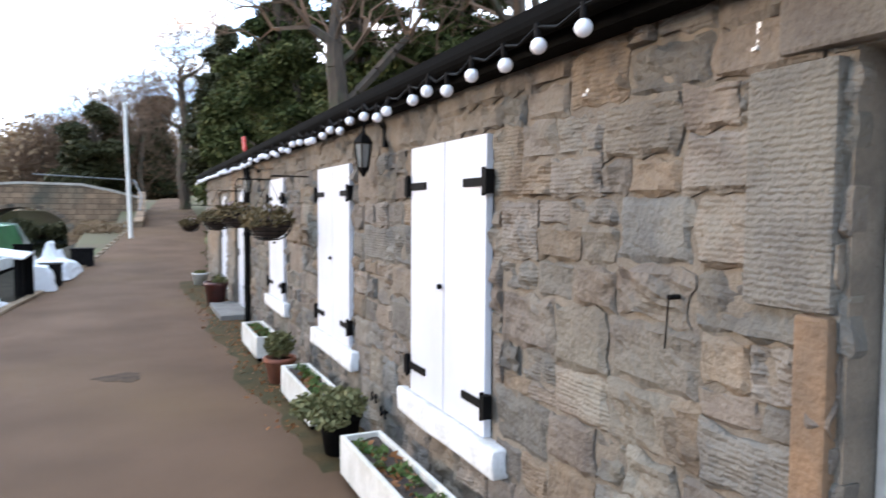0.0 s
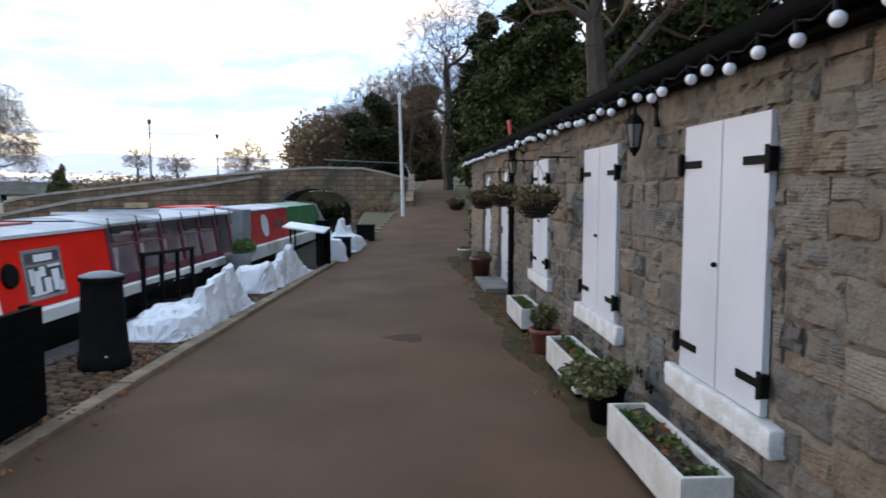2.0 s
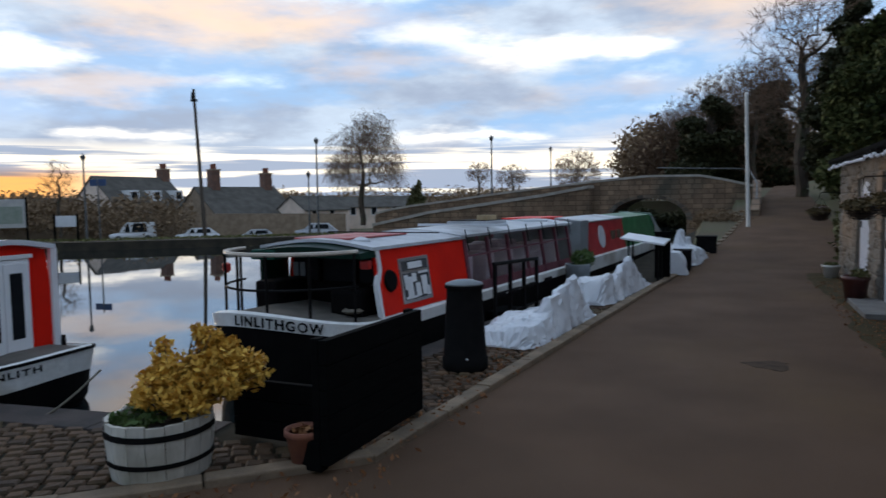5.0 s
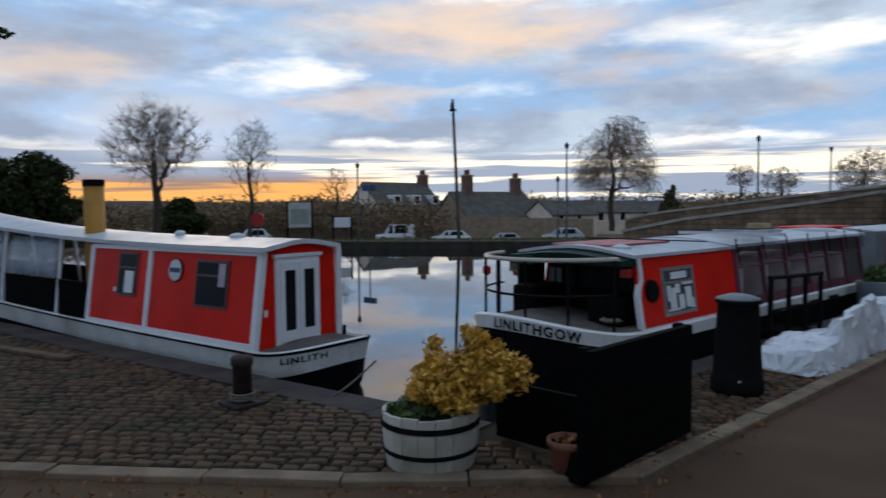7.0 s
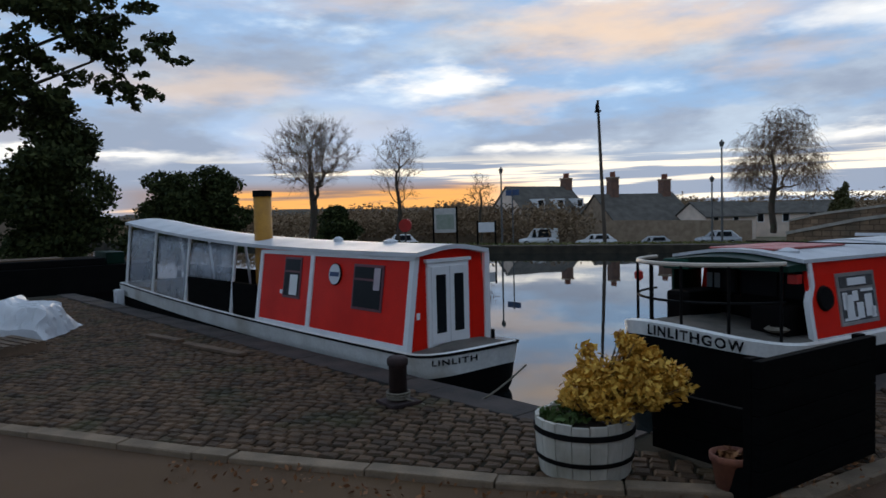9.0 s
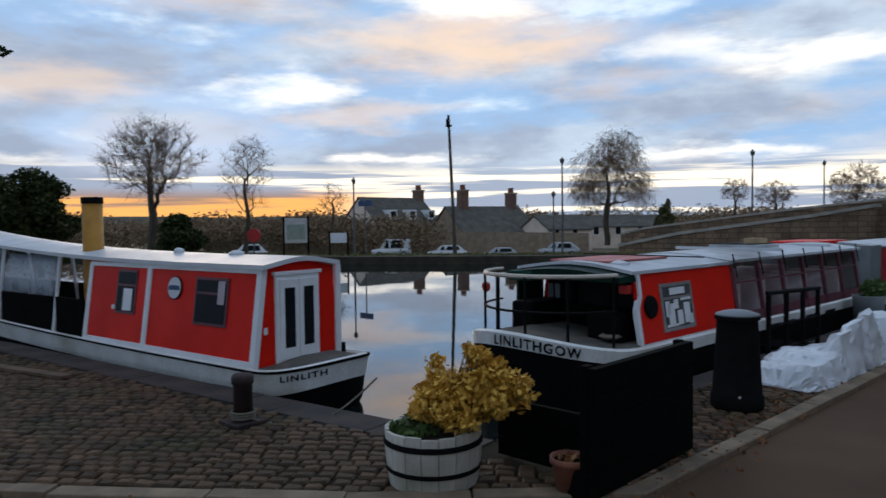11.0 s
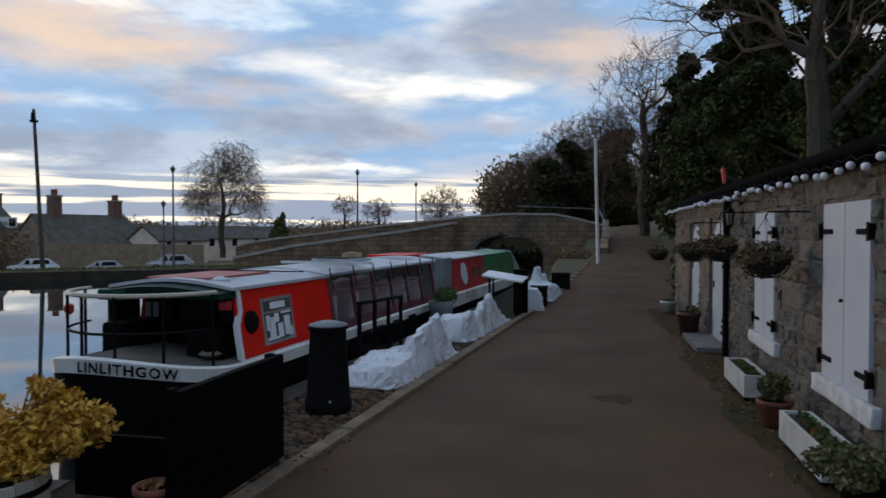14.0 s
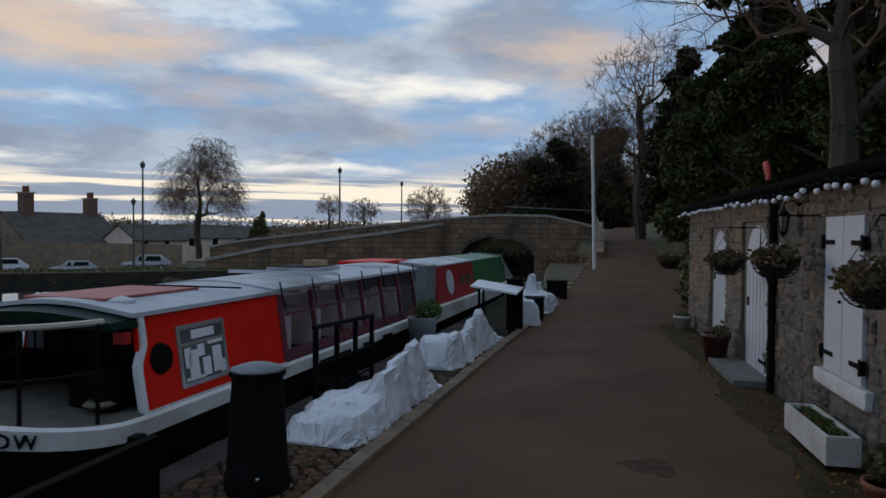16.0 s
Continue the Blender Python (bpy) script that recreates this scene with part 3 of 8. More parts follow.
def build_road():
    ys = [-14, -6, 0, 2.2] + [4.35 + k * 0.9 for k in range(52)]
    verts, faces = [], []
    for y in ys:
        left = kerb_x(y) if y >= 4.35 else np.interp(y, [p[1] for p in SPLAY[::-1]], [p[0] for p in SPLAY[::-1]])
        right = 2.4 if y < 17.6 else 2.4 + (y - 17.6) * 0.10
        for k in range(7):
            x = left + (right - left) * k / 6
            verts.append((x, y, rise(y) + 0.035 * (1 - (k / 3 - 1) ** 2) - 0.03))
        for x in (right, left):
            verts.append((x, y, rise(y) - 0.3))
    for j in range(len(ys) - 1):
        for k in range(9):
            a, b = j * 9 + k, j * 9 + (k + 1) % 9
            faces.append((a, b, b + 9, a + 9))
    road = raw("road", verts, faces, ASPHALT, None)
    tagged(road, "worn brown-grey asphalt lane between building and canal", "road", kind="structure")
    # quay platform under the cobbles
    bm = bmesh.new()
    plat = [CORNER] + QUAY_WEST + [(-20, -6), (-15, -6), (-13.0, -3.2), (-7.2, 0.42), (-5.44, 1.6), (-3.59, 3.02), (-2.2, 4.35)]
    prism(bm, plat, -1.3, -0.03)
    strip = [(kerb_x(4.35), 4.35)] + [(kerb_x(y), y) for y in (14, 20, 28, 39)] + [(edge_x(39), 39), (edge_x(28), 28), (edge_x(16), 16), CORNER]
    lo = [bm.verts.new((x, y, -1.3)) for x, y in strip]
    hi = [bm.verts.new((x, y, rise(y) * (0.35 if y > 20 else 1) - 0.03)) for x, y in strip]
    bm.faces.new(hi)
    for k in range(len(strip)):
        j = (k + 1) % len(strip)
        bm.faces.new((lo[k], lo[j], hi[j], hi[k]))
    bmesh.ops.recalc_face_normals(bm, faces=bm.faces)
    pav = part("pavement", bm, COBBLE_BED, None)
    tagged(pav, "cobbled quayside of worn granite setts in sandy joints", "pavement", kind="structure")
    return pav


PAVEMENT = build_road()


def stone_run(name, pts, width, z, height, length, mat, label, category, side=1, climb=False):
    """A row of separate stones laid end to end along a line."""
    host = thing(name, Matrix(), label, category, kind="structure")
    rng = random.Random(sum(ord(c) for c in name))
    for (x0, y0), (x1, y1) in zip(pts[:-1], pts[1:]):
        d = Vector((x1 - x0, y1 - y0, 0))
        total, run = d.length, 0.0
        d.normalize()
        s = Vector((-d.y, d.x, 0)) * side
        while run < total - 0.05:
            l = min(length * rng.uniform(0.75, 1.25), total - run)
            bm = boxed(0.006, l - 0.006, 0, width, 0, height, 0.012)
            for v in bm.verts:
                v.co.z += rng.uniform(-0.003, 0.003)
            ob = part("stone", bm, mat, host)
            o = Vector((x0, y0, 0)) + d * run
            zz = z + (rise(o.y) if climb else 0)
            ob.matrix_basis = Matrix(((d.x, s.x, 0, o.x), (d.y, s.y, 0, o.y), (0, 0, 1, zz + rng.uniform(-0.006, 0.006)), (0, 0, 0, 1)))
            run += l
    return host


stone_run("kerb_1", [(kerb_x(y), y) for y in (4.35, 14, 20, 28, 36)], 0.15, -0.2, 0.225, 0.9, KERB, "worn sandstone kerb stones along the lane", "kerb", 1, True)
stone_run("kerb_2", SPLAY, 0.15, -0.2, 0.22, 0.9, KERB, "worn sandstone kerb edging the cobbled corner", "kerb", -1)
stone_run("coping_1", [CORNER, *QUAY_WEST], 0.42, -0.28, 0.27, 1.1, COPING, "dark damp coping stones on the quay's edge", "coping", 1)
stone_run("coping_2", [CORNER, (edge_x(22), 22)], 0.34, -0.28, 0.27, 1.1, COPING, "dark damp coping stones beside the moored boats", "coping", -1)

# ---- the stone building ----
FACE = 2.12            # plane of the stone face
WALL_S, WALL_N = -5.0, 17.6
EAVE = 2.40
RIDGE = 2.95
OPEN = [(0.55, 1.62, -0.1, 2.12), (3.49, 4.50, 0.56, 2.09), (5.85, 6.89, 0.58, 2.08), (8.52, 9.42, 0.62, 2.07), (11.55, 12.95, -0.1, 2.08), (14.0, 15.35, 0.12, 2.02)]


def build_wall():
    bm = bmesh.new()
    ys = sorted({WALL_S, WALL_N, *[o[0] for o in OPEN], *[o[1] for o in OPEN]})
    for y0, y1 in zip(ys[:-1], ys[1:]):
        hole = next((o for o in OPEN if o[0] <= y0 + 0.01 < o[1]), None)
        if hole is None:
            box(bm, FACE + 0.008, FACE + 0.55, y0, y1, -0.3, EAVE)
        else:
            box(bm, FACE + 0.008, FACE + 0.55, y0, y1, hole[3], EAVE)
            if hole[2] > 0:
                box(bm, FACE + 0.008, FACE + 0.55, y0, y1, -0.3, hole[2])
    box(bm, FACE + 0.55, 7.0, WALL_N - 0.5, WALL_N, -0.3, EAVE)
    box(bm, FACE + 0.55, 7.0, WALL_S, WALL_S + 0.5, -0.3, EAVE)
    box(bm, 6.6, 7.0, WALL_S + 0.5, WALL_N - 0.5, -0.3, EAVE)
    wall = part("wall_east", bm, MORTAR, None)
    return tagged(wall, "long single-storey wall of weathered sandstone rubble", "stone wall", kind="structure")


WALL = build_wall()


def build_roof():
    roof = thing("roof", Matrix(), "dark slate roof with a black gutter along the eaves", "roof", kind="structure")
    bm = bmesh.new()
    v = [bm.verts.new(p) for p in ((1.98, WALL_S - 0.1, EAVE + 0.02), (1.98, WALL_N + 0.08, EAVE + 0.02), (4.6, WALL_N + 0.08, RIDGE), (4.6, WALL_S - 0.1, RIDGE), (7.2, WALL_S - 0.1, EAVE), (7.2, WALL_N + 0.08, EAVE))]
    bm.faces.new((v[0], v[3], v[2], v[1]))
    bm.faces.new((v[3], v[4], v[5], v[2]))
    bm.faces.new((v[0], v[4], v[3]))
    bm.faces.new((v[1], v[2], v[5]))
    bm.faces.new((v[0], v[1], v[5], v[4]))
    part("deck", bm, SLATE, roof)
    bm = bmesh.new()
    ring = [(1.93 + 0.055 * math.cos(a), 0, EAVE + 0.03 + 0.055 * math.sin(a)) for a in np.linspace(math.pi, 2 * math.pi, 9)] + [(1.985, 0, EAVE + 0.07), (1.875, 0, EAVE + 0.07)]
    loft(bm, [[(x, y, z) for x, _, z in ring] for y in (WALL_S - 0.1, 3.0, 9.0, WALL_N + 0.1)])
    bmesh.ops.recalc_face_normals(bm, faces=bm.faces)
    part("gutter", bm, GUTTER, roof, "black half-round gutter")
    part("fascia", boxed(1.986, 2.10, WALL_S - 0.05, WALL_N + 0.05, EAVE - 0.06, EAVE + 0.05, 0.004), BLACKWOOD, roof, "black timber fascia board")
    slope = math.atan2(RIDGE - EAVE, 2.62)
    sl = boxed(0, 0.30, 0.004, 0.246, 0, 0.012)
    me = bpy.data.meshes.new("slate")
    sl.to_mesh(me)
    me.materials.append(SLATE)
    for r in range(3):
        for k in range(90):
            ob = new("slate", me)
            ob.parent = roof
            ob.matrix_basis = Matrix.Translation((1.94 + r * 0.2 * math.cos(slope), -4.0 + k * 0.25 + 0.12 * (r % 2), EAVE + 0.04 + r * 0.2 * math.sin(slope))) @ pose(0, 0, 0, 0, -math.degrees(slope) + 2, 0)
    return roof


build_roof()


def build_rubble():
    """Coursed rubble: every block has its own outline, depth and dressed or broken face."""
    rng = random.Random(11)
    near, rest_v, rest_f = 0, [], []
    rects = []

    def cut(y0, y1, z0, z1):
        w, h = y1 - y0, z1 - z0
        lim = rng.choice((0.2, 0.26, 0.34, 0.42))
        if w > 1.5 or (w > 2.4 * h and w > 0.34) or (w > 0.78 and rng.random() < 0.8):
            m = y0 + w * rng.uniform(0.32, 0.68)
            cut(y0, m, z0, z1)
            cut(m, y1, z0, z1)
        elif h > lim:
            m = z0 + h * rng.uniform(0.35, 0.65)
            cut(y0, y1, z0, m)
            cut(y0, y1, m, z1)
        else:
            rects.append((y0, y1, z0, z1))

    bands = [-0.02, 0.42, 0.86, 1.33, 1.76, 2.1, EAVE]
    for lo, hi in zip(bands[:-1], bands[1:]):
        y = WALL_S
        while y < WALL_N:
            w = min(rng.uniform(0.7, 2.0), WALL_N - y)
            cut(y, y + w, lo, hi)
            y += w
    blocks = []
    for y0, y1, z0, z1 in rects:
        pieces = [(y0, y1, z0, z1)]
        for a, b, lo, hi in OPEN:
            nxt = []
            for s, e, p, q in pieces:
                if e <= a or s >= b or q <= lo or p >= hi:
                    nxt.append((s, e, p, q))
                    continue
                if s < a - 0.02:
                    nxt.append((s, a - 0.002, p, q))
                if e > b + 0.02:
                    nxt.append((b + 0.002, e, p, q))
                s2, e2 = max(s, a), min(e, b)
                if p < lo - 0.02:
                    nxt.append((s2, e2, p, lo))
                if q > hi + 0.02:
                    nxt.append((s2, e2, hi, q))
            pieces = nxt
        blocks += pieces
    for s, e, z0, z1 in blocks:
        g = rng.uniform(0.003, 0.008)
        s, e, z0, z1 = s + g, e - g, z0 + g, z1 - g
        if e - s < 0.04 or z1 - z0 < 0.04:
            continue
        d = rng.uniform(0.0, 0.016)
        rough = rng.choice((0.01, 0.018, 0.028, 0.04))
        nx, nz = 13, 10
        seed = rng.uniform(0, 99)
        vs, fs = [], []
        jit = [rng.uniform(-0.03, 0.03) for _ in range(4)]
        for j in range(nz):
            for i in range(nx):
                a, b = i / (nx - 1), j / (nz - 1)
                rim = i in (0, nx - 1) or j in (0, nz - 1)
                yy, zz = s + (e - s) * a, z0 + (z1 - z0) * b + (jit[0] * (1 - a) + jit[1] * a) * (0.5 - abs(b - 0.5)) * 0.8
                n = noise.noise(Vector((yy * 9 + seed, zz * 11, seed))) + 0.5 * noise.noise(Vector((yy * 23, zz * 30 + seed, seed)))
                xx = FACE - d + (0.012 if rim else -rough * 1.2 * n - 0.003)
                if rim:
                    yy += 0.034 * noise.noise(Vector((seed, zz * 12, yy * 12)))
                    zz += 0.034 * noise.noise(Vector((yy * 12, seed, zz * 12)))
                vs.append((xx, yy, zz))
        n0 = len(vs)
        for j in range(nz - 1):
            for i in range(nx - 1):
                a = j * nx + i
                fs.append((a, a + nx, a + nx + 1, a + 1))
        loop = [i for i in range(nx)] + [j * nx + nx - 1 for j in range(1, nz)] + [(nz - 1) * nx + i for i in range(nx - 2, -1, -1)] + [j * nx for j in range(nz - 2, 0, -1)]
        vs += [(FACE + 0.06, vs[k][1], vs[k][2]) for k in loop]
        m = len(loop)
        fs += [(loop[k], loop[(k + 1) % m], n0 + (k + 1) % m, n0 + k) for k in range(m)]
        if near < 330 and 1.5 < s < 11.2:
            raw("stone_block", vs, fs, RUBBLE, WALL)
            near += 1
        else:
            o = len(rest_v)
            rest_v += vs
            rest_f += [tuple(o + k for k in f) for f in fs]
    far = raw("rubble", rest_v, rest_f, RUBBLE_FAR, WALL)
    tagged(far, kind="stuff")


RUBBLE_FAR = material("sandstone_rubble_far", (0.19, 0.162, 0.128), (0.14, 0.125, 0.106), 2.2, 0.9, 0, 0.9, 50, 0, (0.22, 0.15, 0.095))


def hinge(parent, y_out, y_in, z, x):
    """A black strap hinge with its pin block."""
    s = 1 if y_in > y_out else -1
    bm = boxed(x - 0.012, x, min(y_out, y_in), max(y_out, y_in), z - 0.022, z + 0.022, 0.003)
    box(bm, x - 0.03, x + 0.02, min(y_out - s * 0.045, y_out), max(y_out - s * 0.045, y_out), z - 0.06, z + 0.06, 0.006)
    rod(bm, (x - 0.02, y_out - s * 0.005, z - 0.07), (x - 0.02, y_out - s * 0.005, z + 0.07), 0.012)
    part("hinge", bm, BLACK, parent, "black iron strap hinge")


def shuttered_window(k, y0, y1, z0, z1):
    w = thing(f"window_{k}", Matrix(), "closed white-painted board shutters with black strap hinges above a white sill", "shuttered window", kind="structure")
    x = FACE - 0.035
    mid = (y0 + y1) / 2
    for a, b in ((y0 + 0.004, mid - 0.006), (mid + 0.006, y1 - 0.004)):
        bm = bmesh.new()
        box(bm, x, x + 0.04, a, b, z0 + 0.005, z1 - 0.004, 0.003)
        part("shutter", bm, WHITE, w)
    for z in (z0 + 0.17, z1 - 0.24):
        hinge(w, y0, y0 + 0.25, z, x)
        hinge(w, y1, y1 - 0.25, z, x)
    part("knob", ball(bmesh.new(), (x - 0.015, mid + 0.03, (z0 + z1) / 2 - 0.05), 0.016), BLACK, w)
    bm = boxed(FACE - 0.075, FACE + 0.1, y0 - 0.17, y1 + 0.16, z0 - 0.155, z0 - 0.003, 0.02)
    bmesh.ops.subdivide_edges(bm, edges=bm.edges, cuts=2, use_grid_fill=True)
    for v in bm.verts:
        v.co += Vector((1, 0, 1)) * 0.012 * noise.noise(v.co * 9)
    part("sill", bm, SILLPAINT, w, "thickly whitewashed stone sill", True)
    # near-black board paints the shade seen through the gap between the leaves
    part("gap_shade", boxed(FACE + 0.07, FACE + 0.1, y0, y1, z0, z1), BLACKWOOD, w)


for k, o in enumerate(OPEN[1:4], 1):
    shuttered_window(k, *o)


def arched_door(k, y0, y1, z0, z1, sill):
    d = thing(f"door_{k}", Matrix(), "closed white-painted board door with an arched head and black hinges", "door", kind="structure")
    x = FACE + 0.045
    mid, half = (y0 + y1) / 2, (y1 - y0) / 2 - 0.14
    bm = bmesh.new()
    spring = z1 - 0.06 - half * 0.85
    pts = [(mid - half, z0 + 0.02), (mid + half, z0 + 0.02)] + [(mid + half * math.cos(a), spring + half * 0.85 * math.sin(a)) for a in np.linspace(0, math.pi, 15)]
    lo = [bm.verts.new((x, y, z)) for y, z in pts]
    hi = [bm.verts.new((x + 0.045, y, z)) for y, z in pts]
    bm.faces.new(lo)
    bm.faces.new(hi[::-1])
    for i in range(len(pts)):
        j = (i + 1) % len(pts)
        bm.faces.new((lo[i], lo[j], hi[j], hi[i]))
    bmesh.ops.recalc_face_normals(bm, faces=bm.faces)
    part("leaf", bm, WHITE, d)
    for i in range(1, 6):
        y = mid - half + 2 * half * i / 6
        part("bead", boxed(x - 0.006, x + 0.002, y - 0.005, y + 0.005, z0 + 0.04, spring), WHITE, d)
    part("jamb", boxed(FACE + 0.05, FACE + 0.5, y0, y1, z0, z1), GREYSTONE, d, "grey dressed stone surround")
    for z in (z0 + 0.32, z1 - 0.7):
        hinge(d, mid - half, mid - half + 0.4, z, x)
    part("latch", boxed(x - 0.02, x, mid + half - 0.16, mid + half - 0.1, z0 + 1.0, z0 + 1.12, 0.004), BLACK, d)
    if sill:
        part("sill", boxed(FACE - 0.08, FACE + 0.06, y0 - 0.05, y1 + 0.05, z0 - 0.12, z0, 0.012), GREYSTONE, d)
    else:
        part("step", boxed(FACE - 0.42, FACE + 0.06, y0 - 0.15, y1 + 0.15, -0.05, 0.07, 0.012), GREYSTONE, d, "worn stone doorstep")


GREYSTONE = material("grey_dressed_stone", (0.2, 0.19, 0.175), (0.15, 0.14, 0.13), 4, 0.9, 0, 0.5, 50)
arched_door(1, *OPEN[4], False)
arched_door(2, *OPEN[5], True)


ORANGESTONE = material("orange_weathered_stone", (0.22, 0.135, 0.078), (0.135, 0.096, 0.066), 5, 0.92, 0, 1.0, 40, 0.1, (0.12, 0.1, 0.08))


def near_doorway():
    y0, y1, z0, z1 = OPEN[0]
    d = thing("door_3", Matrix(), "recessed doorway with pale grey painted frame and stone reveal", "door", kind="structure")
    part("frame_post", boxed(FACE + 0.13, FACE + 0.24, y1 - 0.13, y1 - 0.004, 0.0, z1 - 0.004, 0.006), PALEGREY, d)
    part("frame_post", boxed(FACE + 0.13, FACE + 0.24, y0 + 0.004, y0 + 0.13, 0.0, z1 - 0.004, 0.006), PALEGREY, d)
    part("frame_head", boxed(FACE + 0.13, FACE + 0.24, y0 + 0.13, y1 - 0.13, z1 - 0.13, z1 - 0.004, 0.006), PALEGREY, d)
    part("leaf", boxed(FACE + 0.18, FACE + 0.23, y0 + 0.132, y1 - 0.132, 0.02, z1 - 0.132, 0.004), PALEGREY, d)
    part("reveal", boxed(FACE + 0.02, FACE + 0.13, y1 + 0.001, y1 + 0.02, 0.0, z1 + 0.3), ORANGESTONE, d, "orange-weathered stone reveal")
    for z0_, z1_ in ((0.0, 0.66), (0.668, 1.44)):
        part("quoin", boxed(FACE - 0.036, FACE + 0.12, y1 + 0.022, y1 + 0.125, z0_, z1_, 0.012), ORANGESTONE, d, "orange-weathered dressed quoin")
    part("quoin", boxed(FACE - 0.034, FACE + 0.12, y1 + 0.022, y1 + 0.30, 1.448, 2.1, 0.014), RUBBLE, d, "grey upright quoin")
    part("lintel", boxed(FACE - 0.04, FACE + 0.12, y0 - 0.2, y1 + 0.2, z1 + 0.004, z1 + 0.2, 0.014), RUBBLE, d, "long stone lintel")
    part("latch", boxed(FACE + 0.15, FACE + 0.18, y1 - 0.2, y1 - 0.16, 0.95, 1.1, 0.004), BLACK, d)


PALEGREY = material("pale_grey_paint", (0.58, 0.55, 0.50), (0.48, 0.455, 0.415), 4, 0.5, 0, 0.15, 30)
near_doorway()


# ---- boats ----
def hull_ring(z, inset, bow, half, stern, y_bow, n=16, sheer=0.0):
    """Plan outline of a blunt-bowed hull, from the stern's right corner round the bow to its left corner."""
    pts = [(-inset, stern, z), (-inset, (stern + y_bow) / 2, z)]
    for k in range(n + 1):
        a = math.pi * k / n
        dx, dy = math.cos(a), math.sin(a)
        pts.append((-half + (half - inset) * dx, y_bow - (bow - inset) * dy, z + sheer * dy ** 2))
    pts += [(-2 * half + inset, (stern + y_bow) / 2, z), (-2 * half + inset, stern, z)]
    return pts


def build_boat_1():
    b = thing("trip_boat", Matrix.Translation((-3.5, 8.0, 0)) @ pose(0, 0, 0, 0, 0, CANAL_TURN), "long red and grey canal trip boat with a railed bow", "boat")
    half, yb, bow, st = 1.05, -0.90, 1.12, 6.9
    R = lambda z, i, s=0.0: hull_ring(z, i, bow, half, st, yb, 18, s)
    bm = loft(bmesh.new(), [R(-0.75, 0.22), R(-0.2, 0.06), R(0.265, 0.02, 0.19)])
    part("hull", bm, HULLBLACK, b, "black bitumen-painted hull")
    bm = loft(bmesh.new(), [R(0.265, 0.012, 0.19), R(0.40, 0.0, 0.2), R(0.42, 0.05, 0.2), R(0.36, 0.06, 0.2)], caps=False)
    gun = part("gunwale", bm, HULLWHITE, b, "white-painted gunwale band")
    bm = bmesh.new()
    ring = R(0.385, 0.055, 0.2)
    bm.faces.new([bm.verts.new(p) for p in ring])
    bmesh.ops.recalc_face_normals(bm, faces=bm.faces)
    part("deck", bm, DECK, b)
    # the name painted round the bow
    v, f = word_mesh("LINLITHGOW", 0.15)
    wid = max(p[0] for p in v)
    bm = bmesh.new()
    arc = []
    for k in range(400):
        a = math.pi * k / 399
        arc.append((-half + half * math.cos(a), yb - bow * math.sin(a), math.sin(a)))
    acc = np.r_[0, np.cumsum([math.dist(arc[i][:2], arc[i + 1][:2]) for i in range(399)])]
    end = acc[-1] * 0.5
    vs = []
    for x, y, _ in v:
        s = end + 0.07 - x * 0.97 / wid
        i = int(np.searchsorted(acc, s))
        i = min(max(i, 1), 398)
        p, q = arc[i - 1], arc[i + 1]
        t = Vector((q[0] - p[0], q[1] - p[1], 0)).normalized()
        nrm = Vector((t.y, -t.x, 0))
        if nrm.dot(Vector((arc[i][0] + half, arc[i][1] - yb, 0))) < 0:
            nrm = -nrm
        h = 0.283 + 0.195 * arc[i][2] ** 2 + y * 0.95
        vs.append(bm.verts.new(Vector((arc[i][0], arc[i][1], h)) + nrm * 0.016))
    for face in f:
        bm.faces.new([vs[i] for i in face])
    part("lettering", bm, BLACK, gun, "black painted boat name on white")
    # bow rail
    def rail_pt(a, z, k=0.86):
        return Vector((-half + half * k * math.cos(a), yb - bow * k * math.sin(a), z))
    angs = np.linspace(0.25, math.pi - 0.1, 15)
    part("top_rail", tube(bmesh.new(), [rail_pt(a, 1.20) for a in angs], 0.024), RAILTOP, b, "pale wooden top rail")
    part("mid_rail", tube(bmesh.new(), [rail_pt(a, 0.82) for a in angs], 0.014), BLACK, b)
    for a in (0.3, 0.85, 1.35, 1.8, 2.3, 2.95):
        part("stanchion", rodded(rail_pt(a, 0.38), rail_pt(a, 1.20), 0.016), BLACK, b)
    part("lifebuoy_light", lathe(bmesh.new(), [(0.02, 0), (0.05, 0.03), (0.05, 0.1), (0.02, 0.12)], 10, rail_pt(2.5, 0.95)), SIGNRED, b)

    def section(y, lo=0.36, hi=1.17, i0=0.12, i1=0.24, crown=0.09):
        xs = [(-i0, lo), (-i1, hi)]
        top = [(-i1 - (2 * half - 2 * i1) * k / 6, hi + crown * math.sin(math.pi * k / 6)) for k in range(1, 6)]
        return [(x, y, z) for x, z in xs + top + [(-2 * half + i1, hi), (-2 * half + i0, lo)]]
    # fore cabin
    part("fore_cabin", loft(bmesh.new(), [section(-0.22), section(1.62)]), REDHULL, b, "bright red cabin side")
    slab = lambda y, dz=0.0: [(x * 1.0, y, z + 0.012) for x, _, z in section(y)[1:-1]] + [(x, y, z + 0.05) for x, _, z in section(y)[1:-1][::-1]]
    bm = loft(bmesh.new(), [[(x + (0.03 if k in (0, 13) else 0) - (0.03 if k in (6, 7) else 0), y, z) for k, (x, y, z) in enumerate(slab(y))] for y in (-0.78, 1.66)])
    part("fore_roof", bm, ROOFGREY, b)
    for x0, x1 in ((-1.5, -1.1), (-1.06, -0.66)):
        part("roof_panel", boxed(x0, x1, -0.6, 0.75, 1.29, 1.312, 0.008), FADEDRED, b, "faded red roof panel")
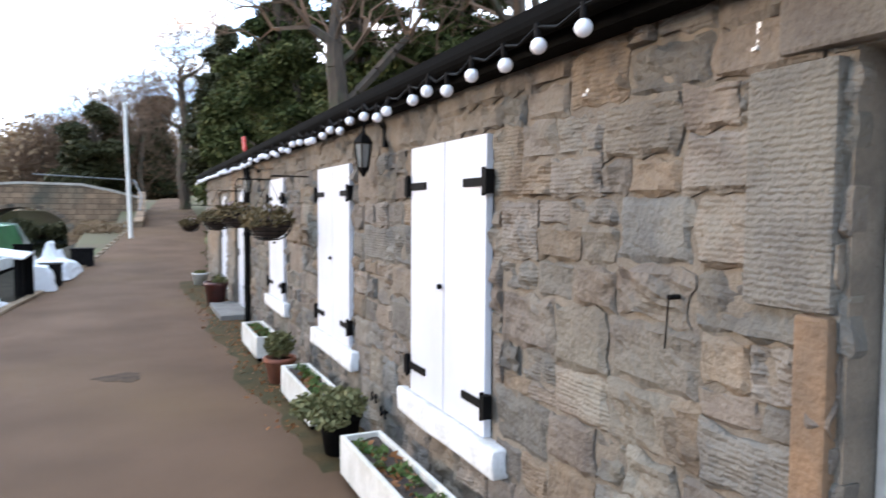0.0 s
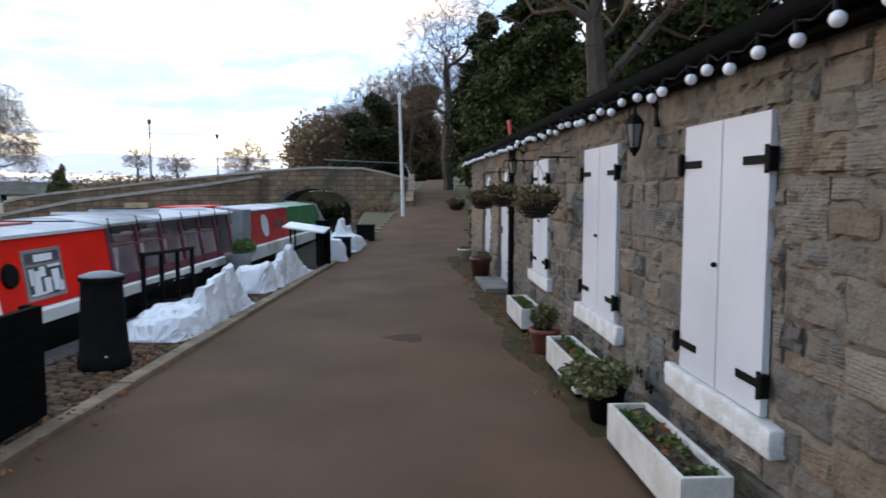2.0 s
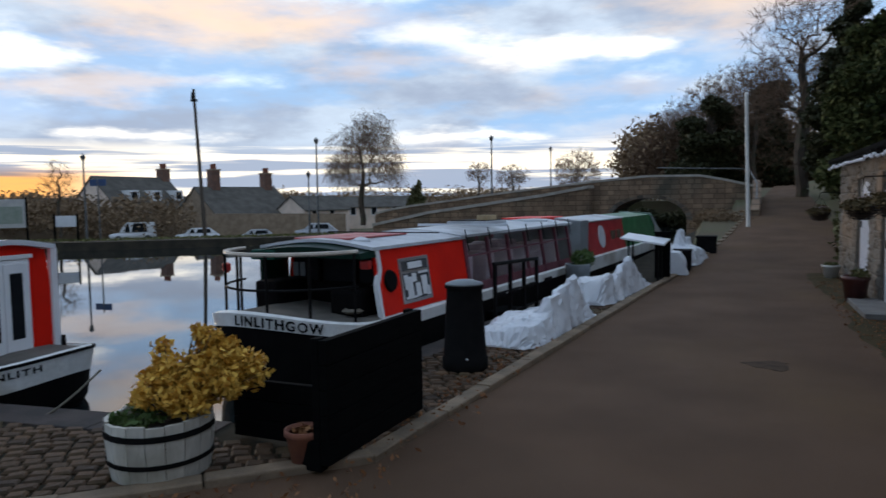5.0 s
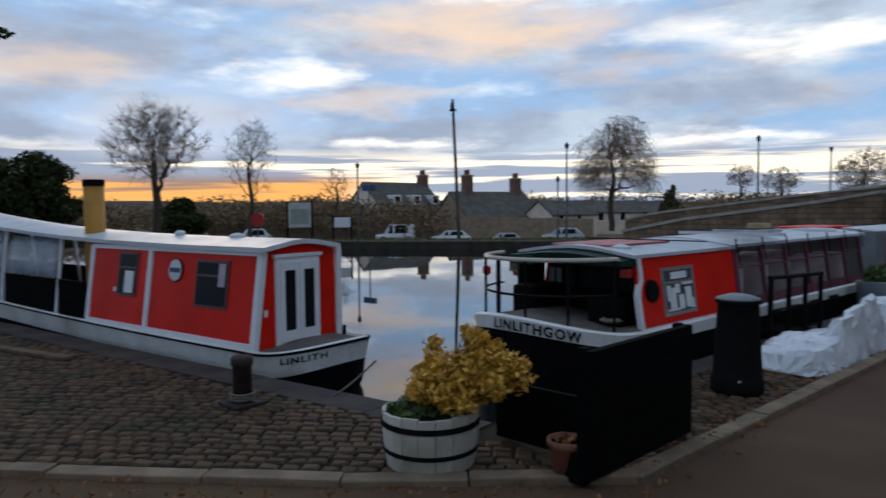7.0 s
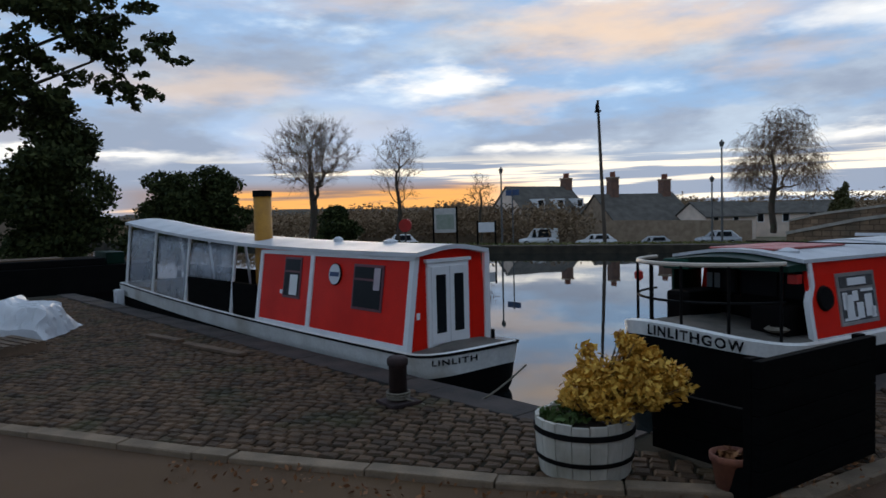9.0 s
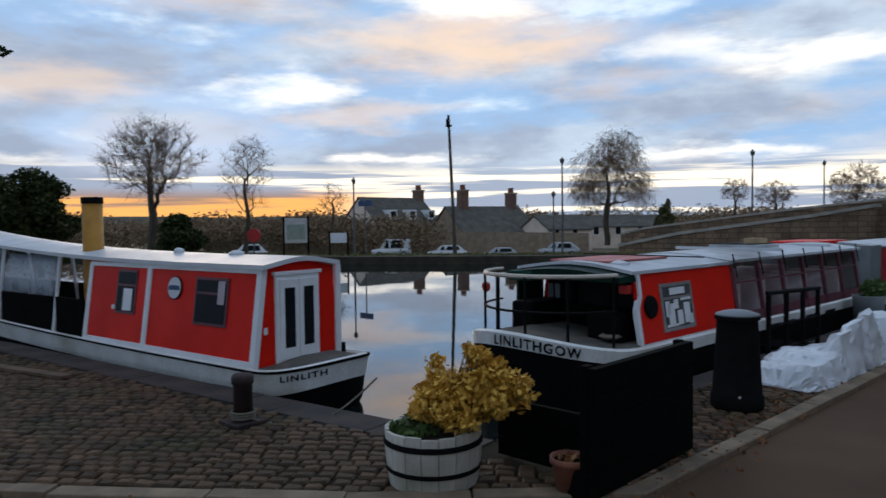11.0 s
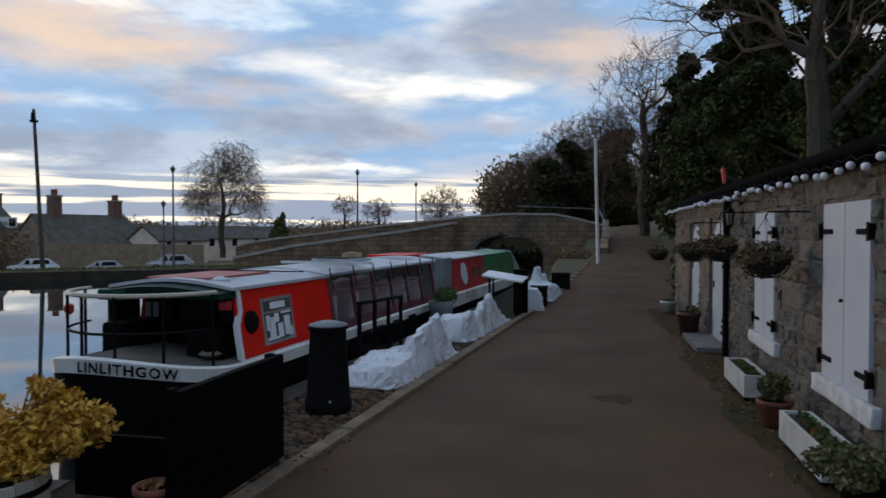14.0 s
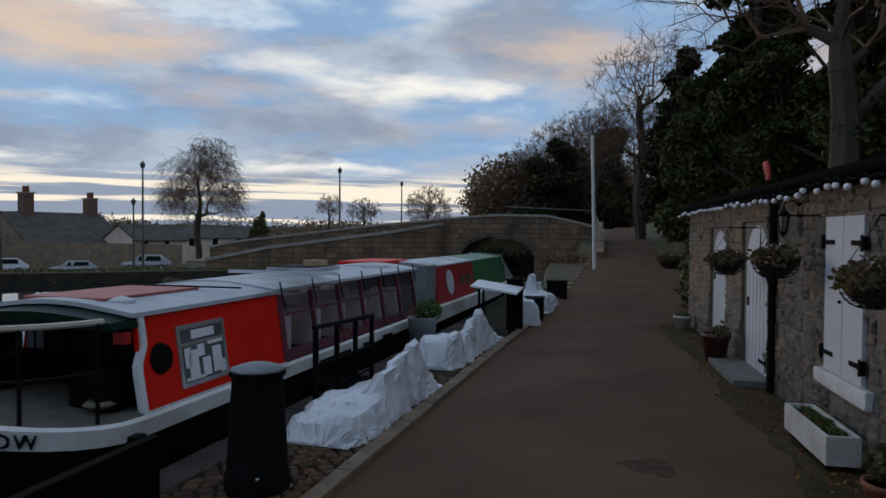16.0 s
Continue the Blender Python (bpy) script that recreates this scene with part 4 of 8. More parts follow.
    part("roof_vent", lathe(bmesh.new(), [(0.12, 0), (0.12, 0.03), (0.02, 0.06)], 14, (-0.6, -0.45, 1.26)), ROOFWHITE, b)
    part("roof_strap", boxed(-1.95, -0.15, 0.7, 0.73, 1.31, 1.325), BLACK, b)
    # cabin side window and porthole
    lean = Matrix.Translation((-0.12, 0, 0.36)) @ pose(0, 0, 0, 0, -8.43, 0)
    L = lambda bm: (bmesh.ops.transform(bm, matrix=lean, verts=bm.verts), bm)[1]
    win = part("cabin_window", L(boxed(-0.02, 0.012, -0.24, 0.49, 0.13, 0.69, 0.004)), ALU, b, "aluminium-framed cabin window")
    part("pane", L(boxed(0.0125, 0.016, -0.19, 0.44, 0.17, 0.5)), PANE, win)
    part("pane", L(boxed(0.0125, 0.016, -0.19, 0.44, 0.53, 0.65)), PANE, win)
    for k, (y0, y1, z0, z1) in enumerate(((-0.12, 0.02, 0.2, 0.45), (0.08, 0.2, 0.19, 0.36), (0.24, 0.38, 0.2, 0.44), (-0.05, 0.3, 0.55, 0.63), (-0.17, -0.08, 0.3, 0.48), (0.02, 0.12, 0.38, 0.49), (0.18, 0.42, 0.47, 0.5), (0.34, 0.43, 0.18, 0.3), (-0.18, 0.1, 0.18, 0.21))):
        part("paper", L(boxed(0.0165, 0.0195, y0, y1, z0, z1)), PVC, win)
    port = bmesh.new()
    bmesh.ops.create_cone(port, cap_ends=True, segments=24, radius1=0.135, radius2=0.12, depth=0.03, matrix=Matrix.Translation((0.02, -0.47, 0.45)) @ pose(0, 0, 0, 0, 90, 0))
    part("porthole", L(port), BLACK, b, "dark round porthole")
    part("cockpit_side", L(boxed(-0.035, 0.0, -0.72, -0.22, 0.0, 0.83)), REDHULL, b, "red cockpit side")
    part("cockpit_side", boxed(-1.96, -1.92, -0.72, -0.22, 0.36, 1.16), GREEN, b, "dark green cockpit side")
    # the moulding steps back where the canopy meets the side
    curve = [(-0.775, 0.02), (-0.785, 0.36), (-0.78, 0.44), (-0.735, 0.52), (-0.70, 0.58), (-0.695, 0.66), (-0.70, 0.84)]
    bm = loft(bmesh.new(), [[(-0.03, y, z), (0.025, y, z), (0.025, y + 0.06, z), (-0.03, y + 0.06, z)] for y, z in curve])
    bmesh.ops.recalc_face_normals(bm, faces=bm.faces)
    part("corner_trim", L(bm), PVC, b, "white curved corner moulding")
    part("side_trim", L(boxed(0, 0.02, -0.7, 1.62, 0.0, 0.05, 0.004)), HULLWHITE, b)
    part("corner_trim", L(boxed(-0.01, 0.02, 1.58, 1.64, 0.02, 0.82, 0.006)), MAROON, b)
    # front bulkhead and windscreen: near-black colour paints in the shade under the canopy
    front = part("front_bulkhead", boxed(-1.9, -0.18, -0.30, -0.225, 0.36, 0.72, 0.01), HULLBLACK, b, "front bulkhead coloured near-black for the shade under the canopy")
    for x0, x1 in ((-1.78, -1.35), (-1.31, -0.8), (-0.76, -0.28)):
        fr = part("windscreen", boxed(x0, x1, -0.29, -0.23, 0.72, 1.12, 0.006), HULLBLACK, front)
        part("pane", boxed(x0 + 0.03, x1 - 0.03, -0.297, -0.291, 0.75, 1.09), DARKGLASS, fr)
    part("rope_coil", lathe(bmesh.new(), [(0.09, 0), (0.13, 0.03), (0.09, 0.06), (0.06, 0.03)], 16, (-0.42, -0.9, 0.47)), ROPE, b)
    part("hood_flap", boxed(-1.86, -1.48, -0.99, -0.72, 1.06, 1.18, 0.02), FLAPGREEN, b, "bright green rolled hood flap")
    part("canopy", loft(bmesh.new(), [section(-0.98, 1.1, 1.16, 0.24, 0.26, 0.07), section(-0.70, 1.1, 1.18, 0.22, 0.24, 0.09)]), GREEN, b, "dark green canopy hood")
    # seats take the same near-black, the canopy's shade put into their colour
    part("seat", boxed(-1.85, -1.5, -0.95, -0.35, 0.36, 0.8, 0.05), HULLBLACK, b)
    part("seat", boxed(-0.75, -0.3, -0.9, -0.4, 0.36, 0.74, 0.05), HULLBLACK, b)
    part("tail_lamp", boxed(-0.36, -0.25, -0.83, -0.74, 0.97, 1.07, 0.01), SIGNRED, b)
    for x0 in (-1.74, -1.63):
        part("notice", boxed(x0, x0 + 0.08, -0.345, -0.34, 0.8, 0.98), GREYBOARD, b)
    # saloon
    part("saloon_floor", boxed(-1.95, -0.14, 1.64, 6.6, 0.3, 0.4), INSIDE, b)
    part("saloon_panel", L(boxed(-0.02, 0.0, 1.64, 6.6, 0.02, 0.17)), MAROON, b)
    part("far_wall", boxed(-1.99, -1.95, 1.64, 6.6, 0.36, 0.62), MAROON, b)
    part("end_wall", loft(bmesh.new(), [section(6.52), section(6.6)]), GREYBOARD, b)
    for k in range(7):
        y = 1.66 + k * 0.81
        part("window_post", L(boxed(-0.04, 0.012, y - 0.03, y + 0.03, 0.0, 0.82, 0.004)), MAROON, b)
        part("window_post", boxed(-1.95, -1.9, y - 0.025, y + 0.025, 0.6, 1.18, 0.004), MAROON, b)
        part("roof_stay", rodded((-0.16, y, 1.0), (-0.2, y - 0.06, 1.32), 0.01, 0.01, 6), BLACK, b)
    for k in range(6):
        y = 1.69 + k * 0.81
        part("window_bar", L(boxed(-0.02, 0.008, y, y + 0.75, 0.56, 0.585)), MAROON, b)
        p = part("pane", L(boxed(-0.012, -0.008, y, y + 0.75, 0.18, 0.8)), GLASS, b)
        p.visible_shadow = False
        part("seat_back", boxed(-0.85, -0.3, y + 0.2, y + 0.42, 0.4, 0.92, 0.07), SEATCLOTH, b)
        part("seat_back", boxed(-1.8, -1.2, y + 0.2, y + 0.42, 0.4, 0.92, 0.07), SEATCLOTH, b)
    bm = loft(bmesh.new(), [[(x + (0.04 if k in (0, 13) else 0) - (0.04 if k in (6, 7) else 0), y, z + 0.02) for k, (x, y, z) in enumerate(slab(y))] for y in (1.5, 6.75)])
    part("saloon_roof", bm, ROOFGREY, b, "grey canvas-covered saloon roof")
    for y in (3.2, 5.2):
        part("roof_seam", boxed(-1.9, -0.2, y, y + 0.025, 1.3, 1.345), ROOFWHITE, b)
    h = part("roof_hatch", boxed(-1.5, -0.75, 3.55, 4.5, 1.31, 1.37, 0.012), ROOFGREY, b, "raised roof hatches")
    part("hatch_rim", boxed(-1.45, -0.8, 3.6, 4.45, 1.371, 1.385, 0.004), BLACK, h)
    bm = bmesh.new()
    prism(bm, [(-1.05, 3.85), (-0.85, 3.85), (-0.8, 4.15), (-1.05, 4.15)], 1.38, 1.47)
    part("roof_wedge", bm, NEWWOOD, b, "pale timber block")
    for y in (2.2, 2.75, 3.6, 4.4):
        part("name_bar", boxed(0.008, 0.013, y, y + 0.42, 0.24, 0.32), BLACK, gun)
    return b


FADEDRED = material("faded_red_roof_paint", (0.50, 0.10, 0.09), (0.40, 0.12, 0.11), 3, 0.5, 0, 0.1, 30)
FLAPGREEN = material("green_canvas", (0.008, 0.07, 0.045), (0.006, 0.05, 0.035), 5, 0.6, 0, 0.3, 40, spec=0.2)
NEWWOOD = material("pale_new_timber", (0.5, 0.36, 0.2), (0.4, 0.28, 0.15), 6, 0.8, 0, 0.2, 40)
RAILTOP = material("pale_varnished_rail", (0.6, 0.5, 0.4), (0.5, 0.42, 0.34), 6, 0.4, 0, 0.1, 40)
PANE = material("bright_window_pane", (0.09, 0.10, 0.11), (0.05, 0.055, 0.06), 6, 0.08, 0, 0, 20)
build_boat_1()


def build_boat_2():
    m = Matrix.Translation((-6.2, 4.52, 0)) @ pose(0, 0, 0, 0, 0, -83.5)
    b = thing("narrowboat", m, "red canal boat with white trim and ochre funnel", "boat")
    # local y points to the bow, x towards the quay
    half, st = 0.76, -11.4

    def sheer(y):
        t = max((-y - 2.0) / 9.0, 0)
        return 0.42 * t * t

    def ring(z, inset, bowlift=0.0, n=14):
        ys = np.linspace(st, -0.75, 10)
        pts = [(-inset, y, z + sheer(y) * 0.5) for y in ys]
        for k in range(1, 2 * n):
            a = math.pi * k / (2 * n)
            dx, dy = math.cos(a), math.sin(a)
            pts.append((-half + (half - inset) * math.copysign(abs(dx) ** 0.8, dx), -0.75 + (0.76 - inset) * dy, z + bowlift * dy ** 2))
        pts += [(-2 * half + inset, y, z + sheer(y) * 0.5) for y in ys[::-1]]
        return pts
    part("hull", loft(bmesh.new(), [ring(-0.75, 0.3), ring(-0.30, 0.08), ring(-0.13, 0.05, 0.13)]), HULLBLACK, b, "black lower hull")
    up = part("topside", loft(bmesh.new(), [ring(-0.13, 0.045, 0.13), ring(0.14, 0.0, 0.10), ring(0.165, 0.04, 0.105), ring(0.13, 0.06, 0.105)], caps=False), HULLWHITE, b, "off-white topsides streaked with dirt")
    part("rubbing_strake", loft(bmesh.new(), [ring(0.125, -0.012, 0.10), ring(0.155, -0.012, 0.105)], caps=False), BLACK, b)
    bm = bmesh.new()
    bm.faces.new([bm.verts.new((x, y, z + 0.135)) for x, y, z in ring(0, 0.05, 0.10)])
    bmesh.ops.recalc_face_normals(bm, faces=bm.faces)
    part("deck", bm, DECK, b)
    v, f = word_mesh("LINLITH", 0.09)
    wid = max(p[0] for p in v)
    bm = bmesh.new()
    vs = []
    for x, y, _ in v:
        a = radians(30) + x / wid * radians(42)
        dx, dy = math.cos(a), math.sin(a)
        p = Vector((-half + half * dx ** 0.8, -0.75 + 0.76 * dy, 0.03 + 0.10 * dy ** 2 + y * 1.0))
        vs.append(bm.verts.new(p + Vector((dx, dy * 0.5, 0)).normalized() * 0.014))
    for face in f:
        bm.faces.new([vs[i] for i in face])
    part("lettering", bm, BLACK, up, "black painted lettering on the bow")

    def section(y, lo=0.14, hi=1.27, i0=0.06, i1=0.22, crown=0.08):
        s = sheer(y)
        xs = [(-i0, lo + s * 0.5), (-i1, hi + s)]
        top = [(-i1 - (2 * half - 2 * i1) * k / 6, hi + s + crown * math.sin(math.pi * k / 6)) for k in range(1, 6)]
        return [(x, y, z) for x, z in xs + top + [(-2 * half + i1, hi + s), (-2 * half + i0, lo + s * 0.5)]]
    part("cabin", loft(bmesh.new(), [section(y) for y in (-4.62, -3.4, -2.0, -0.80)]), REDHULL, b, "bright red cabin")
    ys = (-11.3, -10.2, -9, -7.8, -6.6, -5.4, -4.2, -2.5, -0.70)
    rings = []
    for y in ys:
        s = section(y)[1:-1]
        low = [(x + (0.06 if k == 0 else -0.06 if k == len(s) - 1 else 0), y, z - 0.0) for k, (x, _, z) in enumerate(s)]
        high = [(x, y, z + 0.055) for x, y, z in low][::-1]
        rings.append(low + high)
    part("roof", loft(bmesh.new(), rings), ROOFWHITE, b, "pale grey painted roof")
    lean = Matrix.Translation((-0.06, 0, 0.14)) @ pose(0, 0, 0, 0, -8.06, 0)
    L = lambda bm: (bmesh.ops.transform(bm, matrix=lean, verts=bm.verts), bm)[1]
    for y in (-4.66, -3.12):
        part("trim", L(boxed(-0.01, 0.022, y, y + 0.10, 0.0, 1.14, 0.006)), PVC, b, "white vertical trim")
    part("corner_trim", L(boxed(-0.05, 0.024, -0.86, -0.77, -0.01, 1.14, 0.006)), PVC, b, "white corner post")
    part("corner_trim", boxed(-1.44, -1.35, -0.82, -0.77, 0.14, 1.28, 0.006), PVC, b, "white corner post")
    part("trim", L(boxed(-0.005, 0.02, -4.6, -0.82, -0.005, 0.085, 0.004)), PVC, b, "white lower trim")
    part("trim", L(boxed(-0.005, 0.03, -4.6, -0.80, 1.09, 1.15, 0.004)), PVC, b, "white upper trim")
    for y0, y1, z0, z1 in ((-2.02, -1.36, 0.43, 1.02), (-3.86, -3.36, 0.45, 1.06)):
        w = part("cabin_window", L(boxed(-0.01, 0.016, y0, y1, z0, z1, 0.006)), MAROON, b, "dark framed cabin window")
        part("pane", L(boxed(0.0165, 0.02, y0 + 0.035, y1 - 0.035, z0 + 0.035, z0 + 0.38)), DARKGLASS, w)
        part("pane", L(boxed(0.0165, 0.02, y0 + 0.035, y1 - 0.035, z0 + 0.41, z1 - 0.035)), DARKGLASS, w)
    part("curtain", L(boxed(0.0205, 0.023, -1.55, -1.42, 0.7, 0.98)), SEATCLOTH, b)
    part("poster", L(boxed(0.0205, 0.023, -3.66, -3.44, 0.5, 0.8, 0.0)), PVC, b)
    part("socket", L(boxed(0.0, 0.03, -3.92, -3.86, 0.5, 0.56, 0.004)), PVC, b)
    disc = bmesh.new()
    bmesh.ops.create_cone(disc, cap_ends=True, segments=28, radius1=0.15, radius2=0.15, depth=0.02, matrix=Matrix.Translation((0.012, -2.46, 0.86)) @ pose(0, 0, 0, 0, 90, 0))
    d = part("round_sign", L(disc), BLACK, b, "round black-rimmed sign")
    disc = bmesh.new()
    bmesh.ops.create_cone(disc, cap_ends=True, segments=28, radius1=0.138, radius2=0.138, depth=0.02, matrix=Matrix.Translation((0.016, -2.46, 0.86)) @ pose(0, 0, 0, 0, 90, 0))
    part("sign_face", L(disc), ROOFWHITE, d)
    part("name_bar", L(boxed(0.0265, 0.029, -2.575, -2.345, 0.83, 0.89)), SIGNBLUE, d)
    # french doors in the front bulkhead
    dr = part("door_frame", boxed(-1.06, -0.38, -0.82, -0.765, 0.16, 1.19, 0.012), PVC, b, "white double door with glass panes")
    part("door_head", boxed(-1.09, -0.35, -0.80, -0.745, 1.19, 1.235, 0.008), PVC, dr)
    for x0 in (-1.01, -0.715):
        lf = part("door_leaf", boxed(x0, x0 + 0.285, -0.77, -0.745, 0.2, 1.14, 0.006), PVC, dr)
        part("pane", boxed(x0 + 0.065, x0 + 0.22, -0.7445, -0.741, 0.33, 1.04), DARKGLASS, lf)
    part("plate", boxed(-0.27, -0.22, -0.80, -0.79, 0.52, 0.6, 0.003), PVC, b)
    bol = rodded((-1.3, -0.6, 0.11), (-1.3, -0.6, 0.3), 0.03, 0.025)
    part("mooring_post", bol, BLACK, b)
    # open stern under the roof
    for y in (-5.6, -7.6, -9.4, -11.1):
        z1 = 1.27 + sheer(y)
        lo = 0.14 + sheer(y) * 0.5
        part("roof_post", rodded((-0.07, y, lo), (-0.21, y, z1), 0.03, 0.03, 8), PVC, b, "white roof post")
        part("roof_post", rodded((-1.45, y, lo), (-1.31, y, z1), 0.03, 0.03, 8), PVC, b, "white roof post")
    for y0, y1 in ((-5.55, -4.7), (-7.5, -5.66)):
        part("side_panel", boxed(-0.13, -0.09, y0, y1, 0.16, 0.72, 0.004), BLACKWOOD, b, "black side panel")
    for y0, y1, z0 in ((-7.5, -5.66, 0.7), (-9.3, -7.7, 0.25), (-11.0, -9.5, 0.35)):
        bm = bmesh.new()
        n = 12
        rows = []
        for j in range(5):
            rows.append([bm.verts.new((-0.10 - 0.12 * j / 4 + 0.03 * noise.noise(Vector((y0 + i * 0.7, j * 0.9, 1))), y0 + (y1 - y0) * i / n, z0 + (1.24 + sheer((y0 + y1) / 2) - z0) * j / 4)) for i in range(n + 1)])
        for a, c in zip(rows[:-1], rows[1:]):
            for i in range(n):
                bm.faces.new((a[i], a[i + 1], c[i + 1], c[i]))
        p = part("side_sheet", bm, CLEARSHEET, b, "clear plastic weather sheet", True)
        p.modifiers.new("thick", "SOLIDIFY").thickness = 0.006
    part("inner_wall", boxed(-1.46, -1.42, -11.2, -4.65, 0.2, 0.75), BLACKWOOD, b)
    # funnel
    fn = part("funnel", rodded((-0.5, -5.15, 0.2), (-0.5, -5.15, 2.2), 0.15, 0.15, 20), OCHRE, b, "ochre-yellow funnel with a black top", True)
    part("funnel_cap", rodded((-0.5, -5.15, 2.14), (-0.5, -5.15, 2.24), 0.16, 0.16, 20), BLACK, fn)
    part("roof_vent", lathe(bmesh.new(), [(0.1, 0), (0.1, 0.04), (0.03, 0.07)], 12, (-0.7, -1.9, 1.39)), ROOFWHITE, b)
    part("roof_vent", lathe(bmesh.new(), [(0.07, 0), (0.07, 0.05), (0.03, 0.08)], 12, (-0.65, -3.1, 1.40)), ROOFWHITE, b)
    part("stern_fender", boxed(0.0, 0.18, -11.3, -11.0, -0.15, 0.25, 0.06), SHEET, b)
    return b


CLEARSHEET = material("clear_plastic_sheet", (0.45, 0.49, 0.55), (0.3, 0.33, 0.38), 3, 0.25, 0, 0.15, 8, grit=0.1)
CLEARSHEET.node_tree.nodes["Principled BSDF"].inputs["Alpha"].default_value = 0.45
build_boat_2()


def build_boat_3():
    b = thing("hire_boat", Matrix.Translation((-3.5, 8.0, 0)) @ pose(0, 0, 0, 0, 0, CANAL_TURN), "red and green canal boat with grey stern panel", "boat")
    half = 1.0

    def ring(z, i):
        return [(-0.05 - i, 16.4 - i, z), (-0.05 - i, 7.3 + i, z), (-2.0 + i, 7.3 + i, z), (-2.0 + i, 16.4 - i, z)]
    part("hull", loft(bmesh.new(), [ring(-0.7, 0.2), ring(-0.2, 0.05), ring(0.12, 0.02)]), HULLBLACK, b)
    part("gunwale", loft(bmesh.new(), [ring(0.12, 0.0), ring(0.40, -0.01), ring(0.42, 0.05)]), HULLWHITE, b, "white gunwale band")

    def sec(y, i0=0.14, i1=0.26, hi=1.18):
        return [(-i0, y, 0.42), (-i1, y, hi), (-1.0, y, hi + 0.08), (-1.75, y, hi), (-1.88, y, 0.42)]
    part("red_cabin", loft(bmesh.new(), [sec(8.0), sec(11.4)]), REDDARK, b, "deep red cabin with a white disc")
    part("green_cabin", loft(bmesh.new(), [sec(11.42, hi=1.2), sec(15.6, hi=1.2)]), MIDGREEN, b, "bright green cabin")
    bm = loft(bmesh.new(), [[(x, y + dy, z) for x, y, z in ((-1.3, 15.3, 1.31), (-0.22, 15.1, 1.25), (0.02, 15.9, 0.5), (-0.2, 16.0, 0.45))] for dy in (0.0, 0.04)])
    bmesh.ops.recalc_face_normals(bm, faces=bm.faces)
    part("end_sheet", bm, ROOFWHITE, b, "white tarpaulin flap")
    part("stern_panel", boxed(-1.15, -0.20, 7.35, 7.42, 0.42, 1.25, 0.01), GREYBOARD, b, "grey upright stern panel")
    part("stern_panel", boxed(-0.26, -0.20, 7.42, 8.0, 0.42, 1.25, 0.01), GREYBOARD, b)
    part("red_cover", boxed(-1.9, -1.0, 6.95, 8.6, 1.24, 1.33, 0.02), REDHULL, b)
    part("roof", loft(bmesh.new(), [[(-0.22, y, 1.19), (-0.22, y, 1.22), (-1.0, y, 1.3), (-1.78, y, 1.22), (-1.78, y, 1.19)] for y in (8.0, 11.5)]), ROOFGREY, b)
    d = bmesh.new()
    bmesh.ops.create_cone(d, cap_ends=True, segments=28, radius1=0.27, radius2=0.27, depth=0.02, matrix=Matrix.Translation((-0.19, 9.1, 0.82)) @ pose(0, 0, 0, 0, 81, 0))
    part("disc", d, ROOFWHITE, b, "white round emblem disc")
    for y in (10.0, 10.6):
        part("name_bar", boxed(-0.21, -0.17, y, y + 0.35, 0.7, 0.92), PALLET, b)
    return b


REDDARK = material("deep_red_boat_paint", (0.45, 0.014, 0.02), (0.36, 0.012, 0.016), 3, 0.45, 0, 0.1, 30)
build_boat_3()

# ---- bridge and its ramp ----
RAMP = ((-19.0, 34.9, 0.35), (-16.0, 35.9, 1.0), (-10, 38.0, 1.85), (-7.6, 39.2, 2.3))


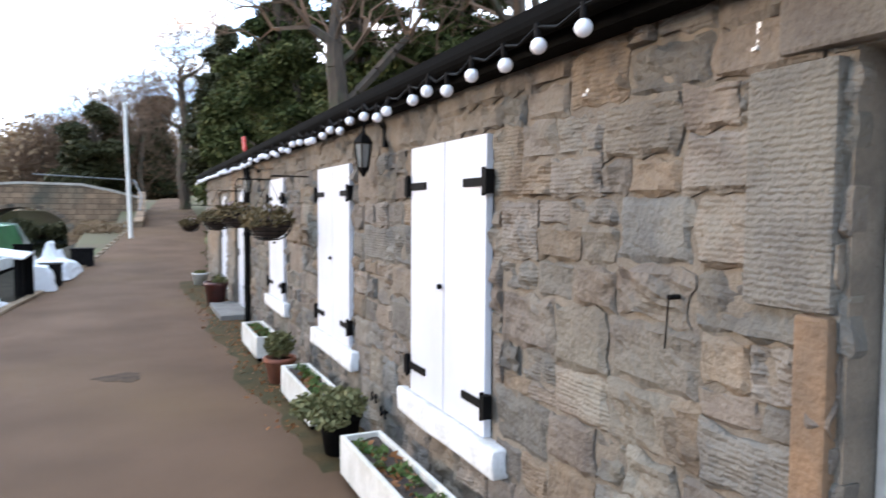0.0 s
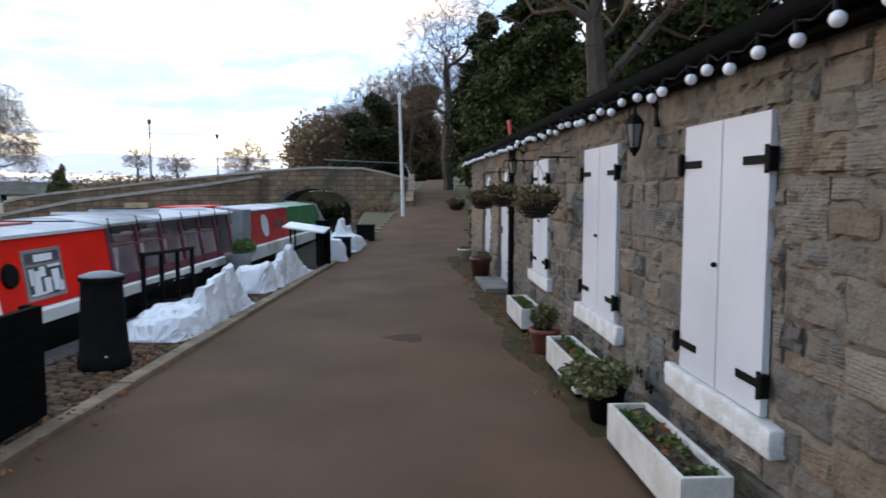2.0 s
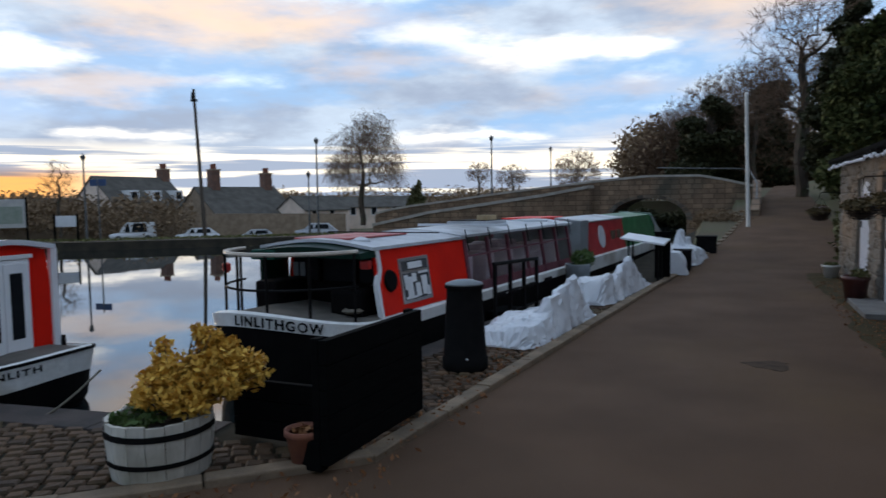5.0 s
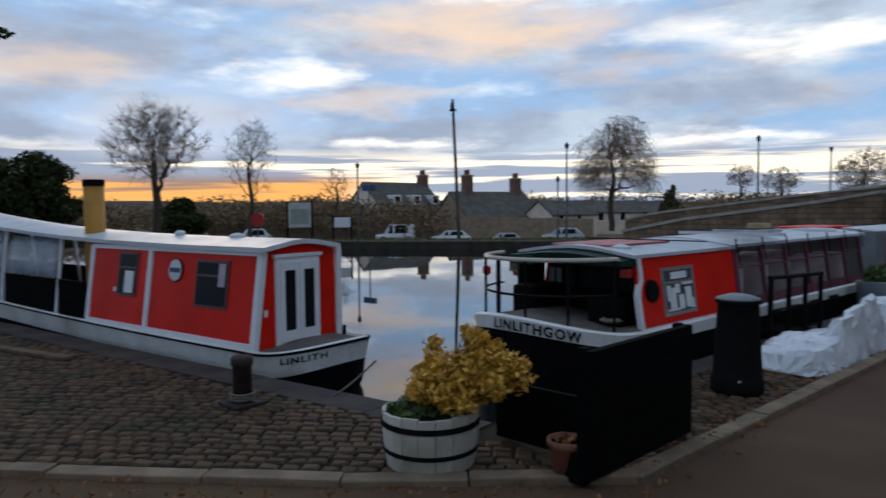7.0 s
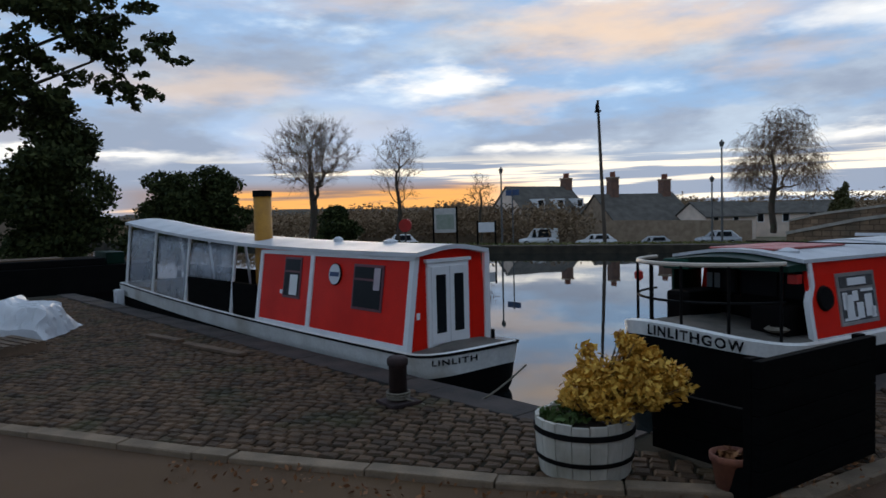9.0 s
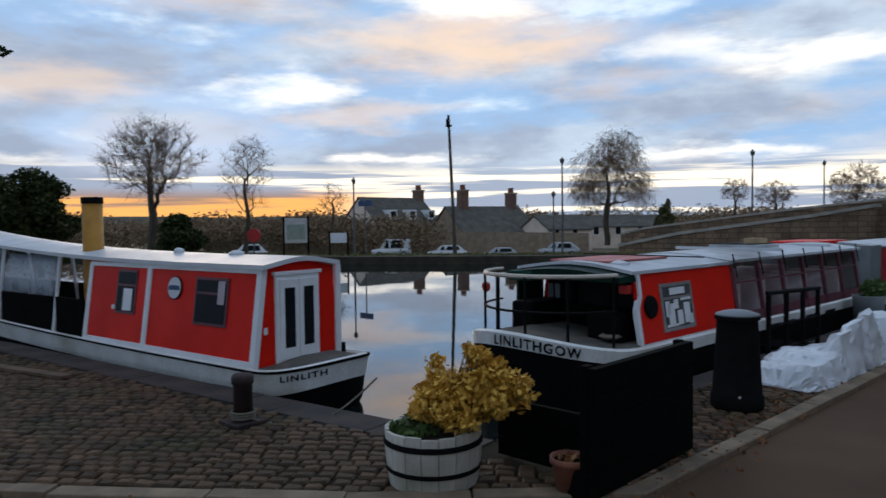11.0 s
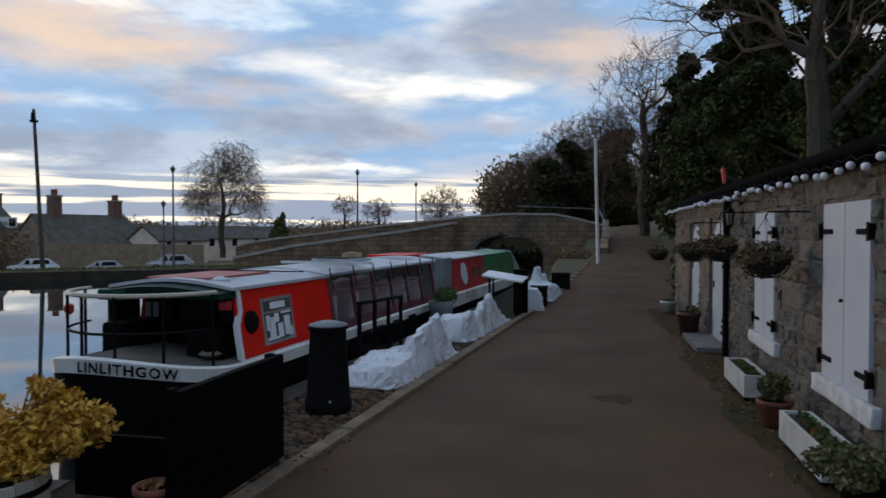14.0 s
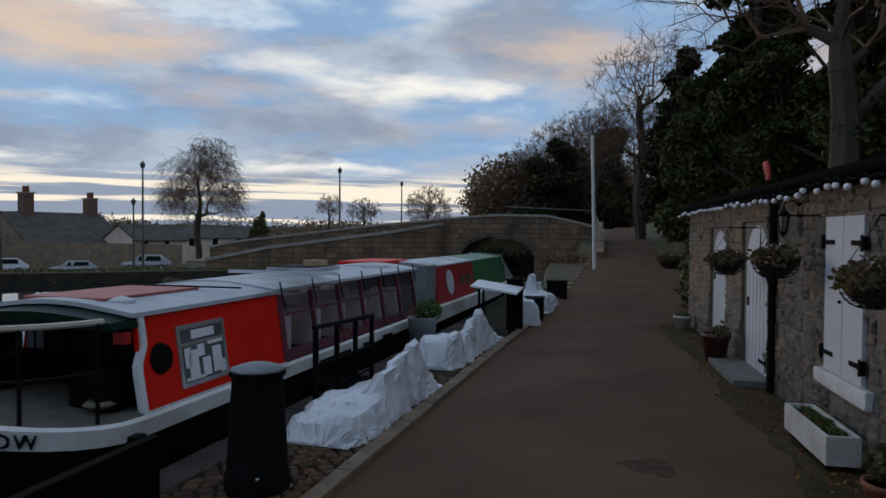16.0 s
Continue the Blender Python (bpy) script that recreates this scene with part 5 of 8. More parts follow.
def build_bridge():
    br = thing("bridge", Matrix(), "humped stone canal bridge with a low segmental arch and long ramp walls", "stone bridge", kind="structure")
    y0, th = 40.0, 5.0
    ax, ar, spring = -4.5, 2.05, 0.45
    # top line of the parapet along x
    line_x = [-20.5, -19, -16, -12, -7.5, -4.5, -1.5, 0.8]
    line_z = [0.95, 1.3, 1.65, 2.15, 2.62, 2.85, 2.80, 2.2]
    top = lambda x: float(np.interp(x, line_x, line_z))
    yy = lambda x: y0 + (0.16 * (x + 7.5) if x < -7.5 else 0)
    xs = sorted(set([float(v) for v in np.linspace(-20.5, ax - ar, 24)] + [ax + ar * math.cos(a) for a in np.linspace(math.pi, 0, 21)] + [float(v) for v in np.linspace(ax + ar, 0.8, 6)]))
    for name, dy in (("front_wall", 0.0), ("back_wall", th)):
        bm = bmesh.new()
        rings = []
        for x in xs:
            lo = -1.2
            if abs(x - ax) < ar:
                lo = spring + 1.25 * math.sqrt(max(1 - ((x - ax) / ar) ** 2, 0))
            y = yy(x) + dy
            rings.append([(x, y, lo), (x, y, top(x)), (x, y + 0.4, top(x)), (x, y + 0.4, lo)])
        loft(bm, rings)
        part(name, bm, BRIDGE_WALL, br, "brown coursed sandstone wall")
        bm = bmesh.new()
        loft(bm, [[(x, yy(x) + dy - 0.05, top(x)), (x, yy(x) + dy - 0.05, top(x) + 0.12), (x, yy(x) + dy + 0.45, top(x) + 0.12), (x, yy(x) + dy + 0.45, top(x))] for x in xs[::2] + [xs[-1]]])
        part("parapet_cope", bm, PALESTONE, br, "pale parapet coping")
    bm = bmesh.new()
    deck = lambda x: top(x) - 0.85
    loft(bm, [[(x, yy(x) + 0.4, deck(x) - 0.3), (x, yy(x) + 0.4, deck(x)), (x, yy(x) + th, deck(x)), (x, yy(x) + th, deck(x) - 0.3)] for x in xs])
    part("carriageway", bm, ASPHALT, br)
    bm = bmesh.new()
    loft(bm, [[(ax + ar * math.cos(a), y0 + 0.02, spring + 1.25 * math.sin(a)), (ax + ar * math.cos(a), y0 + th + 0.3, spring + 1.25 * math.sin(a)), (ax + (ar + 0.05) * math.cos(a), y0 + th + 0.3, spring + 1.32 * math.sin(a)), (ax + (ar + 0.05) * math.cos(a), y0 + 0.02, spring + 1.32 * math.sin(a))] for a in np.linspace(math.pi, 0, 21)], closed=True)
    part("barrel_vault", bm, BRIDGE_WALL, br)
    for k in range(17):
        a0, a1 = math.pi * k / 17 + 0.012, math.pi * (k + 1) / 17 - 0.012
        bm = bmesh.new()
        pts = [(ax + r * math.cos(a), spring + r / ar * 1.25 * math.sin(a)) for r, a in ((ar, a0), (ar + 0.3, a0), (ar + 0.3, a1), (ar, a1))]
        loft(bm, [[(x, y, z) for x, z in pts] for y in (y0 - 0.05, y0 + 0.3)])
        bmesh.ops.recalc_face_normals(bm, faces=bm.faces)
        part("voussoir", bm, BRIDGE_STONE, br)
    for x0, x1 in ((ax - ar - 0.7, ax - ar), (ax + ar, ax + ar + 0.7)):
        part("abutment", boxed(x0, x1, y0 + 0.4, y0 + th, -1.2, 1.5), BRIDGE_WALL, br)
    # sloping wing wall down to the lane
    bm = bmesh.new()
    loft(bm, [[(x, y, -0.5), (x, y, z), (x + 0.35, y, z), (x + 0.35, y, -0.5)] for x, y, z in ((0.8, 40.0, 2.55), (0.75, 36, 1.75), (0.55, 32, 1.15))])
    part("wing_wall", bm, BRIDGE_WALL, br, "sloping stone wing wall")
    rail = [(-4.0, 40.2, 3.35), (0.6, 40.2, 3.15), (0.9, 36.0, 2.3), (0.8, 32.5, 1.6)]
    part("handrail", tube(bmesh.new(), rail, 0.035), LAMPPOST, br)
    # retaining wall of the lower bank road
    bm = bmesh.new()
    loft(bm, [[(x, y, -0.6), (x, y, z), (x + 0.2, y + 0.4, z), (x + 0.2, y + 0.4, -0.6)] for x, y, z in RAMP])
    part("ramp_wall", bm, BRIDGE_WALL, br, "long low ramp wall")
    bm = bmesh.new()
    loft(bm, [[(x, y - 0.06, z), (x, y - 0.06, z + 0.16), (x + 0.2, y + 0.46, z + 0.16), (x + 0.2, y + 0.46, z)] for x, y, z in RAMP])
    part("ramp_cope", bm, PALESTONE, br, "pale coping along the ramp")
    return br


PALESTONE = material("pale_coping_stone", (0.44, 0.39, 0.33), (0.32, 0.28, 0.23), 2, 0.9, 0, 0.5, 14)
BRIDGE_WALL = material("bridge_wall_masonry", (0.33, 0.215, 0.135), (0.21, 0.14, 0.09), 1.3, 0.92, 0, 0.9, 9, 0, (0.12, 0.105, 0.075))


def courses(m, width, height):
    """Coursed stonework on an upright wall that runs along x."""
    nt = m.node_tree
    tc = next(n for n in nt.nodes if n.type == "TEX_COORD")
    mp = nt.nodes.new("ShaderNodeMapping")
    mp.inputs["Rotation"].default_value = (radians(90), 0, 0)
    br = nt.nodes.new("ShaderNodeTexBrick")
    br.offset, br.squash = 0.43, 0.7
    br.inputs["Color1"].default_value, br.inputs["Color2"].default_value = (1, 0.97, 0.93, 1), (0.62, 0.6, 0.58, 1)
    br.inputs["Mortar"].default_value = (0.42, 0.40, 0.37, 1)
    br.inputs["Scale"].default_value, br.inputs["Mortar Size"].default_value = 1.0, 0.022
    br.inputs["Brick Width"].default_value, br.inputs["Row Height"].default_value = width, height
    nt.links.new(tc.outputs["Object"], mp.inputs[0])
    nt.links.new(mp.outputs[0], br.inputs[0])
    h = next(n for n in nt.nodes if n.type == "HUE_SAT")
    mul = nt.nodes.new("ShaderNodeMix")
    mul.data_type, mul.blend_type = "RGBA", "MULTIPLY"
    mul.inputs[0].default_value = 1
    nt.links.new(h.outputs[0], mul.inputs[6])
    nt.links.new(br.outputs[0], mul.inputs[7])
    nt.links.new(mul.outputs[2], nt.nodes["Principled BSDF"].inputs["Base Color"])


courses(BRIDGE_WALL, 0.55, 0.27)
build_bridge()


# far bank: stone edging and a grass strip
def build_far_bank():
    pts = [(-90, 2), (-44, 21), (-29.6, 23.6), (-22.9, 28.2), (-17.5, 32.0), (-8.3, 38.5)]
    bm = bmesh.new()
    loft(bm, [[(x, y, -1.2), (x, y, 0.02), (x - 0.5, y + 0.6, 0.06), (x - 0.5, y + 0.6, -1.2)] for x, y in pts])
    bmesh.ops.recalc_face_normals(bm, faces=bm.faces)
    w = part("bank_edge", bm, QUAY, None)
    tagged(w, "dark mossy stone edge of the far bank", "canal bank", kind="structure")
    rng = np.random.default_rng(4)
    blobs = []
    for (x0, y0), (x1, y1) in zip(pts[:-1], pts[1:]):
        for t in np.linspace(0, 1, 14):
            blobs.append((x0 + (x1 - x0) * t - 0.8, y0 + (y1 - y0) * t + 1.2, 0.03, 1.2, 1.0, 0.08))
    g = leaves("grass_tufts", blobs, 9000, 0.07, GRASS, None, 5, "rough grass along the far bank", kind="stuff")
    g["category"] = "grass"


build_far_bank()


FALLEN = leaf_material("fallen_leaves", (0.18, 0.07, 0.03), (0.3, 0.14, 0.06))

# ---- trees ----
def at_az(az, dist, z=0.0, eye=(0.0, 0.3)):
    a = radians(az)
    return Vector((eye[0] - math.sin(a) * dist, eye[1] + math.cos(a) * dist, z))


def winter_tree(name, p, height, crown, count, r0, seed, label, twigs=4, twig=0.5, sag=0.0, thin=0.006, fork=0.3):
    """A leafless tree whose limbs reach through ellipsoids (x, y, z, rx, ry, rz) and end in sprays of fine twigs."""
    t = thing(name, Matrix.Translation(p), label, "tree")
    rng = np.random.default_rng(seed)
    B = np.array(crown, float)
    w = (B[:, 3] * B[:, 4] * B[:, 5]) ** 0.67
    q = B[rng.choice(len(B), count, p=w / w.sum())]
    d = rng.normal(size=(count, 3))
    d /= np.linalg.norm(d, axis=1)[:, None]
    goals = q[:, :3] + d * q[:, 3:] * (rng.random(count) ** 0.45)[:, None]
    # the leader
    top = height * 0.62
    nodes = [np.array((0, 0, -0.4))]
    parent, run = [-1], [0.0]
    for k in range(1, 13):
        nodes.append(np.array((0.05 * height * 0.2 * math.sin(k * 0.8 + seed), 0.05 * height * 0.2 * math.cos(k * 0.6 + seed), -0.4 + (top + 0.4) * k / 12)))
        parent.append(k - 1)
        run.append(run[-1] + top / 12)
    low = min(b[2] - b[5] for b in crown)
    grid = np.zeros((13 + count * 5, 3))
    cost = np.full(len(grid), 1e9)
    grid[:13] = nodes
    cost[:13] = np.where(grid[:13, 2] > min(low * 0.55, height * 0.3), fork * np.array(run), 1e9)
    n = 13
    step = height * 0.055
    for g in goals[np.argsort(np.linalg.norm(goals - np.array((0, 0, low)), axis=1))]:
        away = np.linalg.norm(grid[:n] - g, axis=1)
        rise_ = np.maximum(grid[:n, 2] - g[2], 0) * 0.8
        k = int(np.argmin(away + cost[:n] + rise_))
        a, length = grid[k].copy(), away[k]
        m = int(min(max(round(length / step), 1), 5))
        base = cost[k]
        for i in range(1, m + 1):
            f = i / m
            pt = a + (g - a) * f + rng.normal(size=3) * 0.05 * length * (1 if i < m else 0)
            pt[2] += 0.16 * length * math.sin(math.pi * f)
            grid[n], cost[n] = pt, base + fork * length * f
            parent.append(k)
            k = n
            n += 1
    load = np.zeros(n)
    kids = np.zeros(n, int)
    for k in range(n - 1, 0, -1):
        load[k] = max(load[k], 1)
        load[parent[k]] += load[k]
        kids[parent[k]] += 1
    rad = np.maximum(r0 * (load / load[0]) ** 0.64, thin)
    limbs_, sprays = [], []
    for k in range(1, n):
        a, b = Vector(grid[parent[k]]), Vector(grid[k])
        fat = rad[k] > r0 * 0.22
        ra = min(rad[parent[k]], rad[k] * 1.35)
        (limbs_ if fat else sprays).append((a, b, ra, rad[k], 0 if rad[k] > r0 * 0.5 else 1 if fat else 2))
        if load[k] < 7:
            way = (b - a).normalized()
            for _ in range(twigs + 3 if kids[k] == 0 else twigs):
                e = (way * 0.6 + Vector(rng.normal(size=3) * 0.5) + Vector((0, 0, 0.12 - sag))).normalized() * twig * rng.uniform(0.5, 1.2)
                mid_ = b + e * 0.55 + Vector(rng.normal(size=3) * 0.05 * twig)
                end = b + e + Vector((0, 0, -sag * 0.5 * twig))
                sprays.append((b, mid_, thin, thin * 0.8, 2))
                sprays.append((mid_, end, thin * 0.8, thin * 0.45, 2))
    branch_mesh("trunk", limbs_, BARK, t)
    branch_mesh("crown", sprays, TWIG, t)
    return t


winter_tree("birch_tree", at_az(29.6, 56, 0.3), 9.0, [(0.2, 0, 5.4, 2.9, 2.6, 2.7), (0.7, 0.3, 7.0, 1.9, 1.7, 1.7), (-1.6, 0, 4.2, 1.5, 1.5, 1.5), (2.3, 0.8, 4.3, 1.1, 1.1, 1.9)], 620, 0.24, 14, "tall weeping birch, bare and fine-twigged, on the far bank", 7, 1.05, 0.75, 0.0075)
winter_tree("ash_tree", at_az(65.8, 42, 0.1), 7.7, [(0, 0, 5.3, 3.3, 2.6, 1.9), (0.3, 0, 6.2, 2.4, 2.0, 1.4), (-1.9, 0.6, 4.3, 1.4, 1.2, 1.0), (2.2, -0.6, 4.2, 1.3, 1.2, 1.0)], 420, 0.22, 3, "broad bare tree dark against the sunset", 8, 0.75, 0.0, 0.006, 0.45)
winter_tree("ash_tree", at_az(58.8, 45, 0.1), 7.2, [(0, 0, 4.8, 1.9, 1.7, 2.2), (0.2, 0.2, 6.0, 1.2, 1.1, 1.2)], 170, 0.14, 9, "slim bare tree dark against the sunset", 7, 0.65, 0.0, 0.005, 0.45)
winter_tree("ash_tree", at_az(52.0, 52, 0.1), 4.8, [(0, 0, 3.4, 1.3, 1.2, 1.4)], 90, 0.1, 12, "small bare tree beside a lamp post", 4, 0.4, 0.0, 0.006, 0.4)
winter_tree("lime_tree", at_az(20.0, 95, 2.0), 5.0, [(0, 0, 3.3, 1.7, 1.5, 1.6)], 150, 0.16, 21, "round-headed bare tree beyond the bridge", 5, 0.5, 0.0, 0.013)
winter_tree("lime_tree", at_az(17.2, 95, 2.0), 4.6, [(0, 0, 2.9, 2.5, 2.0, 1.5)], 190, 0.16, 22, "broad bare tree beyond the bridge", 5, 0.5, 0.0, 0.013)
winter_tree("lime_tree", at_az(12.0, 80, 1.6), 5.6, [(0, 0, 3.0, 2.7, 2.2, 2.6)], 420, 0.2, 23, "dense brown bare tree beyond the bridge", 6, 0.55, 0.0, 0.012)
for k, (az, d, h, r) in enumerate(((6.6, 62, 4.8, 1.9), (5.2, 60, 6.8, 2.2), (3.7, 62, 8.4, 2.6), (2.2, 58, 9.0, 2.6), (0.6, 60, 10.4, 2.8), (-1.2, 56, 10.4, 2.8), (-4.2, 58, 11.0, 3.0))):
    winter_tree("beech_tree", at_az(az, d, 2.0), h, [(0, 0, h * 0.52, r, r, h * 0.44), (r * 0.3, 0, h * 0.75, r * 0.6, r * 0.6, h * 0.22)], 420, 0.22, 40 + k, "tall bare brown tree on the rise beyond the bridge", 6, 0.75, 0.0, 0.011)
winter_tree("sycamore_tree", at_az(-4.4, 40, 1.8), 11.6, [(0, 0, 7.0, 3.0, 2.6, 3.4), (0.8, 0, 9.0, 2.4, 2.0, 1.8), (-1.6, 0, 5.2, 1.6, 1.6, 1.6)], 520, 0.3, 71, "tall bare tree with warm brown twigs beside the lane", 5, 0.7, 0.0, 0.008)
# the large bare trees close behind the roof
winter_tree("sycamore_tree", (6.2, 21.0, 1.6), 12.5, [(0.5, 0, 8.2, 4.2, 3.4, 3.4), (-3.0, 0.5, 6.2, 2.2, 2.0, 1.4), (3.0, -0.5, 6.0, 2.6, 2.0, 1.8), (-1.5, 0, 9.5, 2.5, 2.2, 1.8)], 420, 0.36, 61, "big bare tree with heavy spreading limbs behind the roof", 4, 0.55, 0.0, 0.006, 0.5)
winter_tree("sycamore_tree", (10.5, 17.5, 2.0), 13.0, [(0, 0, 8.2, 4.0, 3.4, 3.6), (-2.4, 0, 6.4, 2.2, 2.0, 1.6)], 340, 0.34, 67, "big bare tree rising behind the building", 4, 0.55, 0.0, 0.006, 0.5)


def evergreen(name, p, blobs, count, size, mat, seed, label, trunk=0.25, category="tree", boughs_to=None):
    t = thing(name, Matrix.Translation(p), label, category)
    top = max(b[2] for b in blobs)
    bm = rodded((0, 0, -0.4), (0, 0, top), trunk, 0.05, 9)
    for b in boughs_to or blobs:
        rod(bm, (0, 0, max(b[2] * 0.6, 0.4)), (b[0], b[1], b[2]), trunk * 0.3, 0.03, 6)
    part("trunk", bm, BARK, t)
    leaves("crown", blobs, count, size, mat, t, seed)
    return t


def heap(rng, n, rx, ry, z0, z1, r0, r1):
    out = []
    for k in range(n):
        t = (k + rng.random()) / n
        w = 1 - 0.45 * t
        s = r0 + (r1 - r0) * t
        out.append((rng.uniform(-rx, rx) * w, rng.uniform(-ry, ry) * w, z0 + (z1 - z0) * t, s * rng.uniform(0.8, 1.3), s * rng.uniform(0.8, 1.3), s * rng.uniform(0.5, 0.9)))
    return out


R = random.Random(8)
evergreen("holly_tree", (5.2, 32.0, 1.4), heap(R, 22, 1.5, 1.4, 0.6, 6.6, 1.3, 0.6), 30000, 0.12, HOLLY, 81, "dense dark evergreen beside the lane")
evergreen("holly_tree", (6.3, 26.0, 1.4), heap(R, 22, 1.9, 1.7, 0.8, 6.0, 1.4, 0.7), 32000, 0.11, HOLLY, 82, "dense dark evergreen behind the roof")
evergreen("holly_tree", (8.8, 22.0, 1.8), heap(R, 20, 2.2, 1.8, 0.8, 5.6, 1.4, 0.7), 26000, 0.11, HOLLY, 83, "dense dark evergreen behind the roof")
evergreen("holly_tree", (9.6, 14.5, 1.8), heap(R, 10, 2.0, 2.0, 0.6, 2.6, 1.2, 0.7), 16000, 0.09, EVERGREEN, 84, "dark evergreen rising behind the slate roof")
evergreen("holly_tree", (11.0, 8.5, 1.8), heap(R, 12, 1.8, 2.4, 0.6, 4.6, 1.3, 0.7), 18000, 0.09, EVERGREEN, 85, "dark evergreen rising behind the slate roof")


def boughs(rng, height, bare, reach, n):
    """Drooping layers of a tall ragged conifer."""
    out = []
    for k in range(n):
        t = (k + rng.random()) / n
        a = k * 2.4 + rng.uniform(-0.4, 0.4)
        far = reach * (1 - 0.62 * t) * rng.uniform(0.45, 1.0)
        z = bare + (height - bare) * t
        for f in (0.35, 0.7, 1.0):
            s_ = 0.62 * (1.15 - 0.4 * f)
            out.append((far * f * math.cos(a), far * f * math.sin(a), z - 0.45 * f * f + rng.uniform(-0.15, 0.15), s_, s_, 0.26))
    return out


evergreen("cedar_tree", (5.9, 27.5, 1.5), boughs(R, 11.5, 3.0, 2.6, 24), 22000, 0.12, EVERGREEN, 181, "tall dark conifer with ragged drooping boughs", 0.3)
evergreen("cedar_tree", (7.6, 23.6, 1.6), boughs(R, 11.0, 3.0, 2.6, 22), 20000, 0.11, EVERGREEN, 182, "tall dark conifer with ragged drooping boughs", 0.3)
evergreen("cedar_tree", (10.2, 20.6, 1.8), boughs(R, 9.0, 2.5, 2.6, 20), 17000, 0.11, EVERGREEN, 183, "dark conifer behind the roof ridge", 0.28)
evergreen("ivy_tree", (5.0, 38.0, 2.0), heap(R, 20, 1.2, 1.2, 1.0, 9.0, 1.1, 0.5), 20000, 0.13, IVY, 86, "ivy-clad tree at the top of the lane")
evergreen("ivy_tree", (7.5, 36.0, 2.2), heap(R, 22, 1.8, 1.8, 1.0, 9.5, 1.3, 0.5), 24000, 0.13, IVY, 87, "ivy-clad tree at the top of the lane")
evergreen("ivy_tree", at_az(2.0, 55, 2.4), heap(R, 16, 1.9, 1.5, 0.3, 6.4, 1.2, 0.7), 14000, 0.16, IVY, 88, "dark ivy-clad tree beyond the bridge")
evergreen("ivy_tree", at_az(-1.2, 58, 2.4), heap(R, 18, 2.4, 1.5, 0.3, 7.6, 1.3, 0.8), 18000, 0.16, IVY, 89, "dark ivy-clad tree beyond the bridge")
# far left, beyond the second boat
evergreen("yew_tree", at_az(84.2, 30, 0.1), heap(R, 18, 1.1, 1.2, 0.6, 6.4, 1.35, 0.6), 26000, 0.11, EVERGREEN, 91, "dark clipped yew on the grass bank")
# the last eight clumps are out of view, added to shade the cobbles
OAK = [(0.3, 6.3, 6.6, 1.0, 1.0, 0.7), (0.3, 5.9, 5.4, 0.8, 0.9, 0.55), (0.3, 4.8, 6.2, 1.3, 1.3, 1.0), (0.3, 3.2, 5.0, 1.2, 1.2, 0.9), (0.2, 5.4, 7.6, 1.1, 1.2, 0.8), (0.2, 3.8, 8.4, 1.4, 1.6, 1.0), (0.5, 2.6, 7.0, 1.6, 1.5, 1.2), (0.5, 4.0, 7.6, 1.4, 1.4, 0.9), (0.3, 3.2, 5.6, 1.2, 1.3, 0.8), (0.2, 0.5, 6.6, 1.8, 1.6, 1.4), (0, 2.0, 9.0, 1.8, 2.2, 1.0), (0, 2.4, 4.8, 1.2, 1.2, 0.6), (6.5, -3.0, 5.5, 3.2, 2.6, 1.6), (10.0, -4.5, 6.5, 3.2, 2.8, 1.6), (13.0, -5.5, 6.0, 3.0, 2.6, 1.5), (3.0, -3.0, 6.5, 3.0, 2.8, 2.0), (8.0, -1.0, 8.6, 3.2, 2.4, 1.2), (12.5, -2.0, 8.8, 3.2, 2.6, 1.2), (16.5, -4.0, 9.0, 3.0, 2.8, 1.2), (10.5, -7.5, 8.5, 3.4, 2.8, 1.3)]
OAK_SPRAYS = []
for bx, by, bz, rx, ry, rz in OAK:
    for k in range(20):
        d = Vector((R.gauss(0, 1), R.gauss(0, 1), R.gauss(0, 1))).normalized() * R.uniform(0.35, 1.1)
        w = R.uniform(0.16, 0.34) * (rx + ry) / 2.6
        OAK_SPRAYS.append((bx + d.x * rx, by + d.y * ry, bz + d.z * rz, w, w, w * 0.6))
evergreen("oak_tree", at_az(94.0, 22, 0.1), OAK_SPRAYS, 64000, 0.10, EVERGREEN, 92, "overhanging evergreen branches above the basin, with unseen crown added to shade the cobbles", boughs_to=OAK[2:])
evergreen("laurel_hedge", at_az(76.2, 34, 0.1), heap(R, 12, 1.3, 1.2, 0.5, 3.7, 1.1, 0.7), 17000, 0.10, EVERGREEN, 93, "rounded dark evergreen bush on the bank", 0.12, "bush")
evergreen("laurel_hedge", at_az(73.2, 34, 0.1), heap(R, 12, 0.8, 0.8, 0.5, 3.8, 0.9, 0.6), 14000, 0.10, EVERGREEN, 94, "rounded dark evergreen bush on the bank", 0.12, "bush")
evergreen("laurel_hedge", at_az(63.8, 38, 0.1), heap(R, 9, 0.9, 0.8, 0.4, 2.0, 0.8, 0.5), 9000, 0.10, EVERGREEN, 95, "dark shrub on the far bank", 0.1, "bush")
evergreen("fir_tree", at_az(25.2, 58, 0.4), [(0, 0, 0.8, 0.8, 0.7, 0.6), (0.2, 0, 1.5, 0.6, 0.6, 0.5), (-0.4, 0.1, 1.3, 0.4, 0.4, 0.5), (0.1, 0, 2.1, 0.4, 0.4, 0.5), (0.3, 0, 2.7, 0.2, 0.2, 0.35), (-0.3, 0, 2.2, 0.2, 0.2, 0.3)], 2600, 0.12, HERB, 96, "small ragged olive-green evergreen beyond the bank")


def brush(name, spots, count, size, mat, seed, label):
    g = leaves(name, spots, count, size, mat, None, seed, label, kind="stuff")
    g["category"] = "shrubs"


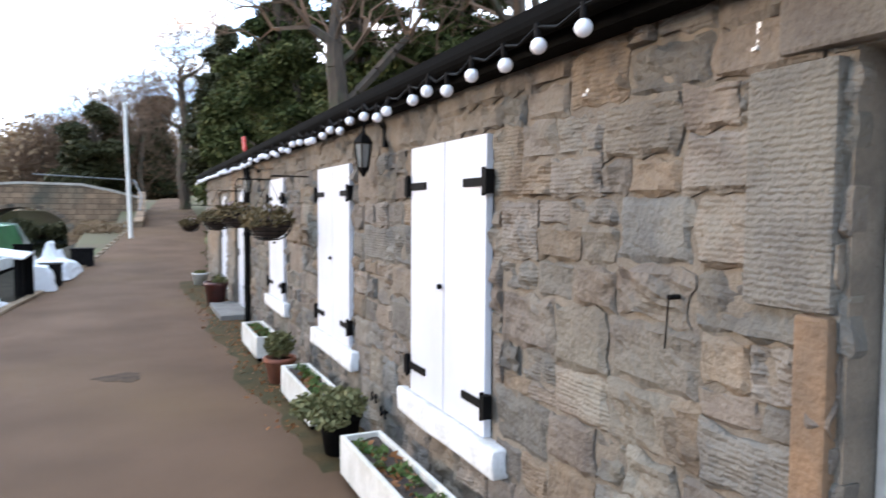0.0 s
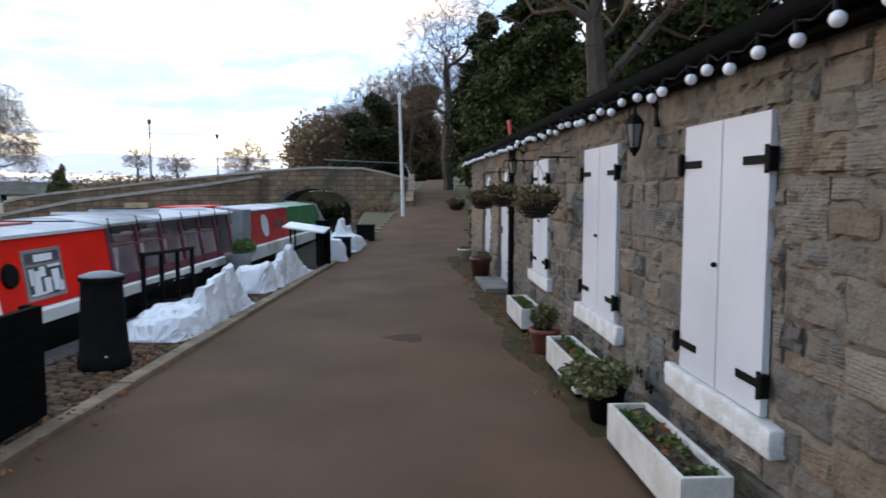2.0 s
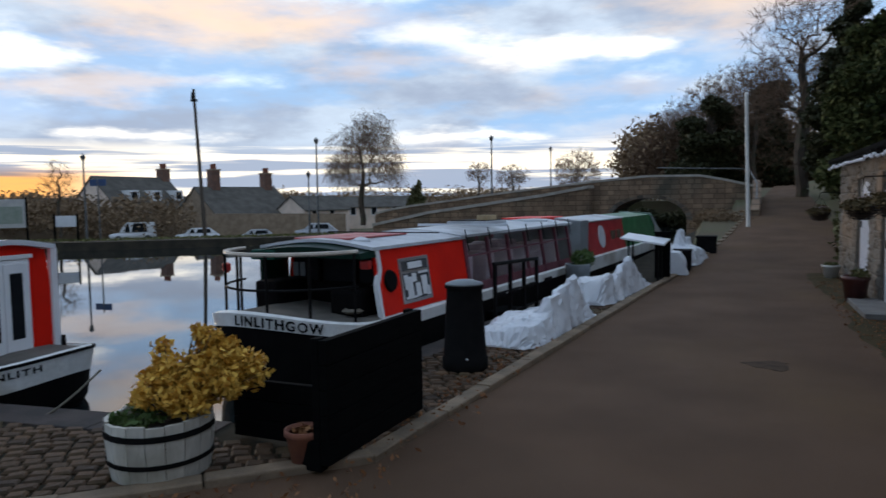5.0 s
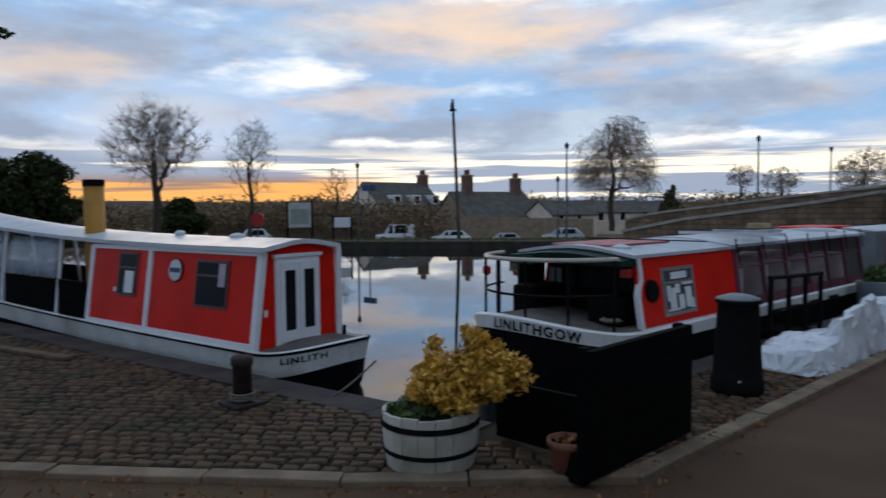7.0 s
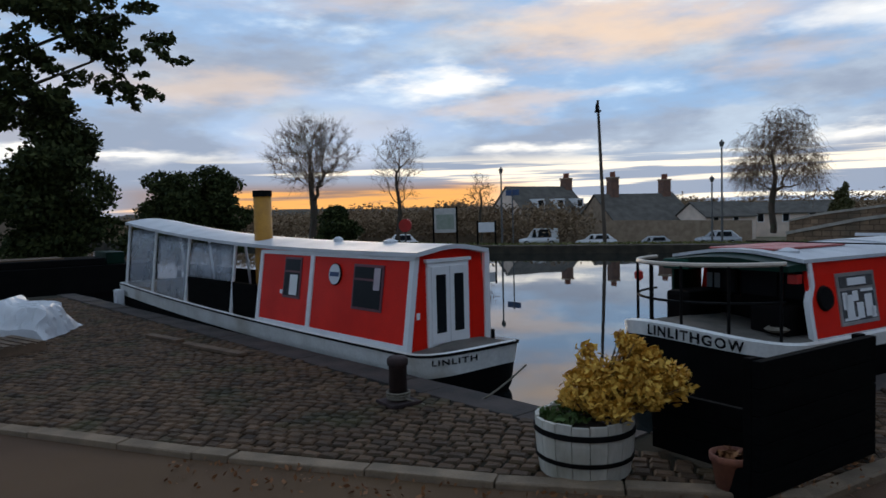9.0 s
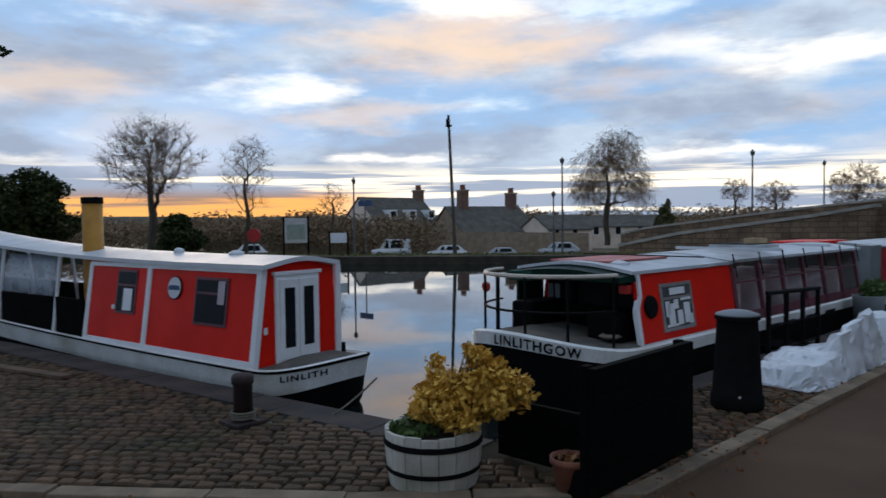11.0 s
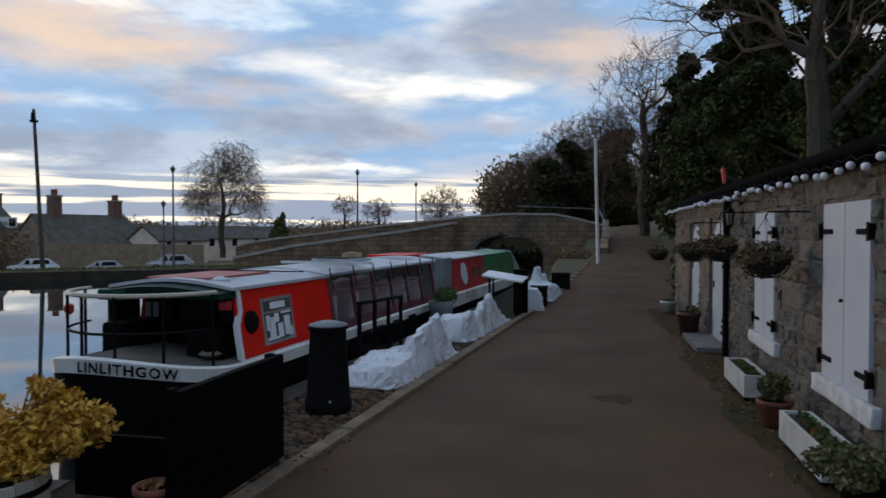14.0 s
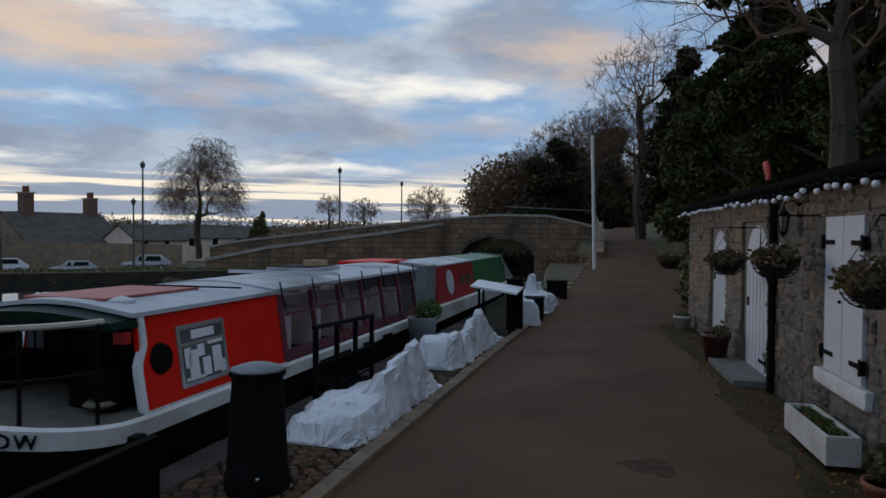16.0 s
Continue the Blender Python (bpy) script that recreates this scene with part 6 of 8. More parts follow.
rr = random.Random(31)
brush("woodland_brush", [(*at_az(rr.uniform(46, 88), rr.uniform(75, 120)).xy, rr.uniform(0.3, 1.6), rr.uniform(3, 6), rr.uniform(3, 6), rr.uniform(1.0, 2.2)) for _ in range(70)], 60000, 0.2, BRUSH, 101, "brown leafless woodland beyond the far bank")
brush("woodland_brush", [(*at_az(rr.uniform(8, 47), rr.uniform(100, 150)).xy, rr.uniform(0.5, 2.2), rr.uniform(4, 8), rr.uniform(3, 6), rr.uniform(1.0, 2.4)) for _ in range(50)], 40000, 0.22, BRUSH, 102, "brown hedges and scrub beyond the houses")
brush("woodland_brush", [(*at_az(rr.uniform(-7, 7), rr.uniform(62, 80)).xy, rr.uniform(3.5, 6.5), rr.uniform(2, 4), rr.uniform(2, 4), rr.uniform(1.5, 3)) for _ in range(36)], 26000, 0.22, BRUSH, 103, "brown undergrowth on the rise beyond the bridge")
brush("woodland_brush", [(*at_az(rr.uniform(-9, 0), rr.uniform(58, 66)).xy, rr.uniform(3.0, 5.5), 2.2, 2.0, 1.4) for _ in range(16)], 14000, 0.2, BRUSH, 107, "brown undergrowth closing the top of the lane")
brush("bank_shrubs", [(2.9 + rr.uniform(0, 2.2) + k * 0.06, 18.6 + k * 0.8, rise(18.6 + k * 0.8) + rr.uniform(0.2, 0.9), 0.7, 0.6, rr.uniform(0.4, 0.8)) for k in range(26)], 24000, 0.09, HERB, 104, "tangled verge shrubs beside the lane")
brush("bank_shrubs", [(rr.uniform(-1.2, 0.5), rr.uniform(31.0, 36), rise(30) * 0.7 + rr.uniform(0.0, 0.35), 0.6, 0.6, rr.uniform(0.2, 0.4)) for k in range(20)], 12000, 0.05, BRUSH, 105, "brown shrubs at the foot of the bridge wall")

evergreen("laurel_hedge", (-4.5, 52.0, -0.6), heap(random.Random(5), 12, 3.0, 1.2, 0.0, 1.0, 1.0, 0.7), 14000, 0.12, IVY, 97, "dark overhanging bushes beyond the arch", 0.1, "bush")
brush("fallen_leaves", [(1.75, y, 0.0, 0.35, 0.5, 0.01) for y in np.arange(6.0, 17.0, 0.8)] + [(-2.1 - 0.1 * (k % 3), 3.9 + k * 0.5, 0.015, 0.22, 0.3, 0.012) for k in range(14)] + [(-2.6 - 0.5 * k, 3.6 - 0.4 * k, 0.0, 0.3, 0.3, 0.012) for k in range(6)], 1500, 0.022, FALLEN, 106, "brown fallen leaves scattered along the kerb and wall")

# hills on the skyline
bm = bmesh.new()
prev = None
rows = []
for k in range(90):
    a = -20 + 150 * k / 89
    h = 5 + 10 * abs(noise.noise(Vector((a * 0.05, 3, 0)))) + (7 if 40 < a < 80 else 2)
    rows.append([at_az(a, 900, -5), at_az(a, 960, h), at_az(a, 1300, h * 0.9)])
loft(bm, rows, closed=False, caps=False)
hills = part("backdrop", bm, material("far_hills", (0.06, 0.06, 0.055), (0.09, 0.075, 0.055), 0.02, 0.95, 0, 0, 0.3), None)
tagged(hills, "low wooded hills on the skyline", "hills", kind="structure")


CHIMNEYBRICK = material("sooty_red_brick", (0.2, 0.1, 0.065), (0.13, 0.075, 0.055), 3, 0.9, 0, 0.4, 14)


# ---- houses, signs, lamps and cars on the far bank ----
def cottage(p, turn, length, depth, eaves, ridge, wall, chimneys, label, dormers=0):
    h = thing("house", Matrix.Translation(p) @ pose(0, 0, 0, 0, 0, turn), label, "house")
    l, d = length / 2, depth / 2
    bm = boxed(-l, l, -d, d, -3.0, eaves)
    for s in (-1, 1):
        a = [bm.verts.new(v) for v in ((s * l, -d, eaves), (s * l, d, eaves), (s * l, 0, ridge))]
        b = [bm.verts.new(v) for v in ((s * (l - 0.3), -d, eaves), (s * (l - 0.3), d, eaves), (s * (l - 0.3), 0, ridge))]
        bm.faces.new(a)
        bm.faces.new(b)
        bm.faces.new((a[0], a[2], b[2], b[0]))
        bm.faces.new((a[1], a[2], b[2], b[1]))
    bmesh.ops.recalc_face_normals(bm, faces=bm.faces)
    part("wall", bm, wall, h)
    bm = bmesh.new()
    for s in (-1, 1):
        loft(bm, [[(x, s * (d + 0.25), eaves - 0.12), (x, 0, ridge + 0.06), (x, 0, ridge + 0.2), (x, s * (d + 0.25), eaves + 0.02)] for x in (-l - 0.15, l + 0.15)])
    bmesh.ops.recalc_face_normals(bm, faces=bm.faces)
    roof = part("roof", bm, HOUSESLATE, h, "grey slate roof")
    for x, top in chimneys:
        c = part("chimney", boxed(x - 0.5, x + 0.5, -0.6, 0.6, eaves * 0.5, top - 0.15, 0.02), CHIMNEYBRICK, roof)
        part("chimney_cope", boxed(x - 0.57, x + 0.57, -0.67, 0.67, top - 0.149, top, 0.02), HOUSESTONE, c)
        for k in range(4):
            y = -0.42 + 0.28 * k
            part("chimney_pot", rodded((x, y, top), (x, y, top + 0.62), 0.12, 0.10, 8), TERRACOTTA, c)
    for k in range(dormers):
        x = -l * 0.45 + k * l * 0.62
        y = -d * 0.62
        z = eaves + (ridge - eaves) * 0.42
        y -= 0.35
        w = part("dormer", boxed(x - 0.6, x + 0.6, y - 0.5, y + 1.3, z - 0.6, z + 0.6), PVC, h, "white dormer window")
        part("pane", boxed(x - 0.38, x + 0.38, y - 0.52, y - 0.505, z - 0.4, z + 0.4), DARKGLASS, w)
    for k in range(max(int(length / 3), 1)):
        x = -l + 1.4 + k * 2.8
        w = part("window", boxed(x - 0.4, x + 0.4, -d - 0.02, -d + 0.1, eaves * 0.35, eaves * 0.35 + 1.1), PVC, h)
        part("pane", boxed(x - 0.33, x + 0.33, -d - 0.03, -d - 0.021, eaves * 0.35 + 0.08, eaves * 0.35 + 1.02), DARKGLASS, w)
    return h


cottage(at_az(47.2, 88, -0.95), 84, 9.7, 8.3, 2.35, 5.85, WHITEWALL, [(4.5, 7.1)], "pale harled house with grey roof and white dormers", 3)
cottage(at_az(39.6, 86, -1.9), 72, 10.6, 9.0, 2.3, 5.5, HOUSESTONE, [(-2.9, 7.7), (4.2, 7.4)], "old stone cottage with two tall chimneys")
cottage(at_az(33.6, 85, -0.6), 75, 7.0, 5.0, 1.5, 3.0, WHITEWALL, [], "low white-gabled house with a dark roof")
cottage(at_az(29.0, 95, -0.6), 20, 12.0, 6.0, 1.7, 2.9, WHITEWALL, [], "long low pale bungalow beyond the trees")
gw = bmesh.new()
loft(gw, [[(*p.xy, -2.2), (*p.xy, h), (p.x - 0.25, p.y + 0.25, h), (p.x - 0.25, p.y + 0.25, -2.2)] for p, h in ((at_az(62, 84), 0.7), (at_az(52, 82), 0.95), (at_az(45, 79), 0.85), (at_az(39, 78), 0.7), (at_az(31, 78), 0.5))])
gwall = part("garden_wall", gw, HOUSESTONE, None)
tagged(gwall, "stone garden wall behind the parked cars", "wall", kind="structure")
sw = part("garden_wall", boxed(-0.3, 0.3, -4, 4, -0.2, 3.4), HOUSESTONE, None)
sw.matrix_world = Matrix.Translation(at_az(88.8, 36)) @ pose(0, 0, 0, 0, 0, 5)
tagged(sw, "tall stone wall end beyond the grass", "wall", kind="structure")


def street_lamp(p, h, label, head=True):
    l = thing("street_lamp", Matrix.Translation(p), label, "street lamp", "lamps along the bank")
    part("post", rodded((0, 0, -0.4), (0, 0, h), 0.075, 0.045, 10), LAMPPOST, l)
    if head:
        part("lantern", lathe(bmesh.new(), [(0.05, 0), (0.10, 0.05), (0.15, 0.26), (0.06, 0.34), (0.02, 0.42)], 10, (0, 0, h)), LAMPPOST, l)
    return l


street_lamp(at_az(33.2, 43, 0.0), 5.3, "tall slim street lamp on the far bank")
street_lamp(at_az(33.9, 46, 0.0), 3.4, "short street lamp on the far bank")
street_lamp(at_az(18.9, 46, 1.0), 4.6, "tall street lamp on the bridge ramp")
street_lamp(at_az(14.1, 60, 1.6), 4.2, "street lamp on the bridge")
street_lamp(at_az(50.3, 44, 0.0), 4.3, "black street lamp beside the sign boards")


def utility_pole():
    u = thing("utility_pole", Matrix.Translation(at_az(42.0, 42, 0.0)), "leaning wooden utility pole with bracket at its top", "utility pole")
    part("pole", rodded((0, 0, -0.4), (-0.35, -0.1, 8.3), 0.12, 0.075, 12), WOODPOLE, u)
    part("bracket", boxed(-0.52, -0.16, -0.2, 0.0, 7.6, 7.72, 0.01), BLACK, u)
    part("insulator", rodded((-0.3, -0.25, 7.7), (-0.3, -0.25, 8.1), 0.09, 0.06, 8), BLACK, u)
    part("insulator", rodded((-0.5, 0.1, 7.9), (-0.5, 0.1, 8.25), 0.07, 0.05, 8), BLACK, u)


utility_pole()


def flagpole():
    f = thing("flagpole", Matrix.Translation((0.45, 28.4, 0.5)), "plain white-painted wooden flagpole standing beside the lane", "flagpole")
    part("pole", rodded((0, 0, -0.3), (-0.14, 0, 4.95), 0.075, 0.055, 12), POLEWHITE, f)
    part("truck", ball(bmesh.new(), (-0.14, 0, 4.97), 0.07), POLEWHITE, f)


flagpole()


def info_board(p, turn, w, z0, z1, face, label):
    b = thing("sign_board", Matrix.Translation(p) @ pose(0, 0, 0, 0, 0, turn), label, "sign board")
    for x in (-w / 2 - 0.05, w / 2 + 0.05):
        part("post", boxed(x - 0.05, x + 0.05, -0.05, 0.05, -0.2, z1 + 0.1, 0.008), BLACKWOOD, b)
    part("panel", boxed(-w / 2, w / 2, -0.03, 0.03, z0, z1, 0.01), PVC if face is None else PALEGREY, b)
    part("print", boxed(-w / 2 + 0.12, w / 2 - 0.12, -0.038, -0.031, z0 + 0.2, z1 - 0.35), face or GREYBOARD, b)
    return b


info_board(at_az(55.0, 40, 0.0), 55, 1.25, 0.75, 2.15, BOARDGREEN, "tall weathered map board on two posts")
info_board(at_az(51.6, 39, 0.0), 52, 0.9, 0.75, 1.3, None, "small white information panel on two posts")
sg = thing("sign_post", Matrix.Translation(at_az(49.4, 42, 0.0)), "blue finger sign on a slim post", "sign post")
part("post", rodded((0, 0, -0.2), (0, 0, 3.3), 0.04, 0.04, 8), LAMPPOST, sg)
part("plate", boxed(-0.6, 0.6, -0.02, 0.02, 2.85, 3.2, 0.01), SIGNBLUE, sg)
lb = thing("lifebuoy_post", Matrix.Translation(at_az(58.3, 38, 0.0)), "red lifebuoy housing on a short post", "lifebuoy")
part("post", rodded((0, 0, -0.2), (0, 0, 1.0), 0.04, 0.04, 8), LAMPPOST, lb)
bm = bmesh.new()
bmesh.ops.create_cone(bm, cap_ends=True, segments=20, radius1=0.36, radius2=0.36, depth=0.14, matrix=Matrix.Translation((0, 0, 1.25)) @ pose(0, 0, 0, 90, 0, 40))
part("housing", bm, SIGNRED, lb)


def car(p, turn, paint, label, length=4.2, height=1.45, van=False):
    c = thing("car", Matrix.Translation(p) @ pose(0, 0, 0, 0, 0, turn), label, "car")
    l, w = length / 2, 0.86
    low = [(-l, 0.35), (-l + 0.05, 0.8), (-l + 0.9, 0.92), (l - 0.5, 0.95), (l, 0.8), (l, 0.35)]
    bm = bmesh.new()
    loft(bm, [[(x, y, z) for x, z in low] for y in (-w, w)])
    bmesh.ops.recalc_face_normals(bm, faces=bm.faces)
    bmesh.ops.bevel(bm, geom=bm.edges[:], offset=0.05, segments=2, affect="EDGES")
    body = part("body", bm, paint, c, "", True)
    roof = [(-l + 0.85, 0.92), (-l + 1.5, height), (l - (0.15 if van else 0.9), height), (l - (0.05 if van else 0.25), 0.93)]
    bm = bmesh.new()
    loft(bm, [[(x, y * (1 if z < 1 else 0.85), z) for x, z in roof] for y in (-w + 0.03, w - 0.03)])
    bmesh.ops.recalc_face_normals(bm, faces=bm.faces)
    part("cabin", bm, paint, c)
    for s in (-1, 1):
        for x0, x1 in ((-l + 1.35, -0.25), (-0.15, l - 0.8)):
            bm = bmesh.new()
            y = s * (w - 0.025)
            loft(bm, [[(x0, y, 0.97), (x1, y, 0.97), (x1 - 0.1, y * 0.9, height - 0.1), (x0 + 0.2, y * 0.9, height - 0.1)], [(x0, y + s * 0.015, 0.97), (x1, y + s * 0.015, 0.97), (x1 - 0.1, y * 0.9 + s * 0.015, height - 0.1), (x0 + 0.2, y * 0.9 + s * 0.015, height - 0.1)]])
            bmesh.ops.recalc_face_normals(bm, faces=bm.faces)
            part("side_window", bm, DARKGLASS, c)
        for x in (-l + 0.8, l - 0.8):
            wh = part("wheel", rodded((x, s * (w - 0.18), 0.32), (x, s * (w + 0.02), 0.32), 0.32, 0.32, 18), TYRE, c)
            part("rim", rodded((x, s * (w + 0.0), 0.32), (x, s * (w + 0.03), 0.32), 0.2, 0.2, 14), ALU, wh)
        part("headlight", boxed(-l - 0.01, -l + 0.08, s * 0.6 - 0.14, s * 0.6 + 0.14, 0.62, 0.76, 0.02), PVC, c)
    return c


car(at_az(47.2, 74, -1.78), 46, CARWHITE, "white van parked below the far bank", 4.2, 1.9, True)
car(at_az(42.6, 74, -2.05), 42, CARWHITE, "white car parked below the far bank")
car(at_az(38.2, 74, -2.3), 40, CARGREY, "dark silver car parked by the cottage", 4.0, 1.4)
car(at_az(33.4, 72, -1.85), 30, CARGREY, "silver car parked beyond the bank", 4.2, 1.5)
car(at_az(58.7, 74, -1.78), 60, CARWHITE, "white car parked beyond the red boat", 4.0, 1.6)
car(at_az(2.4, 66, 2.75), 8, CARWHITE, "white estate car on the road beyond the bridge", 4.2, 1.6)

# ---- things along the building ----


def string_lights():
    s = thing("string_lights", Matrix(), "string of frosted white globe bulbs hung under the gutter", "string lights")
    rng = random.Random(3)
    ys = [2.42 + k * 0.265 + rng.uniform(-0.04, 0.04) for k in range(57)]
    pts = []
    for k, y in enumerate(ys):
        z = EAVE - 0.03 + rng.uniform(-0.03, 0.02)
        pts.append((1.865, y, z))
    cable = []
    for a, b in zip(pts[:-1], pts[1:]):
        cable += [a, (1.86, (a[1] + b[1]) / 2, (a[2] + b[2]) / 2 - 0.035)]
    part("cable", tube(bmesh.new(), [(1.865, 0.5, EAVE)] + cable + [pts[-1]], 0.006, 5), BLACK, s)
    sock = rodded((0, 0, -0.05), (0, 0, 0.01), 0.014, 0.012, 8)
    sm = bpy.data.meshes.new("socket")
    sock.to_mesh(sm)
    sm.materials.append(BLACK)
    gb = ball(bmesh.new(), (0, 0, -0.076), 0.031, 14, 10)
    gm = bpy.data.meshes.new("bulb")
    gb.to_mesh(gm)
    gm.polygons.foreach_set("use_smooth", [True] * len(gm.polygons))
    gm.materials.append(BULB)
    for p in pts:
        tilt = pose(0, 0, 0, rng.uniform(-14, 14), rng.uniform(-10, 10), 0)
        for nm, me in (("socket", sm), ("bulb", gm)):
            ob = new(nm, me)
            ob.parent = s
            ob.matrix_basis = Matrix.Translation(p) @ tilt


string_lights()


def wall_lantern(y, z):
    l = thing("wall_lantern", Matrix.Translation((FACE, y, z)) @ Matrix.Scale(0.84, 4), "black iron coach lantern on a scrolled wall bracket", "wall lantern", "lanterns on the wall")
    part("wall_plate", boxed(-0.03, 0.02, -0.035, 0.035, -0.02, 0.2, 0.006), BLACK, l)
    part("bracket", tube(bmesh.new(), [(-0.02, 0, 0.12), (-0.08, 0, 0.2), (-0.16, 0, 0.2), (-0.2, 0, 0.14), (-0.2, 0, 0.1)], 0.011, 8), BLACK, l)
    part("cap", lathe(bmesh.new(), [(0.085, 0), (0.085, 0.01), (0.05, 0.06), (0.02, 0.085), (0.015, 0.12)], 6, (-0.2, 0, 0.0)), BLACK, l)
    g = part("glass", lathe(bmesh.new(), [(0.042, -0.2), (0.07, -0.005)], 6, (-0.2, 0, 0)), LANTERNGLASS, l)
    for k in range(6):
        a = k * math.pi / 3
        part("glazing_bar", rodded((-0.2 + 0.045 * math.cos(a), 0.045 * math.sin(a), -0.2), (-0.2 + 0.074 * math.cos(a), 0.074 * math.sin(a), 0), 0.006, 0.006, 5), BLACK, l)
    part("base", lathe(bmesh.new(), [(0.012, -0.27), (0.02, -0.25), (0.05, -0.21), (0.05, -0.195)], 6, (-0.2, 0, 0)), BLACK, l)


LANTERNGLASS = material("old_lantern_glass", (0.22, 0.22, 0.21), (0.16, 0.16, 0.15), 8, 0.15, 0, 0, 30)
wall_lantern(5.06, 2.16)
wall_lantern(10.3, 2.1)


def hanging_basket(y, z, x=1.72, seed=1, r=0.23):
    h = thing("hanging_basket", Matrix.Translation((x, y, z)), "wire hanging basket with dry trailing winter plants", "hanging basket", "baskets along the wall")
    bm = bmesh.new()
    for k in range(7):
        t = k / 6
        rr_ = r * math.sin(0.25 + t * 1.32)
        zz = -0.2 * math.cos(t * 1.5)
        tube(bm, [(rr_ * math.cos(a), rr_ * math.sin(a), zz) for a in np.linspace(0, 6.2832, 17)], 0.004, 4)
    for k in range(10):
        a = k * 0.6283
        tube(bm, [(r * math.sin(0.25 + t * 1.32) * math.cos(a), r * math.sin(0.25 + t * 1.32) * math.sin(a), -0.2 * math.cos(t * 1.5)) for t in np.linspace(0, 1, 6)], 0.004, 4)
    part("wire_basket", bm, BLACK, h)
    part("liner", lathe(bmesh.new(), [(0.03, -0.19), (r * 0.6, -0.15), (r * 0.9, -0.06), (r * 0.94, 0.0), (r * 0.8, 0.01)], 18), SOIL, h, "dark moss liner", True)
    bm = bmesh.new()
    for a in (0.4, 2.5, 4.6):
        rod(bm, (r * math.cos(a), r * math.sin(a), 0), (0, 0, 0.38), 0.003, 0.003, 4)
    part("chains", bm, BLACK, h)
    part("bracket", tube(bmesh.new(), [(0, 0, 0.38), (0.02, 0, 0.43), (FACE - x + 0.02, 0, 0.43), (FACE - x + 0.02, 0, 0.12)], 0.009, 6), BLACK, h)
    leaves("foliage", [(0, 0, 0.03, r * 0.95, r * 0.95, 0.09), (-0.08, -0.1, 0.0, 0.2, 0.2, 0.08), (0.05, 0.14, 0.05, 0.12, 0.12, 0.1)], 900, 0.03, DRYPLANT, h, seed, droop=0.3)
    leaves("blossom", [(0.02, 0.0, 0.08, r * 0.6, r * 0.6, 0.06)], 60, 0.022, BLOSSOM, h, seed + 50)


BLOSSOM = leaf_material("faded_blossom", (0.45, 0.25, 0.3), (0.6, 0.55, 0.5))
hanging_basket(7.35, 1.60, 1.72, 1)
hanging_basket(9.7, 1.66, 1.72, 2)
hanging_basket(12.0, 1.56, 1.72, 3)
hanging_basket(17.9, 1.35, 1.75, 4)


def trough(x0, x1, y0, y1, h, seed, red):
    t = thing("planter_box", Matrix.Translation((x0, y0, 0)), "white-painted wooden trough planted with winter bedding", "planter", "troughs along the wall")
    w, l, th = x1 - x0, y1 - y0, 0.028
    part("side", boxed(0, th, 0, l, 0.05, h, 0.004), PLANTER, t)
    part("side", boxed(w - th, w, 0, l, 0.05, h, 0.004), PLANTER, t)
    part("end", boxed(th, w - th, 0, th, 0.05, h, 0.004), PLANTER, t)
    part("end", boxed(th, w - th, l - th, l, 0.05, h, 0.004), PLANTER, t)
    for x in (0.03, w - 0.07):
        for y in (0.08, l - 0.14):
            part("foot", boxed(x, x + 0.04, y, y + 0.06, 0.0, 0.06), BLACKWOOD, t)
    bm = boxed(th + 0.001, w - th - 0.001, th + 0.001, l - th - 0.001, 0.06, h - 0.035)
    bmesh.ops.subdivide_edges(bm, edges=bm.edges, cuts=5, use_grid_fill=True)
    for v in bm.verts:
        if v.co.z > h - 0.05:
            v.co.z += 0.015 * noise.noise(v.co * 22)
    part("soil", bm, SOIL, t)
    rng = random.Random(seed)
    spots = [(rng.uniform(0.07, w - 0.07), rng.uniform(0.08, l - 0.08), h - 0.02, 0.05, 0.05, 0.035) for _ in range(11)]
    leaves("bedding", spots, 420, 0.02, PANSY, t, seed, kind="stuff")
    leaves("leaf_litter", [(w / 2, l / 2, h - 0.025, w * 0.36, l * 0.42, 0.012)], 70, 0.03, FALLEN, t, seed + 9, shell=0.0, kind="stuff")


trough(1.66, 1.93, 3.42, 4.62, 0.29, 1, False)
trough(1.70, 1.96, 5.60, 6.72, 0.29, 2, True)
trough(1.72, 1.98, 8.20, 9.32, 0.29, 3, False)


def potted(p, r, h, mat, blobs, count, size, leafmat, seed, label, stem=0.02):
    t = thing("potted_plant", Matrix.Translation(p), label, "potted plant")
    part("pot", lathe(bmesh.new(), [(r * 0.7, 0), (r * 0.98, h * 0.82), (r * 1.08, h * 0.84), (r * 1.08, h), (r * 0.95, h), (r * 0.9, h * 0.9)], 24), mat, t, "", True)
    part("soil", lathe(bmesh.new(), [(r * 0.9, h * 0.86), (r * 0.88, h * 0.9)], 18), SOIL, t)
    bm = bmesh.new()
    for b in blobs:
        rod(bm, (0, 0, h * 0.85), (b[0], b[1], b[2]), stem, stem * 0.4, 5)
    part("stems", bm, BARK, t)
    leaves("foliage", blobs, count, size, leafmat, t, seed, shell=0.2)
    return t


